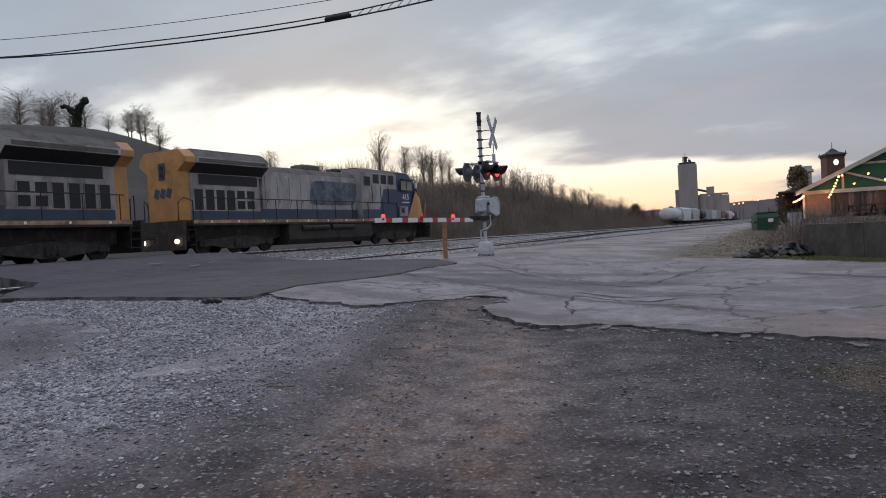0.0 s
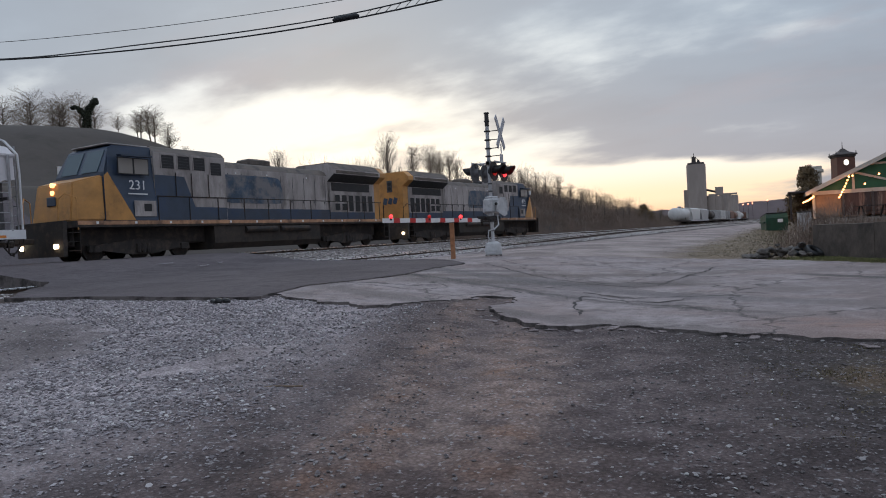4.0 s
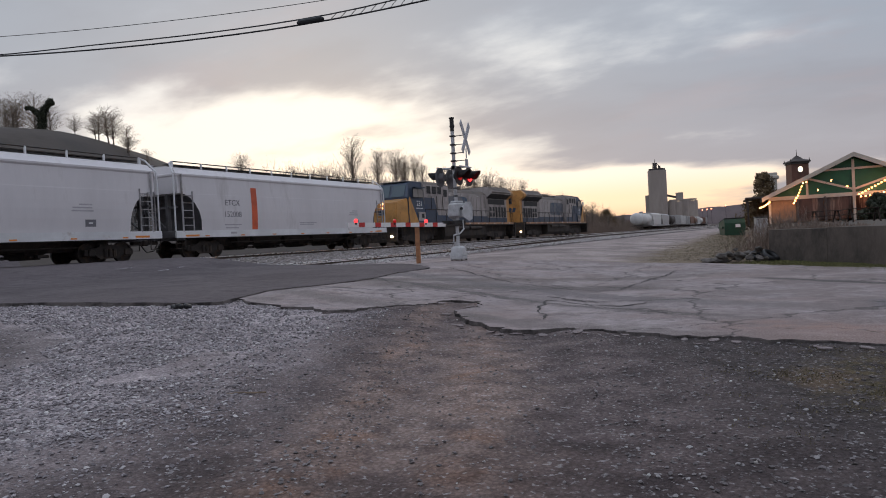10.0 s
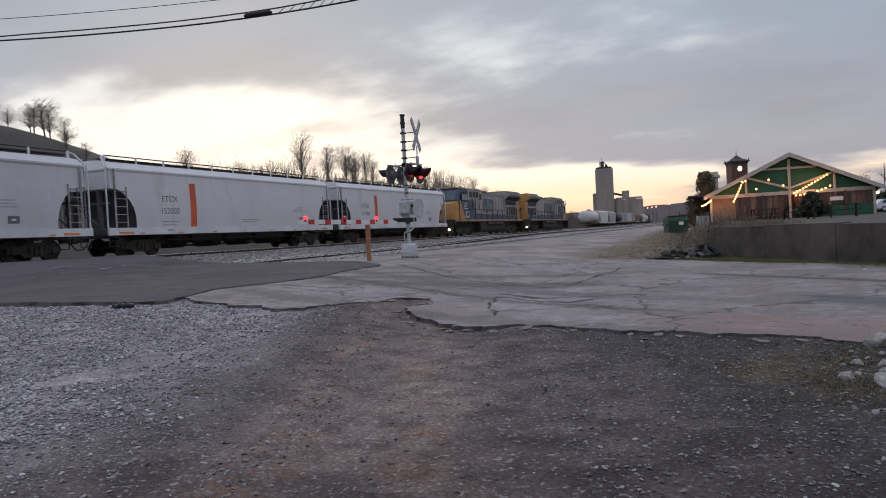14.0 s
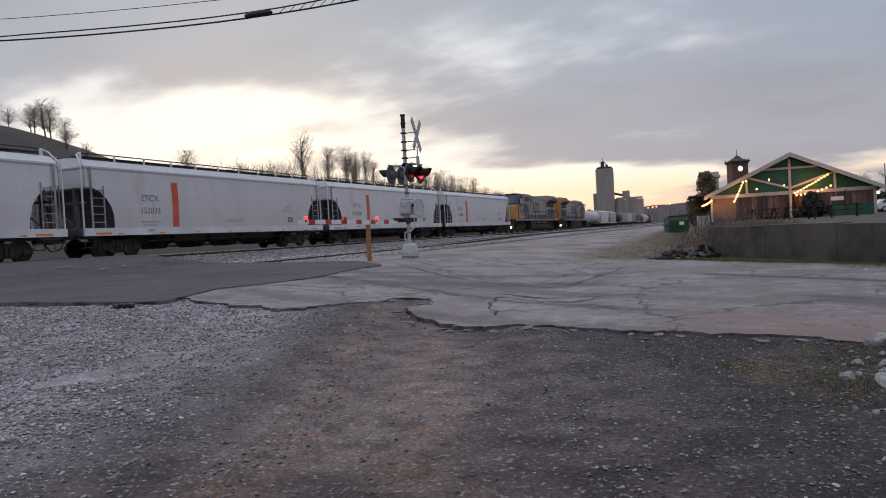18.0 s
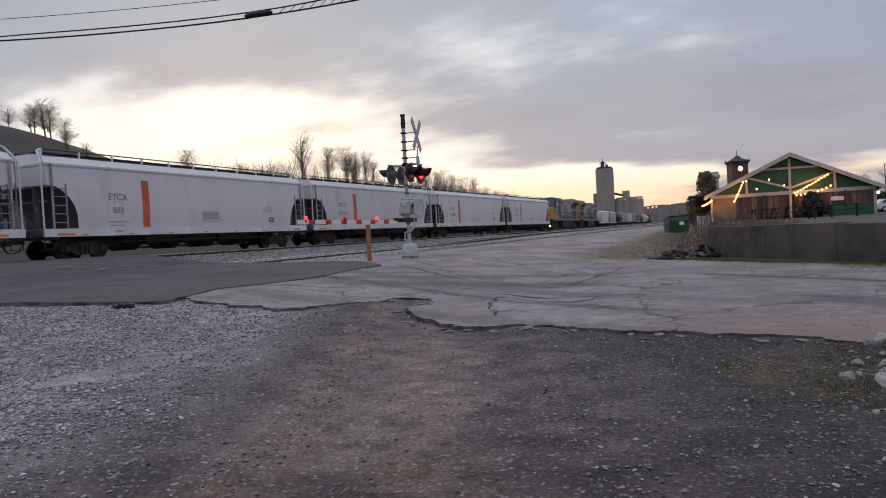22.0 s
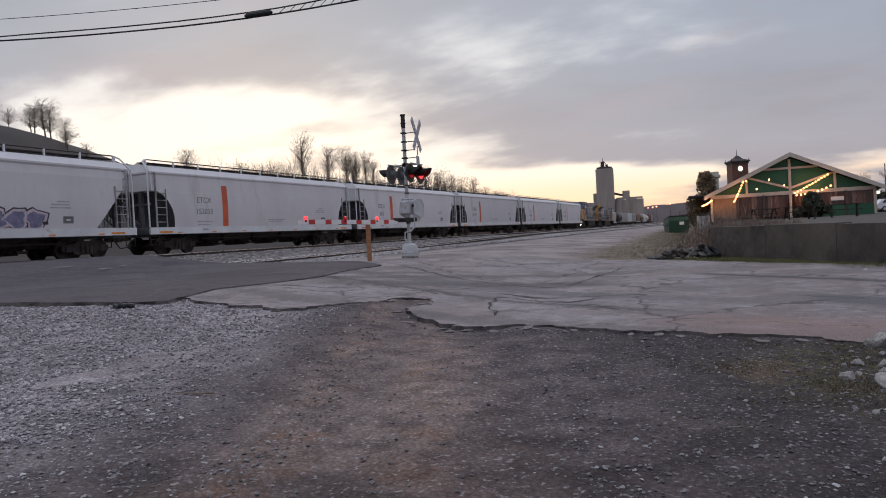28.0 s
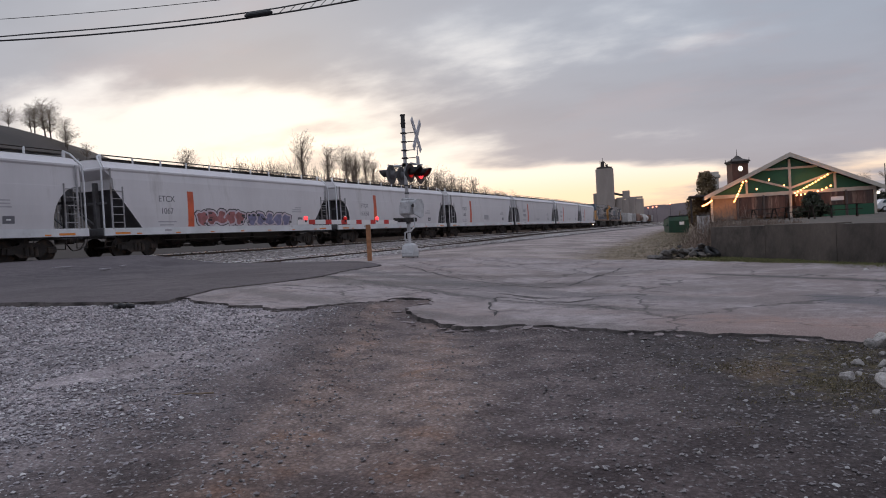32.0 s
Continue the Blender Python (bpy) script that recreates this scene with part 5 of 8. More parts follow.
for k, (h, (mark, num, opt)) in enumerate(zip(hoppers, CARS)):
    dress_hopper(h, mark, num, seed=k, **opt)
    TRAIN.append((h, -PITCH * (k + 0.5), False))
# the sprayed car is of an older make with straight end slopes
old = next(c for c in hoppers[5].children if c.name.split(".")[0] == "body")
old.data = old.data.copy()
for v in old.data.vertices:
    z = v.co.z
    if z < 3.9 and abs(v.co.y) > 6: v.co.y = math.copysign(7.1 + 1.96 * max(0.0, min(1.0, (z - 1.3) / 2.3)), v.co.y)
    if 3.14 < z < 3.2: v.co.z = 3.60
done = set()
for h in hoppers:
    for c in h.children_recursive:
        if c.type != "MESH": continue
        if c.data is WHEEL_MESH or c.data is SMALL_WHEEL: c.data = SMALL_WHEEL
        elif c.data.name not in done:
            done.add(c.data.name)
            m = c.matrix_basis.to_3x3().to_4x4()
            c.data.transform(m.inverted() @ Matrix.Diagonal((1, CAR_SCALE, CAR_SCALE, 1)) @ m)
        c.location = (c.location.x, c.location.y * CAR_SCALE, c.location.z * CAR_SCALE)
tagged(hoppers[5], "white covered hopper car with sprayed graffiti and orange stripe")
tagged(hoppers[3], "dusty white covered hopper car with grey overpainted patch")
loco_b = locomotive("231", False)
loco_a = locomotive("415", True)
tagged(loco_b, "grimy grey and blue diesel locomotive, its lit cab end trailing", "locomotive")
tagged(loco_a, "grimy grey and blue leading diesel locomotive with yellow rear", "locomotive")
TRAIN.append((loco_b, LOCO_LEN * 0.5, True))
TRAIN.append((loco_a, LOCO_LEN * 1.5, False))


def train_pose(y, turned):
    """The pose on the main track of a car whose middle is at y."""
    a, b = y - 6.5, y + 6.5
    rz = -math.degrees(math.atan2(main_x(b) - main_x(a), 13.0))
    rx = math.degrees(math.atan2(main_z(b) - main_z(a), 13.0))
    m = pose((main_x(a) + main_x(b)) / 2, y, (main_z(a) + main_z(b)) / 2, rx, 0, rz)
    return m @ pose(0, 0, 0, 0, 0, 180) if turned else m


def motions():
    """Everything that moves: the train along its track, and its wheels."""
    for ob, off, turned in TRAIN:
        walk(ob, [(t, train_pose(way_at(t) + off, turned)) for t in np.arange(0, 32.01, 1.0)])
    sense = {}
    for ob, off, turned in TRAIN:
        for c in ob.children_recursive: sense[c] = -1 if turned else 1
    for w in [c for ob, off, turned in TRAIN for c in ob.children_recursive if c.name.split(".")[0] == "wheelset"]:
        y, r = w.location.y, w.location.z
        rows = []
        for t in np.arange(0, 241) * 4 / 30:
            roll = -sense[w] * way_at(t) / r
            rows.append((t, Matrix.Translation((0, y, r)) @ Matrix.Rotation(roll, 4, "X")))
        walk(w, rows)

# ---- the crossing signal and gate ----
def crossing_signal():
    x, y, z = -9.68, 19.6, 0.47
    s = thing("crossing_signal", pose(x, y, z), "grey railroad crossing signal with crossbuck and flashing red lamps", "crossing signal")
    bm = bmesh.new()
    rod(bm, (0, 0, 0.42), (0, 0, 4.58), 0.058, 12)
    part("mast", bm, M_SIGNALGREY, s)
    bm = bmesh.new()
    rod(bm, (0, 0, 4.16), (0, 0, 4.58), 0.068, 12)
    rod(bm, (0, 0, 4.30), (0, 0, 4.34), 0.085, 12)
    rod(bm, (0, 0, 4.56), (0, 0, 4.60), 0.085, 12)
    part("bell", bm, M_SIGNALBLACK, s, "dark bell at the mast top")
    for zz in (0.80, 1.10, 2.05, 2.30):
        bm = bmesh.new()
        rod(bm, (0, 0, zz), (0, 0, zz + 0.05), 0.075, 12)
        part("mast_band", bm, M_ENDGREY, s)
    # cast base with bolts
    bm = bmesh.new()
    box(bm, 0, 0, 0.10, 0.44, 0.40, 0.14, 0.03)
    loft(bm, [[(-0.22, -0.20, 0.16), (0.22, -0.20, 0.16), (0.22, 0.20, 0.16), (-0.22, 0.20, 0.16)], [(-0.18, -0.16, 0.40), (0.18, -0.16, 0.40), (0.18, 0.16, 0.40), (-0.18, 0.16, 0.40)], [(-0.10, -0.10, 0.47), (0.10, -0.10, 0.47), (0.10, 0.10, 0.47), (-0.10, 0.10, 0.47)]])
    base = part("base", bm, M_SIGNALGREY, s)
    for a in (-0.18, 0.18):
        for b in (-0.16, 0.16):
            bm = bmesh.new(); rod(bm, (a, b, -0.12), (a, b, 0.06), 0.025, 8)
            part("bolt", bm, M_STEELDARK, base)
    # crossbuck, seen from its back, turned to the road that runs along x
    buck = bmesh.new()
    turn = Matrix.Translation((0.40, 0.12, 3.92)) @ Euler((0, 0, radians(BUCK_TURN))).to_matrix().to_4x4()
    for a in (-40, 40):
        vs = box(buck, 0, -0.012 if a > 0 else 0.012, 0, 0.20, 0.02, 1.24, 0, Euler((0, radians(a), 0)).to_matrix().to_4x4())
        bmesh.ops.transform(buck, matrix=turn, verts=vs)
    xb = part("crossbuck", buck, M_BUCKBACK, s, "plain grey back of the crossbuck")
    for zz in (3.20, 3.45, 3.72, 4.0):
        bm = bmesh.new()
        rod(bm, (0, 0, zz), (0.36, 0.06, zz), 0.014, 6)
        box(bm, 0.0, 0, zz, 0.16, 0.16, 0.05, 0.01)
        part("sign_bracket", bm, M_SIGNALBLACK, s)
    bm = bmesh.new()
    vs = box(bm, 0, 0, -0.82, 0.28, 0.02, 0.28, 0.0)
    vs += rod(bm, (0, 0, -0.66), (0, 0, -0.35), 0.02, 6)
    bmesh.ops.transform(bm, matrix=turn, verts=bm.verts[:])
    part("track_sign", bm, M_BUCKBACK, s, "small grey sign back")
    # two pairs of lamps, one pair for each way of the road, each on a cross arm along the tracks
    for side in (1, -1):
        ax = side * 0.40
        bm = bmesh.new()
        rod(bm, (ax, -0.42, 2.98), (ax, 0.42, 2.98), 0.028, 8)
        rod(bm, (0, 0, 2.98), (ax, 0, 2.98), 0.03, 8)
        box(bm, 0, 0, 2.98, 0.17, 0.17, 0.14, 0.02)
        arm_ob = part("cross_arm", bm, M_SIGNALGREY, s)
        for yy in (-0.36, 0.36):
            lit = side > 0 and yy > 0
            q = Matrix.Translation((ax, yy, 2.68)) @ Euler((0, 0, radians(90 * side))).to_matrix().to_4x4()
            bm = bmesh.new()
            rod(bm, (0, 0.05, 0), (0, 0.075, 0), 0.305, 28)
            rod(bm, (0, 0.07, 0), (0, 0.22, 0), 0.15, 14, 0.10)
            rod(bm, (0, 0.12, 0), (0, 0.12, 0.30), 0.028, 8)
            bmesh.ops.transform(bm, matrix=q, verts=bm.verts[:])
            back = part("lamp_shield", bm, M_SIGNALBLACK if side > 0 else M_ENDGREY, s, "round black lamp shield" if side > 0 else "round grey lamp shield seen from behind")
            bm = bmesh.new()
            seg = 16
            ring = []
            for i in range(seg + 1):
                a = math.pi * (i / seg * 1.3 - 0.15)
                reach = 0.34 * (0.35 + 0.65 * max(0, math.sin(math.pi * i / seg)))
                ring.append((bm.verts.new(q @ Vector((0.17 * math.cos(a), 0.045, 0.17 * math.sin(a)))), bm.verts.new(q @ Vector((0.18 * math.cos(a), -reach, 0.18 * math.sin(a))))))
            for (p0, p1), (p2, p3) in zip(ring, ring[1:]): bm.faces.new((p0, p2, p3, p1))
            bmesh.ops.solidify(bm, geom=bm.faces[:], thickness=0.006)
            part("lamp_hood", bm, M_SIGNALBLACK, back)
            bm = bmesh.new()
            vs = bmesh.ops.create_uvsphere(bm, u_segments=16, v_segments=8, radius=0.15)["verts"]
            bmesh.ops.transform(bm, matrix=q @ Matrix.Translation((0, 0.03, 0)) @ Matrix.Diagonal((1, 0.35, 1, 1)), verts=vs)
            part("lens", bm, M_REDLIT if lit else M_REDDIM, back, "lit red lens" if lit else "dark red lens", True)
    # gate mechanism box with its counterweight side plates
    bm = bmesh.new()
    q = Euler((0, 0, radians(GATE_TURN))).to_matrix().to_4x4()
    box(bm, 0.06, 0.02, 1.62, 0.46, 0.40, 0.46, 0.05)
    box(bm, 0.06, 0.02, 1.88, 0.34, 0.32, 0.08, 0.03)
    bmesh.ops.transform(bm, matrix=q, verts=bm.verts[:])
    mech = part("gate_mechanism", bm, M_SIGNALGREY, s)
    for k in (-0.27, 0.27):
        bm = bmesh.new()
        prism(bm, [(-0.08, 1.42), (0.30, 1.26), (0.46, 1.32), (0.50, 1.70), (0.38, 1.88), (0.16, 1.88), (-0.05, 1.70)], "y", k - 0.02, k + 0.02)
        bmesh.ops.transform(bm, matrix=q, verts=bm.verts[:])
        part("counterweight_arm", bm, M_SIGNALGREY, mech)
    bm = bmesh.new()
    rod(bm, (-0.1, -0.26, 1.66), (-0.1, -0.30, 1.66), 0.05, 10)
    bmesh.ops.transform(bm, matrix=q, verts=bm.verts[:])
    part("latch", bm, M_SIGNALBLACK, mech)
    bm = bmesh.new()
    box(bm, -0.05, 0, 1.22, 0.62, 0.34, 0.13, 0.02)
    bmesh.ops.transform(bm, matrix=q, verts=bm.verts[:])
    part("clamp", bm, M_SIGNALBLACK, mech)
    bm = bmesh.new()
    tube(bm, [(0.20, 0.02, 1.30), (0.24, -0.02, 1.0), (0.12, -0.10, 0.86), (-0.08, -0.12, 0.82), (-0.12, -0.08, 0.60), (-0.05, -0.05, 0.5)], 0.028, 8)
    part("conduit", bm, M_SIGNALGREY, s, "bent grey cable conduit")
    # gate arm: white and red blocks, three red lamps
    arm = bmesh.new()
    box(arm, -0.42, 0, 1.24, 0.62, 0.05, 0.09, 0.0)
    bmesh.ops.transform(arm, matrix=q, verts=arm.verts[:])
    g = part("gate_arm", arm, M_SIGNALBLACK, s)
    x0 = -0.62
    for k in range(13):
        w = 0.40 if k % 2 == 0 else 0.232
        bm = bmesh.new()
        box(bm, x0 - w / 2, 0, 1.17 - 0.016 * (x0 + 0.7), w - 0.002, 0.035, 0.125)
        bmesh.ops.transform(bm, matrix=q, verts=bm.verts[:])
        part("gate_board", bm, M_GATEWHITE if k % 2 == 0 else M_GATERED, g)
        x0 -= w
    for px in GATE_LAMPS:
        bm = bmesh.new()
        vs = bmesh.ops.create_uvsphere(bm, u_segments=12, v_segments=8, radius=0.056)["verts"]
        bmesh.ops.translate(bm, verts=vs, vec=(px, -0.02, 1.275 - 0.016 * (px + 0.7)))
        bmesh.ops.transform(bm, matrix=q, verts=bm.verts[:])
        lamp = part("gate_lamp", bm, M_REDDIM if px == GATE_LAMPS[1] else M_REDLIT, g, "dark red gate lamp" if px == GATE_LAMPS[1] else "lit red gate lamp", True)
        bm = bmesh.new()
        rod(bm, (px, 0, 1.17 - 0.016 * (px + 0.7)), (px, 0, 1.25 - 0.016 * (px + 0.7)), 0.04, 8)
        bmesh.ops.transform(bm, matrix=q, verts=bm.verts[:])
        part("lamp_socket", bm, M_SIGNALBLACK, lamp)
    s.rotation_euler = (0, 0, 0)
    return s


BUCK_TURN, GATE_TURN = 97, 79
GATE_LAMPS = (-1.58, -2.98, -4.52)
crossing_signal()

bm = bmesh.new()
box(bm, 0, 0, 0.46, 0.13, 0.10, 1.24, 0.008)
post = thing("gate_rest_post", pose(-10.12, 17.75, 0.50, 0, 0, 20), "weathered orange wooden post under the gate arm", "post")
part("post", bm, M_POSTORANGE, post)

# ---- utility pole and cables ----
def utility_pole():
    p = thing("utility_pole", pose(1.31, 5.95, 0, 0, -0.5, 0), "dark creosoted wooden utility pole", "utility pole")
    bm = bmesh.new()
    pts = [(0.02 * noise.noise((0, 0, z)), 0.02 * noise.noise((4, 0, z)), z) for z in np.arange(-0.3, 9.5, 0.35)]
    tube(bm, pts, [0.205 - 0.008 * z for _, _, z in pts], 18)
    part("pole", bm, M_WOODPOLE, p, smooth=True)
    for z, h, mt in ((1.74, 0.045, M_LETTERWHITE), (1.84, 0.03, M_WALKWAY)):
        bm = bmesh.new()
        a0 = radians(-120)
        r = [(0.197 * math.cos(a0 + i * 0.14), 0.197 * math.sin(a0 + i * 0.14)) for i in range(8)]
        for (a, b) in zip(r, r[1:]):
            vs = [bm.verts.new((*a, z)), bm.verts.new((*b, z)), bm.verts.new((*b, z + h)), bm.verts.new((*a, z + h))]
            bm.faces.new(vs)
        part("pole_tag", bm, mt, p, "small metal tag")


utility_pole()


def cable_at(x, dz=0.0, dy=0.0, low=-15.0, sag=0.0078, z=7.79):
    """A cable that runs along the road, high over it."""
    d = min(x, -6.0) - low
    rise = sag * (0.55 if x < low else 1.0) * d * d + max(0.0, x + 6.0) * 2 * sag * d
    return Vector((x, 19.75 + 0.268 * x + dy, z + dz + rise))


def spread(x):
    """How far the upper cable hangs over the lower one."""
    return 0.03 + 0.13 * smooth(-24.5, -19, x) + 0.15 * smooth(-12.5, -6, x)


def cables():
    xs = np.arange(-64, 22, 1.0)
    lines = [("power_cable", 0.024, [cable_at(x) for x in xs]),
             ("power_cable", 0.020, [cable_at(x, spread(x)) for x in xs]),
             ("thin_wire", 0.010, [cable_at(x, 0, 0.4, -14.0, 0.0056, 8.59) for x in xs])]
    for nm, r, pts in lines:
        bm = bmesh.new()
        tube(bm, pts, r, 6)
        c = part(nm, bm, M_CABLE)
        tagged(c, "black overhead cable across the road" if nm == "power_cable" else "thin overhead wire across the road", "cable", "overhead cables")
    at = cable_at(-12.6, 0.07)
    s = thing("cable_splice", Matrix.Translation(at), "black cable splice case on the overhead line", "cable splice")
    d = (cable_at(-12.0) - cable_at(-13.2)).normalized()
    bm = bmesh.new()
    rod(bm, -0.33 * d, 0.33 * d, 0.088, 12)
    rod(bm, -0.43 * d, -0.33 * d, 0.03, 10, 0.088)
    rod(bm, 0.33 * d, 0.43 * d, 0.088, 10, 0.03)
    part("case", bm, M_CABLE, s)
    for k in range(9):
        x = -12.0 + 0.3 * k
        bm = bmesh.new()
        rod(bm, cable_at(x) - at, cable_at(x + 0.22, spread(x + 0.22)) - at, 0.010, 5)
        part("lashing_wire", bm, M_CABLE, s)


cables()

# ---- platform wall, restaurant, clock tower ----
def wall_line(u):
    """The line of the platform wall's face."""
    return Vector((-0.75 + 7.2 * u, 22.4 - 10.3 * u))


def platform_wall():
    w = thing("retaining_wall", pose(0, 0, 0), "stained dark old concrete retaining wall", "retaining wall", kind="structure")
    k = 5
    for i in range(k):
        a, b = wall_line(i / k * 1.0), wall_line((i + 1) / k * 1.0 - 0.0012)
        d = (b - a).normalized()
        nrm = Vector((-d.y, d.x))
        top = 0.935 + 0.02 * math.sin(i * 2.1)
        bm = bmesh.new()
        pts = [a, b, b + nrm * 0.45, a + nrm * 0.45]
        vs = [bm.verts.new((p.x, p.y, z)) for z in (-0.25, top) for p in pts]
        for f in ((0, 1, 5, 4), (1, 2, 6, 5), (2, 3, 7, 6), (3, 0, 4, 7), (4, 5, 6, 7)): bm.faces.new([vs[q] for q in f])
        bmesh.ops.bevel(bm, geom=bm.edges[:], offset=0.004, segments=1, affect="EDGES")
        bmesh.ops.recalc_face_normals(bm, faces=bm.faces[:])
        part("wall_block", bm, M_WALL, w)
    # the wall's return towards the dumpster
    a = wall_line(0)
    bm = bmesh.new()
    box(bm, a.x + 0.5, a.y + 5.2, 0.335, 0.45, 10, 1.17, 0.03)
    part("wall_return", bm, M_WALL, w)


platform_wall()
bm = bmesh.new()
a, b = wall_line(0.02), wall_line(1.0)
vs = [bm.verts.new(p) for p in ((a.x + 0.5, a.y + 0.3, 0.885), (b.x + 0.5, b.y + 0.3, 0.885), (60, 10, 0.885), (60, 95, 0.885), (-0.2, 95, 0.885), (a.x + 0.5, a.y + 10, 0.885))]
bm.faces.new(vs)
bmesh.ops.recalc_face_normals(bm, faces=bm.faces[:])
bmesh.ops.solidify(bm, geom=bm.faces[:], thickness=0.5)
tagged(part("platform", bm, M_PLATFORM), "concrete platform behind the retaining wall", "platform", kind="structure")

def restaurant():
    """A gabled green pavilion; its local x runs along the gable front, y into the building."""
    m = Matrix.Translation((-2.2, 64.0, 0.90)) @ Euler((0, 0, radians(REST_TURN))).to_matrix().to_4x4()
    r = thing("restaurant_building", m, "green gabled restaurant pavilion with string lights and clear curtains", "building")
    W, E, A, D = 12.9, 2.12, 5.25, 24.0
    bm = bmesh.new()
    prism(bm, [(0.15, E), (W - 0.15, E), (W / 2, A - 0.15)], "y", 0.0, 0.25)
    part("gable_wall", bm, M_GREEN, r, "green boarded gable")
    for s in (0, 1):
        # roof slope with a thick pale bargeboard
        x0, x1 = (-0.35, W / 2) if s == 0 else (W + 0.35, W / 2)
        z0 = E - 0.10
        bm = bmesh.new()
        prism(bm, [(x0, z0), (x1, A), (x1, A + 0.22), (x0, z0 + 0.22)], "y", -0.55, D)
        part("roof_slope", bm, M_ROOFDARK, r, "dark shingled roof slope")
        bm = bmesh.new()
        prism(bm, [(x0, z0 - 0.10), (x1, A - 0.12), (x1, A + 0.25), (x0, z0 + 0.25)], "y", -0.66, -0.56)
        part("bargeboard", bm, M_CREAM, r, "cream bargeboard")

    def strip(x0, z0, x1, z1, w=0.17, nm="truss_strip"):
        bm = bmesh.new()
        d = Vector((x1 - x0, z1 - z0)).normalized() * (w / 2)
        nx, nz = -d.y, d.x
        prism(bm, [(x0 + nx, z0 + nz), (x1 + nx, z1 + nz), (x1 - nx, z1 - nz), (x0 - nx, z0 - nz)], "y", -0.10, -0.004)
        part(nm, bm, M_CREAM, r)
    strip(0.2, E + 0.02, W - 0.2, E + 0.02, 0.30, "tie_beam")
    strip(W / 2, E, W / 2, A - 0.3, 0.20)
    strip(W / 2, E + 0.4, W * 0.25, E + 1.5)
    strip(W / 2, E + 0.4, W * 0.75, E + 1.5)
    strip(W * 0.24, E, W * 0.24, E + 1.45)
    strip(W * 0.76, E, W * 0.76, E + 1.45)
    strip(W * 0.34, E + 2.1, W * 0.66, E + 2.1)
    # posts, clear curtains, low green boards
    for k in range(7):
        x = 0.25 + k * (W - 0.5) / 6
        bm = bmesh.new(); box(bm, x, 0.0, E / 2, 0.20, 0.20, E, 0.02)
        part("porch_post", bm, M_CREAM if k in (0, 3, 6) else M_ROOFDARK, r)
    for k in range(6):
        x = 0.25 + (k + 0.5) * (W - 0.5) / 6
        bm = bmesh.new(); box(bm, x, 0.12, 1.12, (W - 0.5) / 6 - 0.22, 0.02, 1.85)
        part("clear_curtain", bm, M_TANBOARD if k == 0 else M_PLASTIC, r, "plain tan board" if k == 0 else "clear vinyl curtain with warm glow and reflections painted in")
        if k >= 4:
            bm = bmesh.new(); box(bm, x, -0.05, 0.42, (W - 0.5) / 6 - 0.22, 0.06, 0.9)
            part("low_board", bm, M_GREEN, r)
    bm = bmesh.new()
    box(bm, W / 2, D / 2 + 0.6, E / 2, W - 0.6, D - 1, E - 0.1)
    part("inner_wall", bm, M_WARMWALL, r)
    bm = bmesh.new(); box(bm, W * 0.77, -0.03, 1.42, 0.95, 0.05, 0.32)
    part("white_sign", bm, M_LETTERWHITE, r)
    return r, m


REST_TURN = 4
rest, REST_M = restaurant()


def bulb_string(pts, count, sag, label):
    """A wire with lit bulbs, hung between two points of the restaurant's front."""
    s = thing("string_lights", REST_M, label, "string lights", "string lights of the restaurant")
    a, b = Vector(pts[0]), Vector(pts[1])
    line = []
    for i in range(count + 1):
        f = i / count
        line.append(a.lerp(b, f) - Vector((0, 0, sag * 4 * f * (1 - f))))
    bm = bmesh.new(); tube(bm, line, 0.012, 4)
    part("wire", bm, M_CABLE, s)
    first = None
    for p in line:
        m = Matrix.Translation(p - Vector((0, 0, 0.09)))
        if first is None:
            bm = bmesh.new(); bmesh.ops.create_icosphere(bm, subdivisions=1, radius=0.085)
            first = part("bulb", bm, M_BULB, s); first.matrix_basis = m
        else: again("bulb", first, m, s)


for pts, c, sg in ((((6.7, -0.75, 2.15), (9.15, -0.75, 3.50)), 11, 0.03), (((6.75, -1.3, 1.95), (9.25, -1.3, 2.55)), 8, 0.16), (((2.75, -0.75, 3.35), (2.0, -1.2, 1.75)), 7, 0.08), (((3.82, -0.75, 2.70), (4.8, -0.75, 3.42)), 1, 0.0), (((5.9, -0.75, 2.85), (4.8, -0.75, 3.40)), 1, 0.0), (((0.2, -0.9, 1.95), (-0.5, 0.5, 1.55)), 6, 0.06), (((2.75, -0.75, 3.35), (3.0, -0.75, 3.42)), 1, 0.0)):
    bulb_string(pts, c, sg, "warm lit string lights on the restaurant front")


def warm_lamp(x, y, z, watts):
    """The light that a cluster of bulbs throws on the front."""
    lamp = new("string_light_glow", bpy.data.lights.new("string_light_glow", "POINT"))
    lamp.data.energy, lamp.data.color, lamp.data.shadow_soft_size = watts, (1.0, 0.42, 0.15), 0.25
    lamp.matrix_world = Matrix.Translation(REST_M @ Vector((x, y, z)))


warm_lamp(-0.2, -0.9, 1.55, 40)
warm_lamp(2.2, -1.3, 2.2, 35)
warm_lamp(8.0, -1.4, 2.45, 65)


def side_porch():
    """A low dark porch roof beside the restaurant."""
    p = thing("porch_roof", REST_M @ pose(-1.3, 4, 0), "low dark porch roof beside the restaurant", "porch")
    bm = bmesh.new(); box(bm, 0.9, 3, 2.45, 2.4, 7.0, 0.16, 0.03)
    part("roof", bm, M_ROOFDARK, p)
    for y in (-0.2, 3.0, 6.2):
        bm = bmesh.new(); box(bm, -0.1, y, 1.2, 0.16, 0.16, 2.4, 0.01)
        part("porch_post", bm, M_ROOFDARK, p)


side_porch()


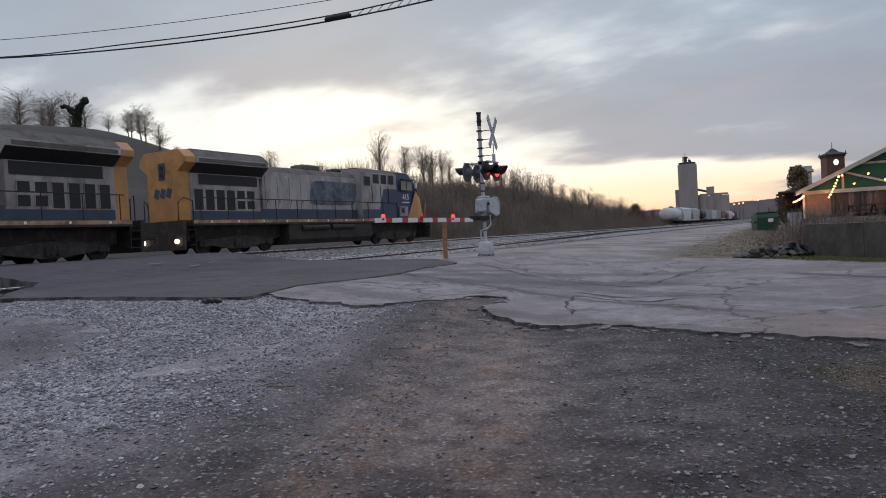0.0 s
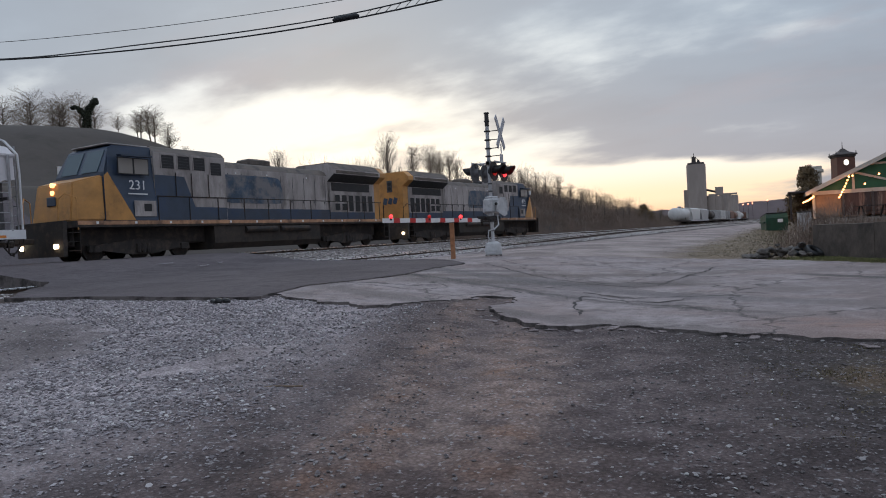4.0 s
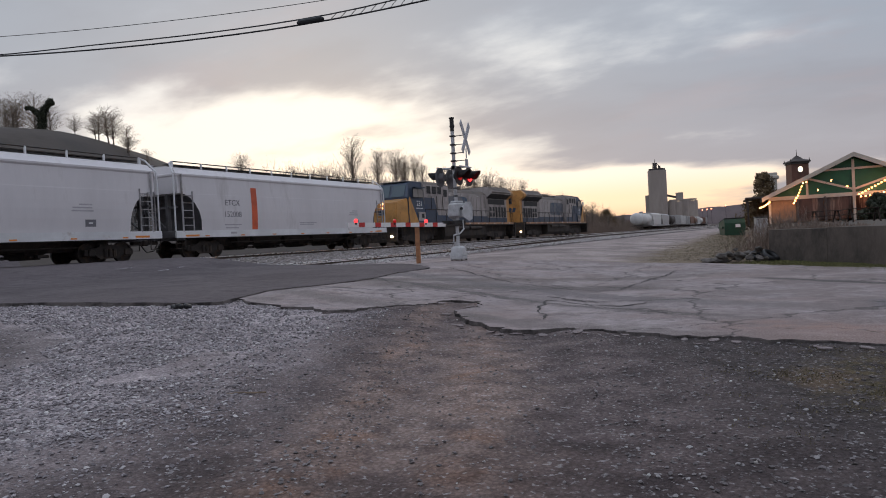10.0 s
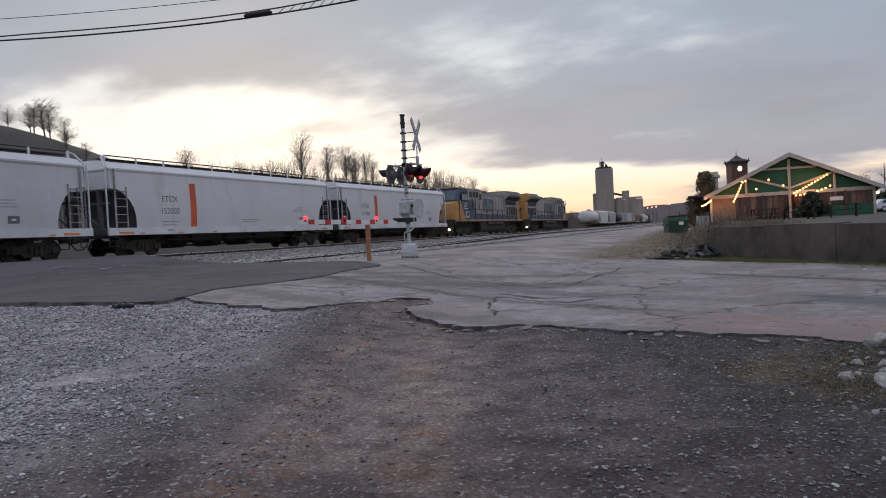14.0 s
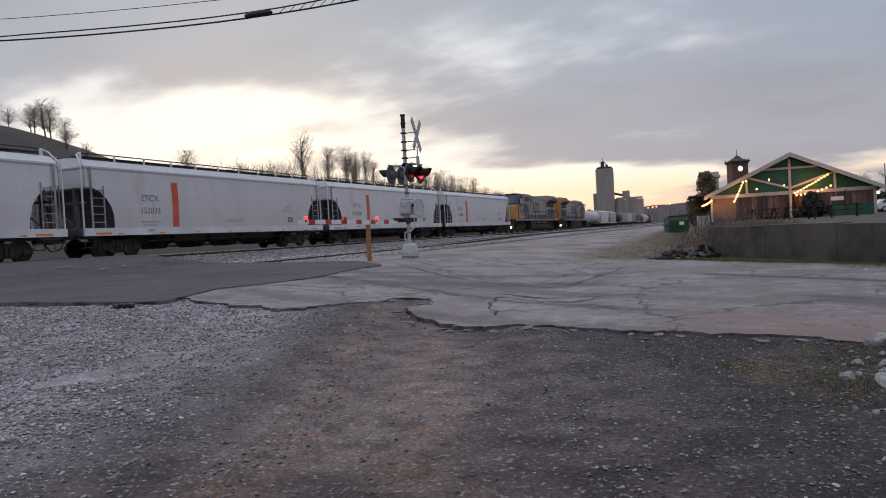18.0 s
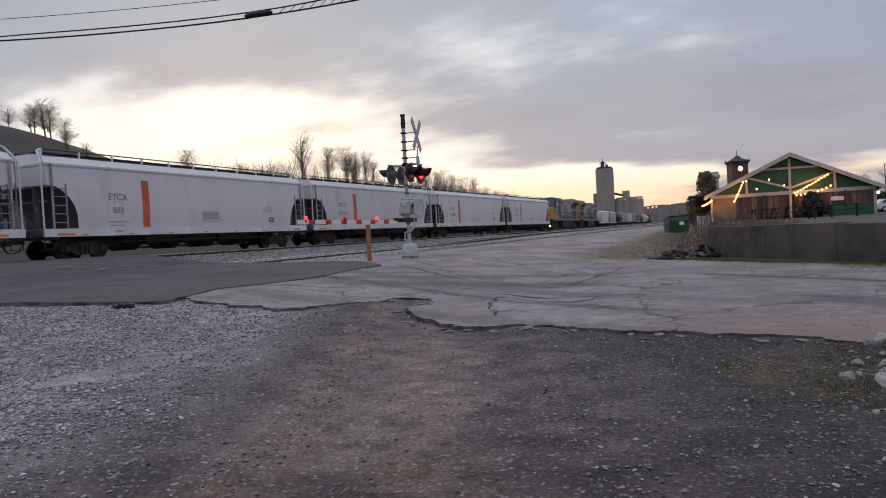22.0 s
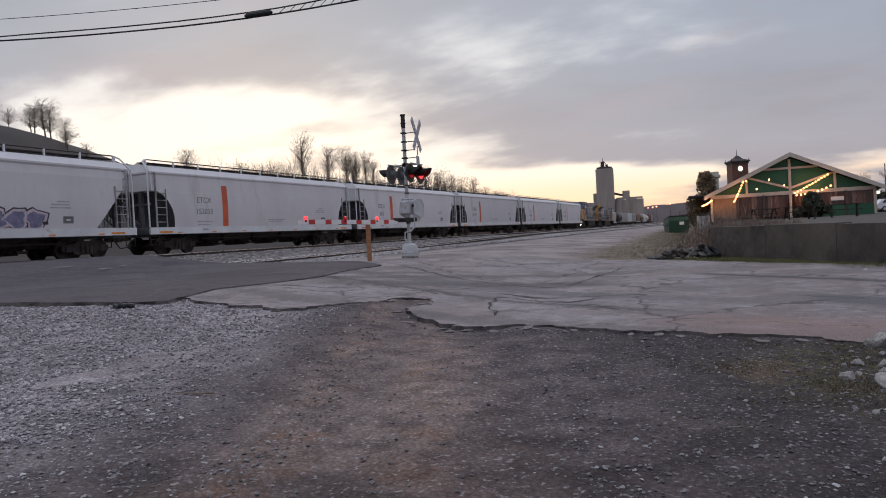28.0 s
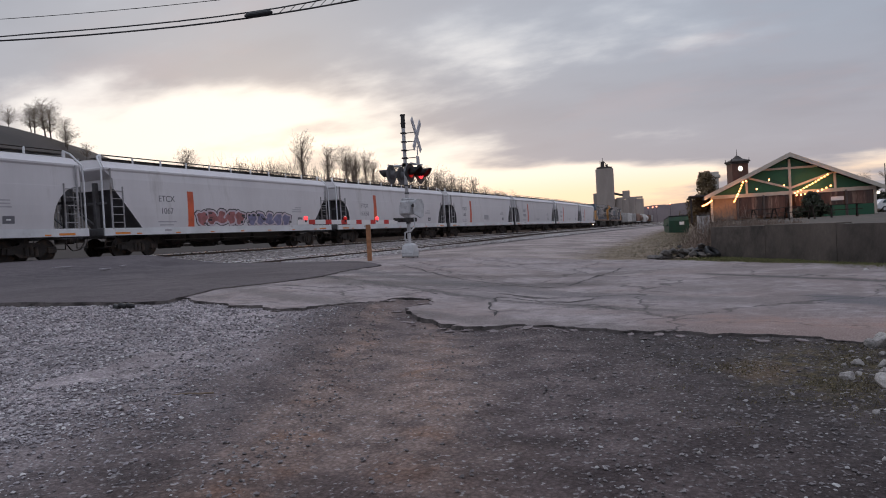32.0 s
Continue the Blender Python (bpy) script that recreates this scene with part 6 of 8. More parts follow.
def clock_tower():
    x, y = 0.3, 86.0
    t = thing("clock_tower", pose(x, y, 0.95, 0, 0, 20), "brown brick clock tower with a lit dial and peaked roof", "clock tower")
    bm = bmesh.new(); box(bm, 0, 0, 3.4, 2.25, 2.25, 6.8, 0.03)
    part("shaft", bm, M_BRICKDARK, t)
    bm = bmesh.new(); box(bm, 0, 0, 6.65, 2.45, 2.45, 0.18, 0.04); box(bm, 0, 0, 6.82, 2.75, 2.75, 0.16, 0.05)
    part("cornice", bm, M_ROOFDARK, t)
    bm = bmesh.new()
    loft(bm, [[(-1.3, -1.3, 6.9), (1.3, -1.3, 6.9), (1.3, 1.3, 6.9), (-1.3, 1.3, 6.9)], [(-0.6, -0.6, 7.15), (0.6, -0.6, 7.15), (0.6, 0.6, 7.15), (-0.6, 0.6, 7.15)], [(-0.14, -0.14, 7.55), (0.14, -0.14, 7.55), (0.14, 0.14, 7.55), (-0.14, 0.14, 7.55)]])
    rod(bm, (0, 0, 7.5), (0, 0, 8.3), 0.07, 6, 0.015)
    part("peaked_roof", bm, M_ROOFDARK, t)
    for s in (-1, 1):
        for q in (-1, 1):
            bm = bmesh.new(); rod(bm, (s * 1.22, q * 1.22, 6.85), (s * 1.22, q * 1.22, 7.2), 0.09, 6, 0.02)
            part("corner_finial", bm, M_ROOFDARK, t)
    bm = bmesh.new(); rod(bm, (0, -1.16, 5.95), (0, -1.20, 5.95), 0.30, 24)
    d = part("clock_dial", bm, M_CLOCK, t, "lit white clock dial")
    bm = bmesh.new(); rod(bm, (0, -1.15, 5.95), (0, -1.18, 5.95), 0.36, 24)
    part("dial_rim", bm, M_CREAM, d)
    for c in t.children_recursive: c.data.transform(Matrix.Diagonal((0.80, 0.80, 0.975, 1)))


clock_tower()


def chimney():
    t = thing("vent_stack", pose(-2.2, 80.5, 0.5), "pale stone chimney with a cap", "chimney")
    bm = bmesh.new(); box(bm, 0, 0, 2.6, 1.1, 1.1, 5.2, 0.03); box(bm, 0, 0, 5.3, 1.5, 1.5, 0.3, 0.05); box(bm, 0, 0, 5.6, 1.2, 1.2, 0.4, 0.05)
    part("stack", bm, M_CREAM, t)


chimney()


def dumpster():
    d = thing("dumpster", pose(-5.0, 64.0, 0.0, 0, 0, 20), "dark green steel dumpster with black lids", "dumpster")
    bm = bmesh.new()
    prism(bm, [(-0.85, 0.12), (0.65, 0.12), (0.85, 0.95), (0.85, 1.25), (-0.85, 1.55), (-0.95, 1.2)], "x", -0.85, 0.85)
    body = part("bin", bm, M_DUMPSTER, d)
    for s in (-1, 1):
        bm = bmesh.new(); box(bm, s * 0.43, 0, 1.47, 0.82, 1.85, 0.06, 0.02, Euler((radians(-10), 0, 0)).to_matrix().to_4x4())
        part("lid", bm, M_LID, d)
        bm = bmesh.new(); box(bm, s * 0.92, 0.0, 0.85, 0.14, 1.3, 0.16, 0.02)
        part("fork_pocket", bm, M_DUMPSTER, body)
        for q in (-0.6, 0.5):
            bm = bmesh.new(); rod(bm, (s * 0.66, q, 0.06), (s * 0.72, q, 0.06), 0.08, 10)
            part("caster", bm, M_LID, d)
    bm = bmesh.new(); box(bm, 0.25, -0.93, 1.02, 0.40, 0.02, 0.40)
    part("white_label", bm, M_LETTERWHITE, body)
    g = thing("rubbish_bins", pose(-2.6, 61.5, 0.0, 0, 0, 15), "pale rubbish container behind the dumpster", "rubbish bin")
    bm = bmesh.new(); box(bm, 0, 0, 0.75, 0.9, 0.8, 1.5, 0.06)
    part("bin", bm, M_CARGREY, g)
    bm = bmesh.new(); box(bm, 0, 0, 1.54, 1.0, 0.9, 0.1, 0.04)
    part("lid", bm, M_LID, g)


dumpster()


def silo():
    """A concrete grain elevator far along the line."""
    s = thing("grain_silo", pose(-80.5, 465.0, 0.5, 0, 0, 10), "tall pale concrete grain silo with a lower annex", "silo")
    bm = bmesh.new(); rod(bm, (0, 0, 0), (0, 0, 38), 5.9, 32)
    part("main_silo", bm, M_CONCRETE, s)
    bm = bmesh.new(); rod(bm, (0, 0, 38.01), (0, 0, 39.2), 5.2, 24); box(bm, -1, 0, 41.0, 2.4, 2.4, 4.2); box(bm, 1.6, 0, 40, 1.6, 1.6, 2.0); rod(bm, (-2.6, 0, 39), (-2.6, 0, 43.5), 0.2, 6); rod(bm, (3, 0, 39), (0, 0, 43), 0.2, 6); rod(bm, (-1, 0, 43), (-1, 0, 45.5), 0.2, 6)
    part("head_house", bm, M_ROOFDARK, s)
    bm = bmesh.new(); box(bm, -4.6, 3, 11, 7, 7, 22)
    part("side_bin", bm, M_CONCRETE, s)
    for k in range(4):
        bm = bmesh.new(); rod(bm, (8.5 + 4.2 * k, 4, 0), (8.5 + 4.2 * k, 4, 17.5 - 0.6 * (k % 2)), 3.6, 20)
        part("annex_bin", bm, M_CONCRETE, s)
    bm = bmesh.new(); box(bm, 15.5, 4, 17.8, 17, 5.5, 1.0); box(bm, 13.5, 4, 20.4, 4.6, 4.5, 4.6)
    part("annex_house", bm, M_CONCRETE, s)
    bm = bmesh.new(); rod(bm, (5, 2, 21.5), (12, 4, 19.6), 0.7, 6)
    part("conveyor", bm, M_ROOFDARK, s)
    bm = bmesh.new(); rod(bm, (-8, -3, 4), (-28, -6, 0.5), 0.9, 6); rod(bm, (-14, -4, 3), (-14, -4, 0), 0.3, 6)
    part("loading_chute", bm, M_ROOFDARK, s)


silo()

# ---- cars parked on the far siding ----
def siding_at(y): return Vector((-34.2 - (y - 168) * 0.047, y, 0.62))


def parked(kind, y0, length, mats, label):
    p = thing("parked_%s_car" % kind, Matrix.Translation(siding_at(y0 + length / 2)) @ pose(0, 0, 0, 0, 0, 2.7), label, "railroad car", "cars parked on the siding")
    L = length / 2 - 0.6
    bm = bmesh.new()
    if kind == "tank":
        rod(bm, (0, -L, 2.75), (0, L, 2.75), 1.5, 24)
        for e in (-1, 1): 
            vs = bmesh.ops.create_uvsphere(bm, u_segments=24, v_segments=12, radius=1.5)["verts"]
            bmesh.ops.transform(bm, matrix=Matrix.Translation((0, e * L, 2.75)) @ Matrix.Diagonal((1, 0.45, 1, 1)), verts=vs)
        rod(bm, (0, 0, 4.2), (0, 0, 4.7), 0.45, 12)
    elif kind == "hopper":
        lev = [(1.3, 1.5, L - 1.8), (2.4, 1.54, L - 1.3), (3.4, 1.5, L), (4.1, 1.5, L), (4.45, 0.9, L), (4.5, 0.3, L)]
        loft(bm, [[(w, -l, z), (w, 0, z), (w, l, z), (-w, l, z), (-w, 0, z), (-w, -l, z)] for z, w, l in lev])
    else:
        box(bm, 0, 0, 2.75, 3.0, 2 * L, 3.2, 0.06)
        for y in np.arange(-L + 0.4, L, 1.2): box(bm, 1.52, y, 2.75, 0.06, 0.10, 3.1)
    part("body", bm, mats, p, smooth=(kind == "tank"))
    bm = bmesh.new(); box(bm, 0, 0, 1.1, 2.9, 2 * L + 0.8, 0.26, 0.02)
    part("frame", bm, M_SILL if kind == "hopper" else M_BLACKGREASE, p)
    for e in (-1, 1):
        bm = bmesh.new(); box(bm, 0, e * (L - 1.6), 0.62, 2.2, 1.1, 0.4, 0.05)
        t = part("truck", bm, M_BLACKGREASE, p)
        for a in (-0.85, 0.85):
            w = new("wheelset", WHEEL_MESH_PARKED); w.parent = t; w.matrix_basis = pose(0, e * (L - 1.6) + a, WHEEL_R)
    if kind == "tank":
        bm = bmesh.new()
        box(bm, 0, 0, 4.35, 1.2, 3.0, 0.06); rod(bm, (1.4, 0, 1.2), (0.7, 0, 4.4), 0.05, 6)
        part("platform_rail", bm, M_STEELDARK, p)


WHEEL_MESH_PARKED = WHEEL_MESH.copy()
yy = 166.0
for kind, ln, mt, lb in (("tank", 17, M_TANK, "white tank car standing on the siding"), ("hopper", 19, M_TANK, "pale covered hopper standing on the siding"), ("hopper", 19, M_CARGREY, "grey covered hopper standing on the siding"), ("tank", 17, M_STEELDARK, "black tank car standing on the siding"), ("box", 18, M_CARGREY, "pale boxcar standing on the siding"), ("box", 18, M_TANK, "white boxcar standing on the siding"), ("box", 18, M_CARGREY, "grey boxcar standing on the siding"), ("hopper", 19, M_CARBROWN, "brown hopper standing on the siding"), ("tank", 17, M_CARBROWN, "brown tank car standing on the siding"), ("hopper", 19, M_TANK, "white hopper standing on the siding"), ("tank", 17, M_TANK, "white tank car standing on the siding"), ("box", 18, M_CARBROWN, "brown boxcar standing on the siding"), ("box", 18, M_CARGREY, "grey boxcar standing on the siding")):
    parked(kind, yy, ln, mt, lb)
    yy += ln + 0.4
track("siding_track", lambda y: siding_at(y).x, lambda y: 0.62, 160.0, 480.0, "railway siding with parked cars", (0, 160.5))

# ---- trees and brush ----
def grow(bm, p, d, length, r, depth, rnd, spread=0.55, bend=0.15, twigs=None):
    """A limb that tapers, forks and forks again."""
    k = 3
    pts, rad = [p], [r]
    for i in range(k):
        d = (d + Vector((rnd.uniform(-bend, bend), rnd.uniform(-bend, bend), rnd.uniform(-bend * 0.5, bend)))).normalized()
        p = p + d * length / k
        pts.append(p); rad.append(r * (1 - 0.4 * (i + 1) / k))
    tube(bm, pts, rad, 5 if r > 0.05 else 3)
    if depth == 0: return
    for i in range(rnd.choice((2, 3, 3, 4))):
        q = pts[rnd.choice((1, 2, 3, 3))]
        a = rnd.uniform(0, 2 * math.pi)
        e = (d + spread * 1.5 * Vector((math.cos(a), math.sin(a), rnd.uniform(-0.45, 0.35)))).normalized()
        grow(bm, q, e, length * rnd.uniform(0.55, 0.8), r * 0.55, depth - 1, rnd, spread, bend)


def bare_tree(at, height, seed, label, depth=5, spread=0.55, r=None):
    rnd = random.Random(seed)
    t = thing("bare_tree", Matrix.Translation(at), label, "tree", "bare trees along the line")
    bm = bmesh.new()
    rr = r or height * 0.012
    base = [Vector((0, 0, -0.4)), Vector((0.02 * height * rnd.uniform(-1, 1), 0, height * 0.30)), Vector((0.03 * height * rnd.uniform(-1, 1), 0, height * 0.56))]
    tube(bm, base, [rr * 1.25, rr, rr * 0.8], 7)
    part("trunk", bm, M_BARK, t)
    bm = bmesh.new()
    for i in range(4):
        a = rnd.uniform(0, 6.28)
        grow(bm, base[2] if i < 3 else base[1], Vector((math.cos(a) * spread, math.sin(a) * spread, 1)).normalized(), height * rnd.uniform(0.15, 0.22), rr * 0.6, depth, rnd, spread)
    part("crown", bm, M_TWIG, t)
    return t


def brush_mesh(seed, n_stems, size):
    """A tangle of thin winter stems."""
    rnd = random.Random(seed)
    verts, faces = [], []
    for i in range(n_stems):
        x, y = rnd.gauss(0, size * 0.42), rnd.gauss(0, size * 0.42)
        h = size * rnd.uniform(0.45, 1.0) * math.exp(-(x * x + y * y) / (size * size * 0.9))
        p = Vector((x, y, -0.3))
        d = Vector((rnd.uniform(-0.35, 0.35), rnd.uniform(-0.35, 0.35), 1)).normalized()
        r = 0.013
        for k in range(4):
            q = p + d * h / 4
            w = Vector((rnd.uniform(-1, 1), rnd.uniform(-1, 1), 0)).normalized() * r * (1 - k * 0.2)
            b = len(verts)
            verts += [tuple(p - w), tuple(p + w), tuple(q + w * 0.8), tuple(q - w * 0.8)]
            faces.append((b, b + 1, b + 2, b + 3))
            for side in range(2 if k else 0):
                e = (d + Vector((rnd.uniform(-0.9, 0.9), rnd.uniform(-0.9, 0.9), 0.3))).normalized() * h * rnd.uniform(0.14, 0.28)
                b = len(verts)
                o = Vector((rnd.uniform(-1, 1), rnd.uniform(-1, 1), 0)) * r * 0.7
                verts += [tuple(p - o), tuple(p + o), tuple(p + e)]
                faces.append((b, b + 1, b + 2))
            d = (d + Vector((rnd.uniform(-0.3, 0.3), rnd.uniform(-0.3, 0.3), 0))).normalized()
            p = q
    me = bpy.data.meshes.new("brush")
    me.from_pydata(verts, [], faces)
    me.materials.append(M_BRUSH)
    return me


def brush_belt():
    """The brush on the bank beyond the line: one mesh of many clumps."""
    rnd = random.Random(5)
    kinds = [brush_mesh(s, 130, 3.4) for s in range(5)]
    arrays = []
    for me in kinds:
        v = np.empty(len(me.vertices) * 3); me.vertices.foreach_get("co", v)
        arrays.append((v.reshape(-1, 3), [tuple(p.vertices) for p in me.polygons]))
    V, F, nv = [], [], 0
    for i in range(900):
        y = rnd.uniform(24, 225) if i % 9 == 0 else 52 + 165 * rnd.random() ** 1.25
        x = main_x(y) - rnd.uniform(6.5, 26)
        v, f = arrays[i % 5]
        s = rnd.uniform(0.6, 1.25) * (0.55 + 0.45 * smooth(6, 18, main_x(y) - x)) * (0.85 + 0.3 * smooth(200, 120, y))
        if i % 6 == 0: s *= rnd.uniform(1.2, 1.6)
        s *= 0.45 + 0.55 * smooth(40, 60, y)
        a = rnd.uniform(0, 6.28)
        c, sn = math.cos(a), math.sin(a)
        w = np.stack([(v[:, 0] * c - v[:, 1] * sn) * s + x, (v[:, 0] * sn + v[:, 1] * c) * s + y, v[:, 2] * s * rnd.uniform(0.8, 1.3) + ground_z(x, y)], 1)
        V.append(w)
        F += [tuple(k + nv for k in q) for q in f]
        nv += len(w)
    ob = from_lists("winter_brush", np.concatenate(V).tolist(), F, M_BRUSH)
    tagged(ob, "tangled brown winter brush on the bank", "brush", kind="stuff")
    for me in kinds: bpy.data.meshes.remove(me)


brush_belt()


def place_trees():
    # (x, y, top of the ground there, height over it, seed)
    rows = [(-52.4, 75.6, 15.6, 3), (-50.3, 78.7, 14.0, 4), (-49.9, 82.1, 14.2, 5), (-47.8, 80.9, 13.0, 6), (-47.7, 84.2, 13.4, 7), (-45.9, 82.8, 11.8, 8), (-50.3, 84.9, 13.0, 9), (-44.2, 100.9, 11.2, 10), (-42.9, 103.7, 10.9, 11), (-40.7, 107.9, 10.4, 12), (-43.5, 95.0, 11.5, 13), (-46.5, 90.0, 12.0, 14), (-62.9, 65.6, 13.5, 15), (-60.1, 72.3, 12.0, 16), (-41.5, 116.0, 9.2, 17), (-42.5, 126.0, 8.8, 18), (-41.0, 138.0, 8.0, 19)]
    for x, y, top, seed in rows:
        g = ground_z(x, y)
        crown_tree((x, y, g), top - g, seed, "tall slender bare winter tree on the bank", 0.27 if top > 11 else 0.32, 110, 0.60)
    # low rounded trees that rise out of the brush
    rnd = random.Random(18)
    for k in range(34):
        y = 84 + 3.4 * k + rnd.uniform(-1.5, 1.5)
        x = main_x(y) - rnd.uniform(8, 20)
        g = ground_z(x, y)
        crown_tree((x, y, g), rnd.uniform(3.6, 6.2) * (1 if y < 150 else 0.75), 400 + k, "small bare winter tree in the brush", 0.42, 75)
    # the knoll's own trees: rounded crowns, dense along its crest and down its slope
    rnd = random.Random(8)
    crest = [(-133.0, 68.0, 7.4), (-131.6, 71.5, 7.0), (-129.0, 70.5, 8.4), (-127.8, 76.1, 8.2), (-125.5, 73.0, 6.6), (-121.8, 72.0, 5.6), (-118.0, 73.5, 6.8), (-116.0, 75.0, 5.0), (-107.9, 78.4, 4.4), (-106.0, 79.0, 5.6), (-104.0, 78.4, 4.8), (-102.0, 79.5, 4.2), (-100.2, 78.3, 3.0), (-98.0, 80.0, 2.6), (-109.5, 79.0, 3.8), (-110.8, 76.0, 3.4)]
    for k, (x, y, h) in enumerate(crest):
        crown_tree((x, y, ground_z(x, y) - 0.3), 1.2 * h, 300 + k, "rounded bare winter tree on the knoll", 0.62, 150)


def crown_tree(at, height, seed, label, wide=0.50, count=110, low=0.34):
    """A bare tree with a short stem and a full rounded crown of fine twigs."""
    rnd = random.Random(seed)
    t = thing("bare_tree", Matrix.Translation(at), label, "tree", "bare trees along the line")
    bm = bmesh.new()
    rr = height * (0.018 if low < 0.5 else 0.0125)
    top = Vector((height * rnd.uniform(-0.04, 0.04), height * rnd.uniform(-0.04, 0.04), height * 0.45))
    tube(bm, [Vector((0, 0, -0.4)), top * 0.5, top, Vector((top.x, top.y, height * 0.85))], [rr * 1.3, rr, rr * 0.8, rr * 0.2], 6)
    part("trunk", bm, M_BARK, t)
    bm = bmesh.new()
    for i in range(count):
        a, f = rnd.uniform(0, 6.28), rnd.random()
        lift = rnd.uniform(low, 1.0) if rnd.random() < 0.9 else rnd.uniform(0.3, 1.0)
        lobe = 0.75 + 0.5 * noise.noise((math.cos(a) * 1.3, math.sin(a) * 1.3 + seed, lift * 3.0))
        mid_z = (low + 1) / 2
        reach = height * wide * lobe * math.sqrt(max(0.05, 1 - ((lift - mid_z) / (1.1 * (1 - mid_z) + 0.03)) ** 2)) * rnd.uniform(0.45, 1.1)
        tip = Vector((reach * math.cos(a), reach * math.sin(a), height * lift))
        root = Vector((top.x, top.y, height * max(0.22, lift - 0.10 - 0.25 * f)))
        mid = root.lerp(tip, 0.55) + Vector((rnd.gauss(0, 0.03), rnd.gauss(0, 0.03), rnd.gauss(0.03, 0.02))) * height
        tube(bm, [root, mid, tip], [rr * 0.20, rr * 0.12, rr * 0.05], 3)
        for j in range(5):
            q = mid.lerp(tip, rnd.uniform(0.1, 0.9))
            e = Vector((rnd.gauss(0, 1), rnd.gauss(0, 1), rnd.gauss(0.5, 0.8))).normalized() * height * rnd.uniform(0.04, 0.11)
            tube(bm, [q, q + e], [rr * 0.07, rr * 0.04], 3)
    part("crown", bm, M_TWIG, t)
    return t


def leaf_cloud(rnd, centres, count, size):
    """Many small tilted leaves round the given centres (point, radius)."""
    verts, faces = [], []
    for i in range(count):
        (c, r) = centres[rnd.randrange(len(centres))]
        v = Vector((rnd.gauss(0, 1), rnd.gauss(0, 1), rnd.gauss(0, 1))).normalized() * r * rnd.uniform(0.45, 1.05)
        p = Vector(c) + v
        u = Vector((rnd.uniform(-1, 1), rnd.uniform(-1, 1), rnd.uniform(-1, 1))).normalized() * size * rnd.uniform(0.6, 1.3)
        w = u.cross(v if v.length > 1e-4 else Vector((0, 0, 1))).normalized() * size * rnd.uniform(0.5, 1.0)
        b = len(verts)
        verts += [tuple(p - u), tuple(p + w), tuple(p + u), tuple(p - w)]
        faces.append((b, b + 1, b + 2, b + 3))
    return verts, faces


def ivy_tree():
    x, y = -112.4, 71.2
    t = thing("ivy_covered_tree", (Matrix.Translation((x, y, ground_z(x, y)))), "broken tree trunk thickly covered in dark ivy", "tree")
    rnd = random.Random(77)
    A = Vector((0.53, 0.85, 0))      # along the line of sight's side
    R = Vector((0.85, 0.53, 0))
    spine = [(-0.1, 0.0, 0.95), (0, 0.7, 0.9), (0, 1.4, 0.85), (0.05, 2.1, 0.9), (0.1, 2.8, 0.95), (0.2, 3.4, 0.9), (-0.5, 3.3, 0.6), (-1.0, 3.7, 0.5), (-1.4, 4.1, 0.4), (-1.9, 4.3, 0.35), (0.6, 3.9, 0.65), (0.95, 4.4, 0.6), (1.3, 4.9, 0.6), (1.6, 5.3, 0.5), (1.9, 4.9, 0.35), (-2.3, 4.2, 0.3)]
    bm = bmesh.new()
    tube(bm, [R * a + Vector((0, 0, z)) for a, z in ((0, -0.5), (0, 1.5), (0.1, 3.0), (0.5, 3.8), (1.5, 5.1))], [0.6, 0.5, 0.4, 0.3, 0.1], 7)
    part("trunk", bm, M_BARK, t)
    bm = bmesh.new()
    tube(bm, [R * a + Vector((0, 0, z)) for a, z in ((0, 2.8), (-0.8, 3.5), (-2.2, 4.3))], [0.25, 0.2, 0.06], 6)
    part("limb", bm, M_BARK, t)
    v, f = leaf_cloud(rnd, [(R * a + Vector((0, 0, z)), r) for a, z, r in spine], 4200, 0.16)
    from_lists("ivy", v, f, M_IVY, t)
    return t


def evergreen(at, h, r, seed, label, leaf=None):
    t = thing("evergreen_tree", Matrix.Translation(at), label, "tree")
    rnd = random.Random(seed)
    bm = bmesh.new(); rod(bm, (0, 0, -0.3), (0, 0, h * 0.9), 0.14, 7, 0.03)
    part("trunk", bm, M_BARK, t)
    cs = []
    for i in range(60):
        f = rnd.random()
        a = rnd.uniform(0, 6.28)
        d = r * (1 - f * 0.85) * rnd.uniform(0.3, 1.0)
        cs.append((Vector((d * math.cos(a), d * math.sin(a), h * (0.12 + 0.85 * f))), 0.34 * r * (1.1 - f * 0.6)))
    v, f = leaf_cloud(rnd, cs, 5200, 0.11)
    from_lists("crown", v, f, leaf or M_CEDAR, t)


place_trees()
ivy_tree()
evergreen((-2.75, 74.0, 0.6), 5.3, 2.4, 5, "bushy dark evergreen beside the restaurant")
evergreen((-2.9, 69.5, 0.4), 3.4, 1.7, 6, "low dark evergreen by the porch")
evergreen((5.45, 60.6, 0.86), 1.9, 1.35, 9, "low dark evergreen shrub before the restaurant", M_IVY)
evergreen((-39.2, 158.0, 0.5), 5.2, 3.4, 8, "dense dark bush beside the track")


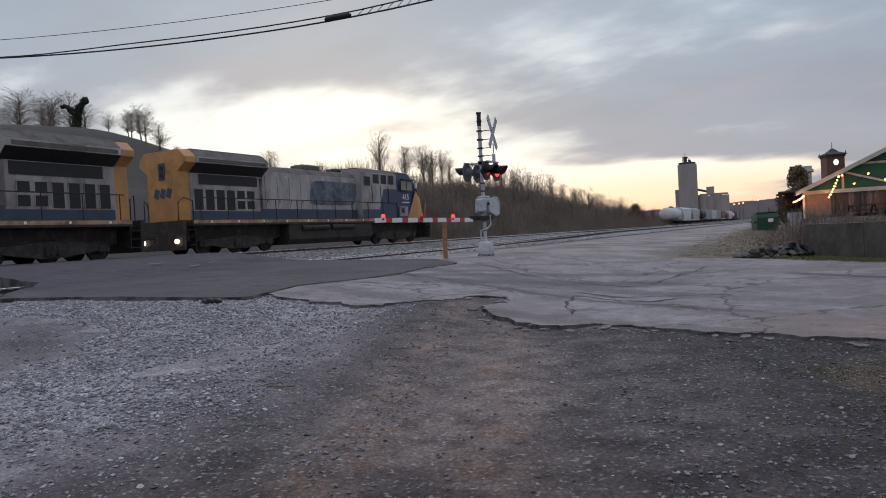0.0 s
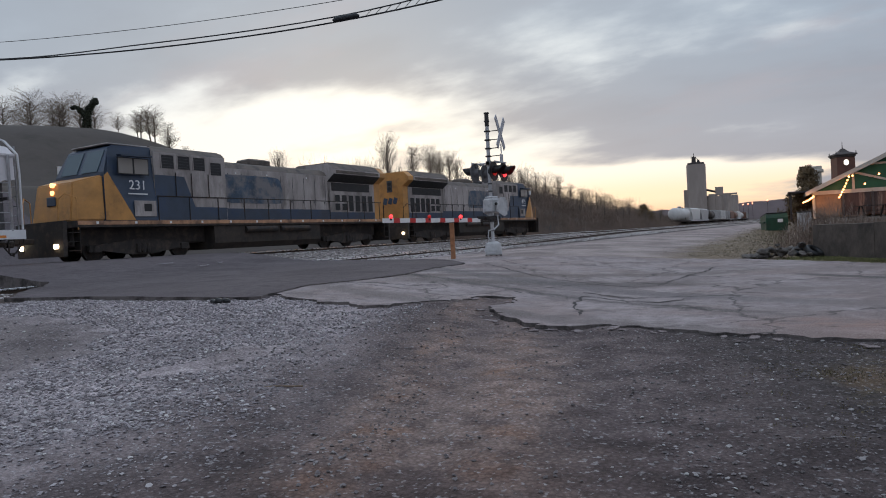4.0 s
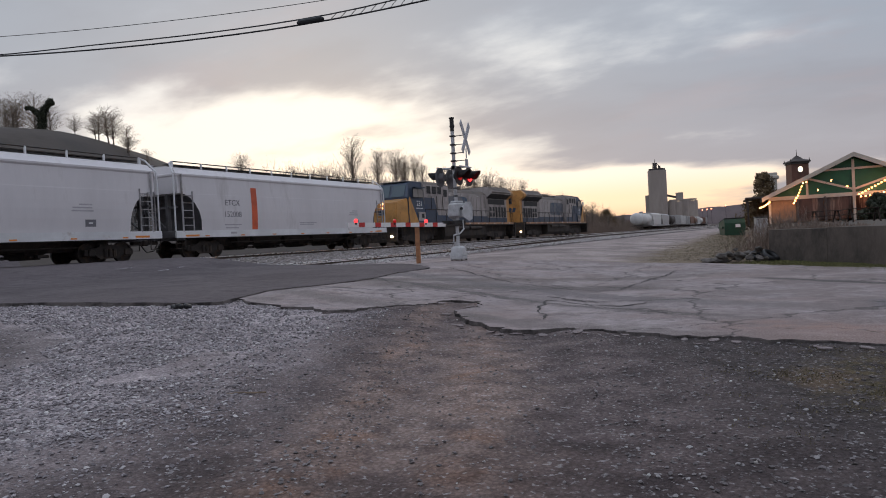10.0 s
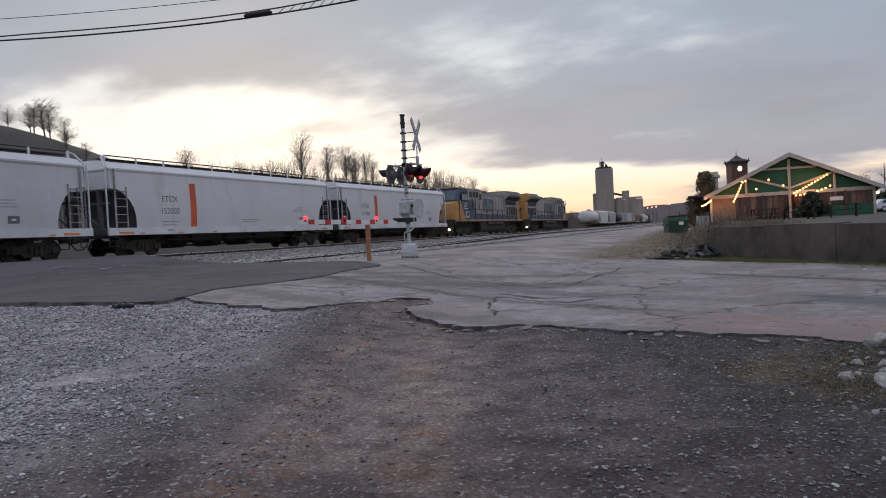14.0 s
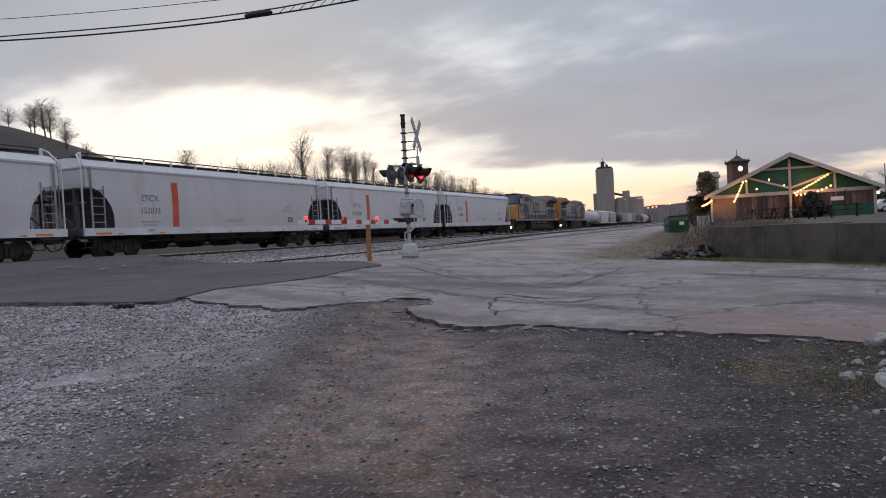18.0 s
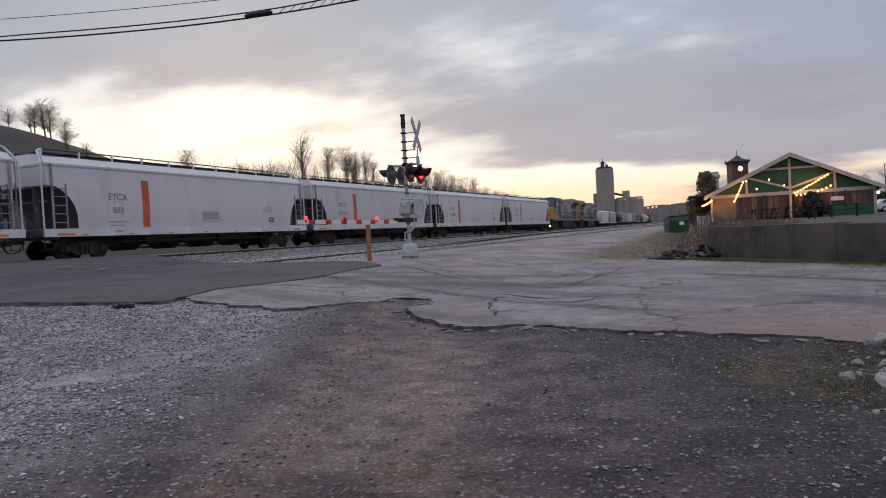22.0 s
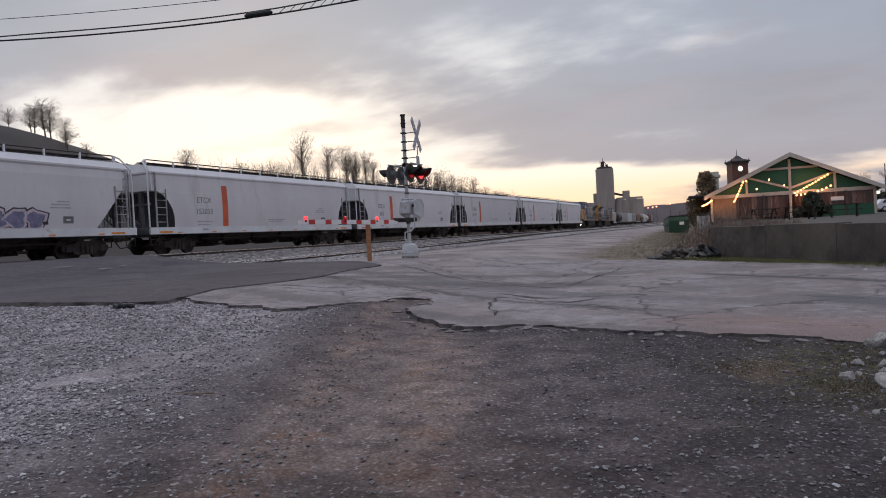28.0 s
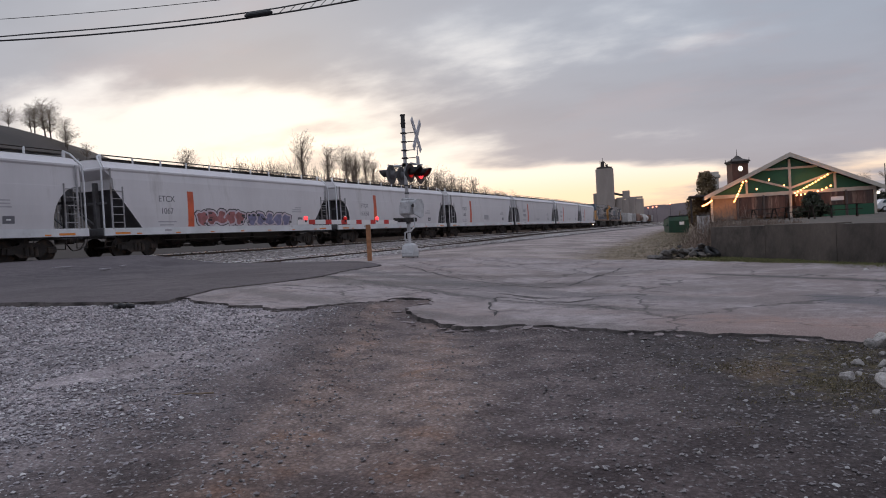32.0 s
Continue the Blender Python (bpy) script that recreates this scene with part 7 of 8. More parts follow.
def far_hills():
    """Long low hills on the horizon."""
    for k, (dist, base, amp, a0, a1, seed) in enumerate(((1900, 16, 46, -60, 60, 2), (3200, 30, 75, -70, 70, 9))):
        verts, faces = [], []
        n_ = 160
        for i in range(n_ + 1):
            a = radians(a0 + (a1 - a0) * i / n_)
            h = base + amp * (0.5 + 0.6 * noise.noise((i * 0.055, seed, 0)) + 0.25 * noise.noise((i * 0.21, seed, 4)) + 0.06 * noise.noise((i * 1.3, seed, 8)))
            sx, cy = math.sin(a), math.cos(a)
            verts += [(dist * sx, dist * cy, -5), (dist * sx, dist * cy, max(4, h)), ((dist + 500) * sx, (dist + 500) * cy, -5)]
        for i in range(n_):
            b = 3 * i
            faces += [(b, b + 3, b + 4, b + 1), (b + 1, b + 4, b + 5, b + 2)]
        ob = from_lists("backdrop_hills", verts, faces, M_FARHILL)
        tagged(ob, "low blue-grey wooded hills on the horizon", "hills", kind="structure")


far_hills()


def street_lamp(x, y, z, colour):
    t = thing("street_lamp", pose(x, y, 0.4), "distant lit street lamp on a thin pole", "street lamp", "distant street lamps")
    bm = bmesh.new(); rod(bm, (0, 0, 0), (0, 0, z - 0.4), 0.09, 6, 0.06)
    part("pole", bm, M_STEELDARK, t)
    bm = bmesh.new(); bmesh.ops.create_icosphere(bm, subdivisions=1, radius=0.42)
    bmesh.ops.translate(bm, verts=bm.verts[:], vec=(0, -0.3, z - 0.4))
    part("lamp_head", bm, colour, t, "glowing lamp head")


for x, y, z in ((-28.5, 336.8, 9.3), (-42.9, 396.0, 9.4), (-47.6, 415.8, 9.6), (-38.7, 376.0, 9.2)):
    street_lamp(x, y, z, M_STREETLAMP)
for k, (x, y, h) in enumerate(((37.0, 240.0, 13.0), (33.0, 243.0, 12.0), (30.0, 262.0, 12.5), (42.0, 236.0, 14.0))):
    bare_tree((x, y, 0.3), h, 90 + k, "distant bare tree behind the restaurant", 5, 0.6)


def parked_car():
    """A white hatchback parked beyond the restaurant, side on."""
    c = thing("parked_car", pose(*CAR_AT, 0, 0, 12), "white parked hatchback car beyond the restaurant", "car")
    bm = bmesh.new()
    side = [(-2.05, 0.32), (2.0, 0.32), (2.08, 0.62), (1.95, 0.86), (1.05, 1.0), (0.35, 1.45), (-1.35, 1.50), (-1.95, 1.08), (-2.10, 0.7)]
    prism(bm, side, "y", -0.86, 0.86)
    bmesh.ops.bevel(bm, geom=bm.edges[:], offset=0.05, segments=2, affect="EDGES")
    body = part("body", bm, M_CARPAINT, c)
    for s in (-1, 1):
        for x0, x1, t0, t1 in ((-0.35, 0.85, -0.30, 0.28), (-1.55, -0.45, -1.25, -0.40)):
            bm = bmesh.new()
            prism(bm, [(x0, 1.02), (x1, 1.02), (t1, 1.40), (t0, 1.40)], "y", s * 0.872 - 0.006, s * 0.872 + 0.006)
            part("side_window", bm, M_GLASS, body)
    for q in (-1.3, 1.3):
        for s in (-0.8, 0.8):
            bm = bmesh.new(); rod(bm, (q, s - 0.11, 0.31), (q, s + 0.11, 0.31), 0.31, 18)
            w = part("wheel", bm, M_LID, c)
            bm = bmesh.new(); rod(bm, (q, s - 0.12, 0.31), (q, s + 0.12, 0.31), 0.18, 14)
            part("rim", bm, M_SIGNALGREY, w)
    for s in (-0.6, 0.6):
        bm = bmesh.new(); box(bm, 2.02, s, 0.72, 0.10, 0.34, 0.14, 0.03)
        part("headlight", bm, M_LETTERWHITE, body)


CAR_AT = (17.5, 97.4, 0.975)
parked_car()


def far_pole(x, y, z):
    p = thing("light_pole", pose(x, y, 0.9), "thin pole with a short arm behind the restaurant", "pole")
    bm = bmesh.new(); rod(bm, (0, 0, 0), (0, 0, z - 0.9), 0.09, 8, 0.06)
    part("shaft", bm, M_STEELDARK, p)
    bm = bmesh.new(); box(bm, 0.6, 0, z - 6.0, 2.6, 0.12, 0.16, 0.02)
    part("arm", bm, M_STEELDARK, p)


far_pole(23.9, 138.9, 9.2)


def hedge():
    """A dark belt of evergreens behind the parked car."""
    rnd = random.Random(44)
    cs = []
    for i in range(110):
        f = rnd.random()
        cs.append((Vector((20.8 + f * 26 + rnd.gauss(0, 0.6), 128.9 - f * 6 + rnd.gauss(0, 1.0), 1.0 + 3.4 * rnd.random() + 0.8 * noise.noise((f * 9, 0, 0)))), rnd.uniform(0.7, 1.3)))
    v, f = leaf_cloud(rnd, cs, 9000, 0.20)
    ob = from_lists("evergreen_hedge", v, f, M_IVY)
    tagged(ob, "dark evergreen hedge behind the restaurant", "hedge", kind="stuff")


hedge()


def eave_lamp(at, label):
    e = thing("eave_lamp", Matrix.Translation(at), label, "lamp", "lit lamps of the restaurant")
    bm = bmesh.new(); rod(bm, (0, 0, 0.12), (0, 0, 0.26), 0.05, 8)
    part("bracket", bm, M_STEELDARK, e)
    bm = bmesh.new(); bmesh.ops.create_icosphere(bm, subdivisions=2, radius=0.15)
    part("globe", bm, M_CLOCK, e)


eave_lamp((12.10, 73.78, 2.80), "lit round lamp under the eave")

# ---- loose stones, grass and debris ----
def island_material(name, stops, rough=0.9):
    """Stones of a heap, each its own shade."""
    mt = bpy.data.materials.new(name)
    mt.use_nodes = True
    n, l = mt.node_tree.nodes, mt.node_tree.links
    b = n["Principled BSDF"]
    g = n.new("ShaderNodeNewGeometry")
    r = n.new("ShaderNodeValToRGB")
    el = r.color_ramp.elements
    while len(el) < len(stops): el.new(0.5)
    for e, (p, c) in zip(el, stops): e.position, e.color = p, (*c, 1)
    l.new(g.outputs["Random Per Island"], r.inputs[0])
    l.new(r.outputs[0], b.inputs["Base Color"])
    b.inputs["Roughness"].default_value = rough
    return mt


M_CHIPS = island_material("gravel_chips", [(0.0, (0.14, 0.124, 0.130)), (0.35, (0.22, 0.197, 0.204)), (0.72, (0.33, 0.30, 0.31)), (0.95, (0.46, 0.43, 0.43)), (1.0, (0.60, 0.57, 0.55))])
M_GRIT = island_material("dark_grit", [(0.0, (0.10, 0.088, 0.088)), (0.5, (0.155, 0.137, 0.137)), (0.85, (0.21, 0.19, 0.19)), (0.97, (0.34, 0.325, 0.32)), (1.0, (0.55, 0.54, 0.52))])
M_BALLAST = island_material("track_ballast", [(0.0, (0.14, 0.122, 0.115)), (0.5, (0.32, 0.29, 0.28)), (0.9, (0.48, 0.445, 0.43)), (1.0, (0.60, 0.57, 0.55))])
M_BLADES = island_material("grass_blades", [(0.0, (0.05, 0.042, 0.024)), (0.5, (0.10, 0.08, 0.045)), (0.85, (0.16, 0.13, 0.07)), (1.0, (0.22, 0.18, 0.09))])

OCT = np.array([(1, 0, 0), (0, 1, 0), (-1, 0, 0), (0, -1, 0), (0, 0, 1), (0, 0, -1), (0.6, 0.6, 0.5), (-0.6, 0.55, 0.45), (-0.55, -0.6, 0.5), (0.6, -0.55, 0.45)])
OCT_F = [(0, 6, 4), (6, 1, 4), (1, 7, 4), (7, 2, 4), (2, 8, 4), (8, 3, 4), (3, 9, 4), (9, 0, 4), (0, 1, 6), (1, 2, 7), (2, 3, 8), (3, 0, 9), (1, 0, 5), (2, 1, 5), (3, 2, 5), (0, 3, 5)]


def heap(name, spots, material, label, category):
    """Many small stones in one mesh. spots: x, y, z, size."""
    rs = np.random.RandomState(len(spots))
    V, F = [], []
    for k, (x, y, z, s) in enumerate(spots):
        a = rs.uniform(0, 6.28)
        sc = s * rs.uniform(0.6, 1.25, 3) * (1, 1, 0.62)
        v = OCT * sc * rs.uniform(0.8, 1.2, (10, 1))
        c, q = math.cos(a), math.sin(a)
        tilt = rs.uniform(-0.4, 0.4)
        w = np.stack([v[:, 0] * c - v[:, 1] * q + x, v[:, 0] * q + v[:, 1] * c + y, v[:, 2] + tilt * v[:, 0] + z + 0.2 * s], 1)
        V.append(w)
        F += [(i + 10 * k, j + 10 * k, m + 10 * k) for i, j, m in OCT_F]
    ob = from_lists(name, np.concatenate(V).tolist(), F, material)
    return tagged(ob, label, category, kind="stuff")


def inside(x, y, poly):
    c = False
    j = len(poly) - 1
    for i in range(len(poly)):
        (xi, yi), (xj, yj) = poly[i], poly[j]
        if (yi > y) != (yj > y) and x < (xj - xi) * (y - yi) / (yj - yi) + xi: c = not c
        j = i
    return c


def surface_z(x, y):
    z = ground_z(x, y)
    if -14 < x < 6 and 0 < y < 20:
        z += 0.03 * noise.noise((x * 0.7, y * 0.7, 0)) + 0.012 * noise.noise((x * 2.6, y * 2.6, 3))
        c = x + 0.42 * y
        z -= 0.035 * math.exp(-((c + 0.75) / 0.22) ** 2) + 0.03 * math.exp(-((c - 0.45) / 0.25) ** 2)
    return z


def scatter():
    rnd = random.Random(12)
    chips, grit = [], []
    while len(chips) < 27000:
        d = 1.6 + 12.4 * rnd.random() ** 1.4
        a = radians(rnd.uniform(-22, 72))
        x, y = -d * math.sin(a), d * math.cos(a)
        if inside(x, y, OLD_EDGE) or inside(x, y, ROAD_EDGE): continue
        c = x + 0.42 * y + 1.3 * noise.noise((x * 0.55, y * 0.55, 2))
        if c > -1.7 - rnd.random() * 1.7 or noise.noise((x * 0.9, y * 0.9, 7)) < -0.42: continue
        # fewer pale chips close to the camera keep that ground dark
        if d < 4.8 and rnd.random() < 0.78: continue
        if math.hypot(x + 8.4, y - 2.4) < 2.5 + 0.5 * noise.noise((x * 1.7, y * 1.7, 11)) and rnd.random() < 0.93: continue
        s = rnd.choice((0.006, 0.007, 0.009, 0.011, 0.018)) * (0.75 + 0.05 * d)
        chips.append((x, y, surface_z(x, y), s))
    while len(grit) < 7000:
        d = 1.6 + 8.5 * rnd.random() ** 1.3
        a = radians(rnd.uniform(-24, 50))
        x, y = -d * math.sin(a), d * math.cos(a)
        if inside(x, y, OLD_EDGE) or inside(x, y, ROAD_EDGE): continue
        c = x + 0.42 * y
        if abs(c + 0.15) < 0.75 and rnd.random() < 0.75: continue
        grit.append((x, y, surface_z(x, y), rnd.choice((0.005, 0.006, 0.008, 0.011, 0.016)) * (0.8 + 0.05 * d)))
    heap("loose_gravel", chips, M_CHIPS, "pale grey crushed stone gravel", "gravel")
    heap("dark_gravel", grit, M_GRIT, "dark grey grit and small stones", "gravel")
    bal = []
    while len(bal) < 12000:
        y = 16.5 + 50 * rnd.random() ** 1.8
        x = near_x(y) + rnd.choice((rnd.uniform(1.0, 5.5), rnd.uniform(-3.5, 1.6), rnd.uniform(-6.5, -2.5)))
        if inside(x, y, ROAD_EDGE) or inside(x, y, OLD_EDGE) or -1.3 < x - near_x(y) < 2.3: continue
        bal.append((x, y, ground_z(x, y), rnd.uniform(0.03, 0.06) * (1 + 0.012 * (y - 16))))
    for i in range(1500):
        x, y = rnd.uniform(-24, -12.5), rnd.uniform(2, 9.3)
        if not inside(x, y, ROAD_EDGE): bal.append((x, y, ground_z(x, y), rnd.uniform(0.025, 0.05)))
    heap("track_ballast", bal, M_BALLAST, "pale crushed stone ballast along the track", "ballast")


scatter()


def rock_mesh(seed):
    rnd = random.Random(seed)
    bm = bmesh.new()
    bmesh.ops.create_icosphere(bm, subdivisions=2, radius=1.0)
    cuts = [Vector((rnd.uniform(-1, 1), rnd.uniform(-1, 1), rnd.uniform(-0.6, 1))).normalized() for _ in range(14)]
    for v in bm.verts:
        for c in cuts:
            d = v.co.dot(c)
            if d > 0.5: v.co -= c * (d - 0.5)
        v.co *= 1 + 0.06 * noise.noise(v.co * 2.0 + Vector((seed, 0, 0)))
    me = bpy.data.meshes.new("rock")
    bm.to_mesh(me); bm.free()
    me.materials.append(M_STONE)
    return me


ROCKS = [rock_mesh(k) for k in range(6)]
RUBBLE = [me.copy() for me in ROCKS]
for me in RUBBLE: me.materials[0] = M_RUBBLE


def rock(x, y, s, k, label, group, squash=0.62, lift=0.0, name="rock"):
    ob = new(name, (RUBBLE if "concrete" in label else ROCKS)[k % 6])
    rnd = random.Random(k)
    ob.matrix_basis = Matrix.Translation((x, y, surface_z(x, y) + s * squash * 0.45 + lift)) @ Euler((rnd.uniform(-0.3, 0.3), rnd.uniform(-0.3, 0.3), rnd.uniform(0, 6))).to_matrix().to_4x4() @ Matrix.Diagonal((s, s * rnd.uniform(0.7, 1.0), s * squash, 1))
    return tagged(ob, label, "rock", group)


# rubble at the foot of the utility pole: x, y, length, height over width
POLE_ROCKS = ((0.67, 5.56, 0.105, 0.55), (0.86, 5.32, 0.125, 0.75), (0.82, 6.10, 0.090, 0.6), (1.02, 6.88, 0.100, 0.9), (1.12, 6.95, 0.15, 0.9), (0.95, 5.75, 0.085, 0.7), (0.72, 6.06, 0.04, 0.7), (0.92, 6.28, 0.055, 0.6), (1.00, 6.05, 0.10, 0.6), (0.77, 5.72, 0.05, 0.6), (0.70, 4.62, 0.042, 0.8), (0.62, 4.72, 0.028, 0.7), (0.60, 3.76, 0.030, 0.6), (0.66, 3.66, 0.035, 0.6), (1.10, 5.55, 0.12, 0.7), (1.05, 6.45, 0.08, 0.7), (0.58, 5.95, 0.025, 0.6), (0.53, 5.45, 0.022, 0.6), (0.88, 5.10, 0.04, 0.6), (0.46, 5.0, 0.02, 0.6), (0.40, 4.35, 0.018, 0.6), (0.35, 4.75, 0.018, 0.6))
for k, (x, y, s, q) in enumerate(POLE_ROCKS):
    rock(x, y, s * 0.85, k, "pale broken stone lying by the pole", "rubble by the pole", q)
# single pale stones on the drive
for k, (x, y, s) in enumerate(((-0.09, 5.47, 0.034), (-0.17, 5.62, 0.022), (-0.20, 5.82, 0.025), (-0.23, 3.66, 0.022), (-1.52, 3.25, 0.017), (-2.62, 3.25, 0.028), (-2.75, 3.12, 0.026), (-2.35, 4.75, 0.022), (0.01, 6.71, 0.025), (0.07, 6.76, 0.022), (2.29, 15.5, 0.10), (-1.05, 3.35, 0.015), (0.05, 4.9, 0.025), (-0.85, 5.1, 0.02))):
    rock(x, y, s, k + 3, "small white stone on the drive", "white stones on the drive", 0.5, name="stone")
# the rubble heap by the wall's corner
rnd = random.Random(4)
for k in range(70):
    a = rnd.random()
    x, y = -2.5 + 1.8 * a + rnd.gauss(0, 0.12), 22.6 - 0.3 * a + rnd.gauss(0, 0.28)
    rock(x, y, rnd.uniform(0.10, 0.28), k, "grey broken concrete lump in the rubble heap", "rubble heap by the wall", 0.45, max(0, 0.46 - 0.8 * abs(a - 0.6)) * rnd.random())


def tyre(x, y, tilt, turn):
    t = thing("old_tyre", pose(x, y, surface_z(x, y) + 0.19, 90 - tilt, 0, turn), "worn black tyre dumped by the wall", "tyre", "dumped tyres")
    bm = bmesh.new()
    seg = 24
    rings = []
    for i in range(seg):
        a = 2 * math.pi * i / seg
        rings.append([bm.verts.new(((0.20 + 0.075 * math.cos(b)) * math.cos(a), (0.20 + 0.075 * math.cos(b)) * math.sin(a), 0.085 * math.sin(b))) for b in [2 * math.pi * k / 8 for k in range(8)]])
    for p, q in zip(rings, rings[1:] + rings[:1]):
        for k in range(8): bm.faces.new((p[k], p[(k + 1) % 8], q[(k + 1) % 8], q[k]))
    part("tyre_tread", bm, M_LID, t, smooth=True)


tyre(-1.05, 22.25, 68, 10)
tyre(-0.72, 22.0, 55, 60)

M_GREENBLADES = island_material("green_grass_blades", [(0.0, (0.06, 0.065, 0.022)), (0.5, (0.12, 0.125, 0.045)), (1.0, (0.24, 0.22, 0.09))])


def tufts(name, spots, label, material=M_BLADES):
    """Blades of grass in one mesh. spots: x, y, height."""
    rs = random.Random(len(spots))
    V, F = [], []
    for x, y, h in spots:
        z = surface_z(x, y)
        for k in range(5):
            a = rs.uniform(0, 6.28)
            px, py = x + rs.gauss(0, 0.025), y + rs.gauss(0, 0.025)
            w = 0.004 + 0.02 * h
            lx, ly = h * rs.uniform(0.1, 0.9) * math.cos(a), h * rs.uniform(0.1, 0.9) * math.sin(a)
            b = len(V)
            V += [(px - w * math.sin(a), py + w * math.cos(a), z), (px + w * math.sin(a), py - w * math.cos(a), z), (px + lx, py + ly, z + h * rs.uniform(0.5, 1.0))]
            F.append((b, b + 1, b + 2))
    ob = from_lists(name, V, F, material)
    return tagged(ob, label, "grass", kind="stuff")


rnd = random.Random(21)
spots = []
for i in range(5200):        # strip along the wall's foot
    u = rnd.random()
    p = wall_line(u)
    d = abs(rnd.gauss(0, 0.45))
    spots.append((p.x - 0.82 * d - 0.05, p.y - 0.57 * d - 0.05, rnd.uniform(0.04, 0.11)))
tufts("wall_grass", spots, "short yellow-green grass along the wall", M_GREENBLADES)
spots = []
while len(spots) < 1500:      # mossy patch by the pole
    x, y = rnd.gauss(0.55, 0.45), rnd.gauss(5.9, 0.85)
    if noise.noise((x * 1.6, y * 1.6, 6)) > rnd.uniform(-0.25, 0.35) and not inside(x, y, OLD_EDGE) and y > 3.6: spots.append((x, y, rnd.uniform(0.008, 0.018)))
tufts("moss_grass", spots, "low brown and green grass on the gravel")
spots = []
while len(spots) < 5000:      # verge by the yard
    y = rnd.uniform(23, 70)
    x = -1.2 - 0.07 * (y - 22) - abs(rnd.gauss(0, 1.4))
    spots.append((x, y, rnd.uniform(0.02, 0.07)))
tufts("verge_grass", spots, "dry tan grass on the verge")

# broken pieces along the edge of the old paving
CHUNKS = []
for k in range(5):
    r2 = random.Random(k + 50)
    bm = bmesh.new()
    pts = [((0.7 + 0.5 * r2.random()) * math.cos(a), (0.7 + 0.5 * r2.random()) * math.sin(a)) for a in [2 * math.pi * i / 7 for i in range(7)]]
    prism(bm, pts, "z", -0.22, 0.18)
    bmesh.ops.bevel(bm, geom=bm.edges[:], offset=0.05, segments=1, affect="EDGES")
    me = bpy.data.meshes.new("asphalt_chunk")
    bm.to_mesh(me); bm.free()
    me.materials.append(M_OLDASPHALT)
    CHUNKS.append(me)
rnd = random.Random(33)
edge = [Vector(p) for p in OLD_EDGE[:18]]
for k in range(46):
    i = rnd.randrange(len(edge) - 1)
    p = edge[i].lerp(edge[i + 1], rnd.random())
    x, y = p.x + rnd.gauss(0, 0.12), p.y - abs(rnd.gauss(0.05, 0.16))
    s = rnd.uniform(0.025, 0.07)
    ob = new("asphalt_chunk", CHUNKS[k % 5])
    ob.matrix_basis = Matrix.Translation((x, y, surface_z(x, y) + 0.010)) @ Euler((rnd.uniform(-0.15, 0.15), rnd.uniform(-0.15, 0.15), rnd.uniform(0, 6))).to_matrix().to_4x4() @ Matrix.Diagonal((s, s, s * 0.5, 1))
    tagged(ob, "broken grey asphalt piece at the paving's edge", "asphalt piece", "broken asphalt pieces")

# a black scrap and a stick on the gravel
bm = bmesh.new()
for a, b, c in ((0, 0, 0.05), (0.10, 0.03, 0.04), (-0.08, 0.02, 0.035)): box(bm, a, b, c, 0.12, 0.08, 0.07, 0.02, Euler((0.4 * a * 10, 0.3, a * 7)).to_matrix().to_4x4())
scrap = thing("rubber_scrap", pose(-8.0, 6.95, surface_z(-8.0, 6.95), 0, 0, 30), "torn black rubber scrap on the gravel", "scrap")
part("scrap", bm, M_LID, scrap)
M_DRYSTICK = paint("dry_stick", (0.19, 0.14, 0.10), 0.9, var=0.3, scale=20, bump=0.2)
bm = bmesh.new()
tube(bm, [(-0.16, 0, 0.012), (-0.05, 0.01, 0.018), (0.07, -0.005, 0.015), (0.16, 0.01, 0.012)], 0.008, 6)
stick = thing("stick", pose(-3.9, 3.98, surface_z(-3.9, 3.98), 0, 0, 25), "dry brown stick on the gravel", "stick")
part("twig", bm, M_DRYSTICK, stick)


def bramble(x, y, z, size, seed, label):
    t = thing("bare_bush", Matrix.Translation((x, y, z)), label, "bush", "bare bushes by the wall")
    me = brush_mesh(seed, 220, size)
    ob = new("twig_tangle", me)
    ob.parent = t


for k, (x, y, z, s) in enumerate(((-0.5, 23.6, 0.5, 1.5), (-0.9, 25.2, 0.1, 1.5), (-0.3, 25.8, 0.6, 1.6), (0.6, 23.5, 0.87, 0.7))):
    bramble(x, y, z, s, 60 + k, "tangled bare bush at the wall's end")


def picnic_bench(x, y, turn):
    t = thing("picnic_table", pose(x, y, 0.885, 0, 0, turn), "dark wooden picnic table on the platform", "picnic table", "picnic tables on the platform")
    for k in range(4):
        bm = bmesh.new(); box(bm, 0, -0.3 + 0.2 * k, 0.74, 1.8, 0.18, 0.04, 0.005)
        part("tabletop_plank", bm, M_WOODPOLE, t)
    for s in (-0.7, 0.7):
        bm = bmesh.new(); box(bm, 0, s, 0.44, 1.8, 0.24, 0.04, 0.005)
        part("seat", bm, M_WOODPOLE, t)
    for s in (-0.65, 0.65):
        for q in (-1, 1):
            bm = bmesh.new(); rod(bm, (s, q * 0.6, 0), (s, q * 0.15, 0.72), 0.05, 6)
            part("leg", bm, M_WOODPOLE, t)


for k, (x, y, s) in enumerate(((1.9, 26.2, 0.55), (1.2, 25.8, 0.7), (0.4, 25.4, 0.8))):
    bramble(x, y, 0.88, s, 80 + k, "low grey tangle of bare twigs on the platform")


for x, y, a in ((3.3, 44.0, 10), (5.8, 46.0, -5), (1.6, 48.0, 20)): picnic_bench(x, y, a)


ROAD_DASHES = ((-18.66, 14.15, 0.65, 100), (-17.67, 14.82, 0.6, 113), (-18.03, 15.8, 0.35, 115), (-17.3, 19.0, 0.6, 45))


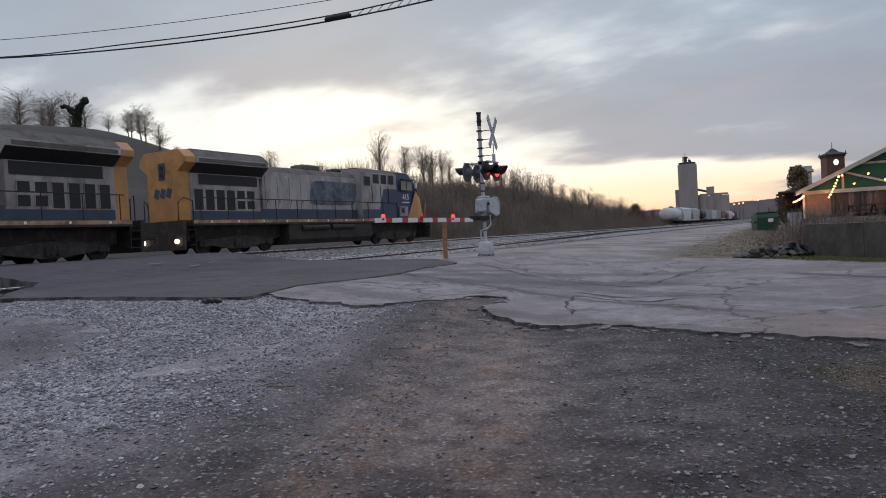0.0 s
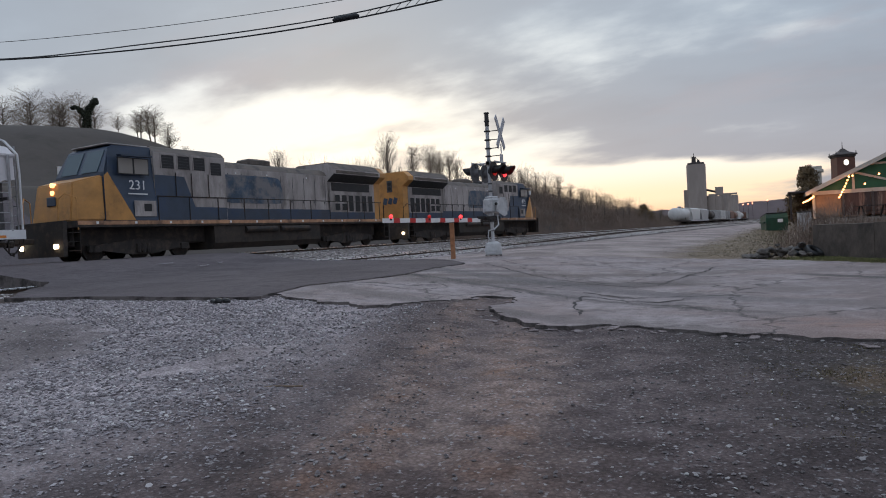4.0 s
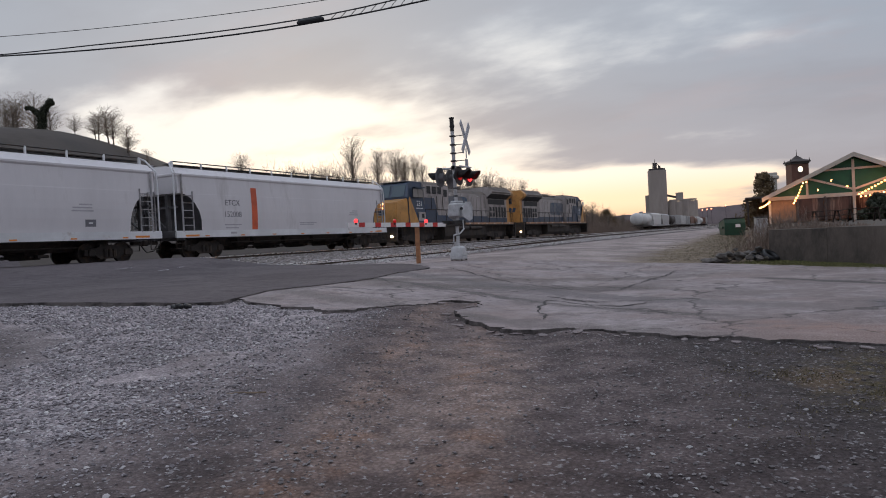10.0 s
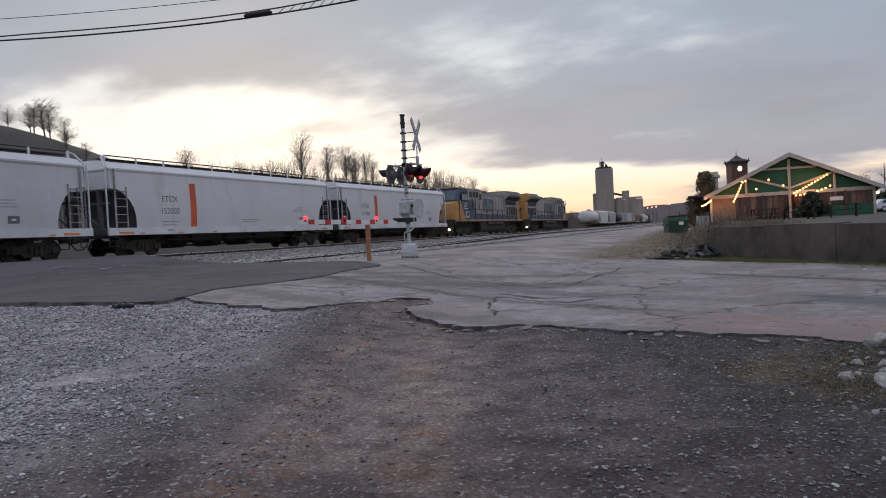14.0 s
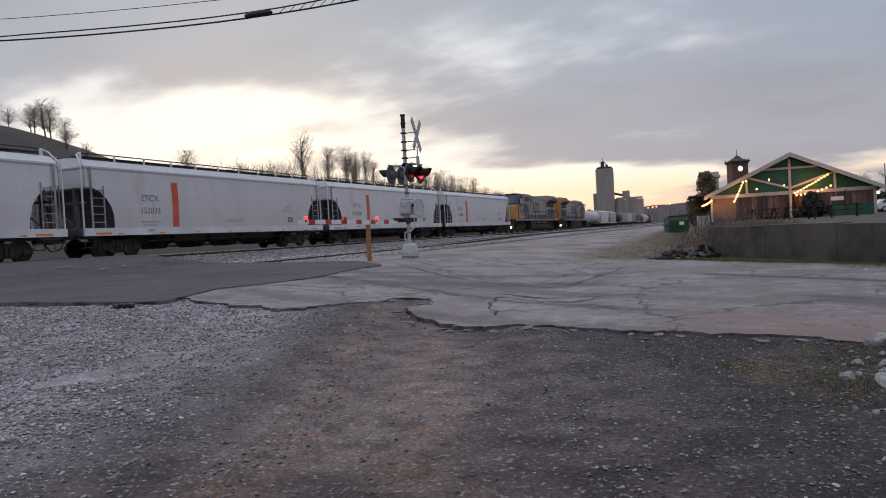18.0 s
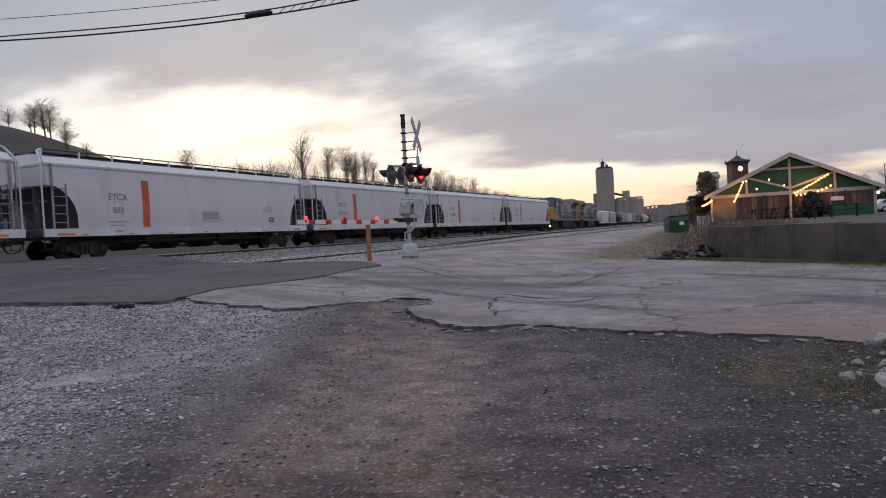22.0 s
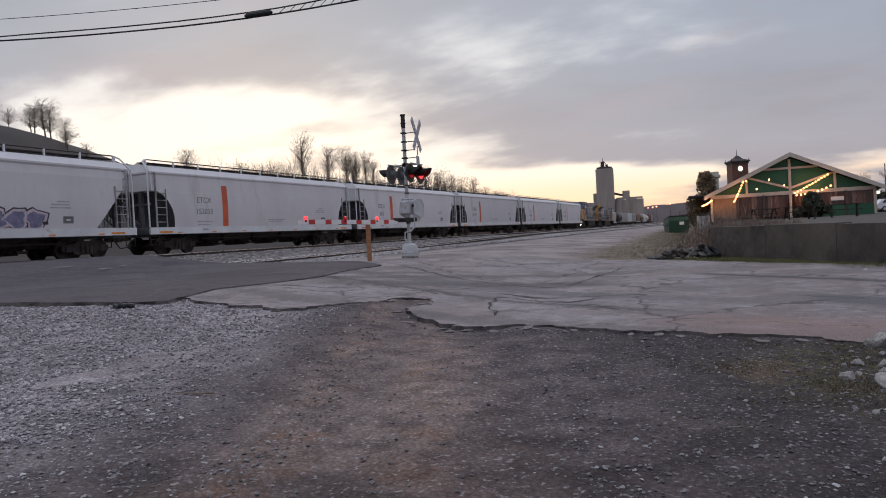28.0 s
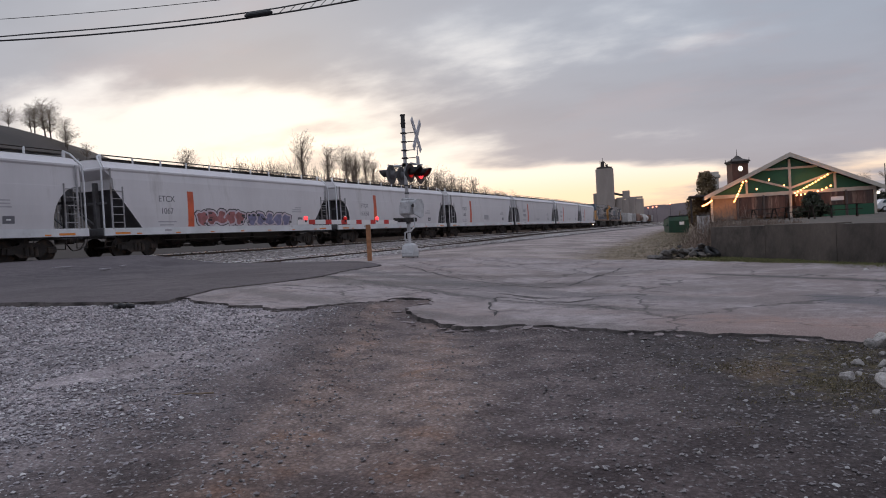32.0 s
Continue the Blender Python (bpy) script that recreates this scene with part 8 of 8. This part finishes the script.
def road_paint(x, y, length, turn):
    """A worn dash of white paint on the road."""
    z = max(ground_z(px, py) + hump(px, py) for px, py in ((x, y), (x - 0.4, y), (x + 0.4, y))) + 0.068
    bm = bmesh.new()
    rnd = random.Random(int(x * 100))
    pts = [(-length / 2 + length * i / 8, rnd.uniform(0.02, 0.045)) for i in range(9)]
    outline = pts + [(a, -b) for a, b in pts[::-1]]
    prism(bm, outline, "z", -0.01, 0.004)
    ob = part("road_marking", bm, M_LETTERFAINT)
    ob.matrix_basis = pose(x, y, z, 0, 0, turn)
    tagged(ob, "worn white paint dash on the asphalt road", "road marking", "worn road markings")


for x, y, ln, tn in ROAD_DASHES: road_paint(x, y, ln, tn)


def crack(pts, k):
    """A crack in the old paving, laid on it as a flat dark strip, wider and narrower as it goes."""
    rnd = random.Random(200 + k)
    fine = []
    for p, q in zip(pts, pts[1:]):
        p, q = Vector(p), Vector(q)
        steps = max(2, int((q - p).length / 0.07))
        for i in range(steps):
            c = p.lerp(q, i / steps)
            fine.append(c + Vector((noise.noise((c.x * 3, c.y * 3, k)), noise.noise((c.x * 3, c.y * 3, k + 9)))) * 0.10 + Vector((rnd.gauss(0, 0.012), rnd.gauss(0, 0.012))))
    bm = bmesh.new()
    rows = []
    for i, c in enumerate(fine):
        d = (fine[min(i + 1, len(fine) - 1)] - fine[max(0, i - 1)]).normalized()
        w = (0.004 + 0.020 * max(0, 0.5 + noise.noise((c.x * 2.0, c.y * 2.0, k + 4))) + rnd.uniform(0, 0.012)) * min(1, 0.2 + 0.2 * min(i, len(fine) - 1 - i))
        o = Vector((-d.y, d.x)) * w
        z = ground_z(c.x, c.y) + 0.038 + 0.012 * noise.noise((c.x * 1.4, c.y * 1.4, 3))
        rows.append((bm.verts.new((c.x + o.x, c.y + o.y, z)), bm.verts.new((c.x - o.x, c.y - o.y, z))))
    for r, q in zip(rows, rows[1:]): bm.faces.new((r[0], q[0], q[1], r[1]))
    bmesh.ops.recalc_face_normals(bm, faces=bm.faces[:])
    tagged(part("pavement_crack", bm, M_CRACKDARK), "crack in the old asphalt laid as a flat dark strip", "crack", "cracks in the paving", kind="structure")


M_CRACKDARK = paint("crack_dark", (0.045, 0.040, 0.040), 0.95, var=0.4, scale=30, bump=0.3)
for k, pts in enumerate((((-2.98, 8.54), (-3.38, 9.35), (-3.74, 10.78), (-3.18, 10.53), (-2.42, 10.25), (-2.07, 10.88)),
                         ((-3.68, 10.89), (-3.1, 10.84), (-2.5, 10.81)),
                         ((-3.0, 12.9), (-2.95, 14.6), (-2.8, 16.6), (-2.79, 18.4)),
                         ((-5.55, 10.84), (-5.29, 11.11), (-4.71, 10.56)),
                         ((-3.91, 11.33), (-3.0, 10.63)),
                         ((-8.25, 16.04), (-5.5, 13.39), (-3.82, 12.55), (-2.81, 12.77)))):
    crack(pts, k)

motions()
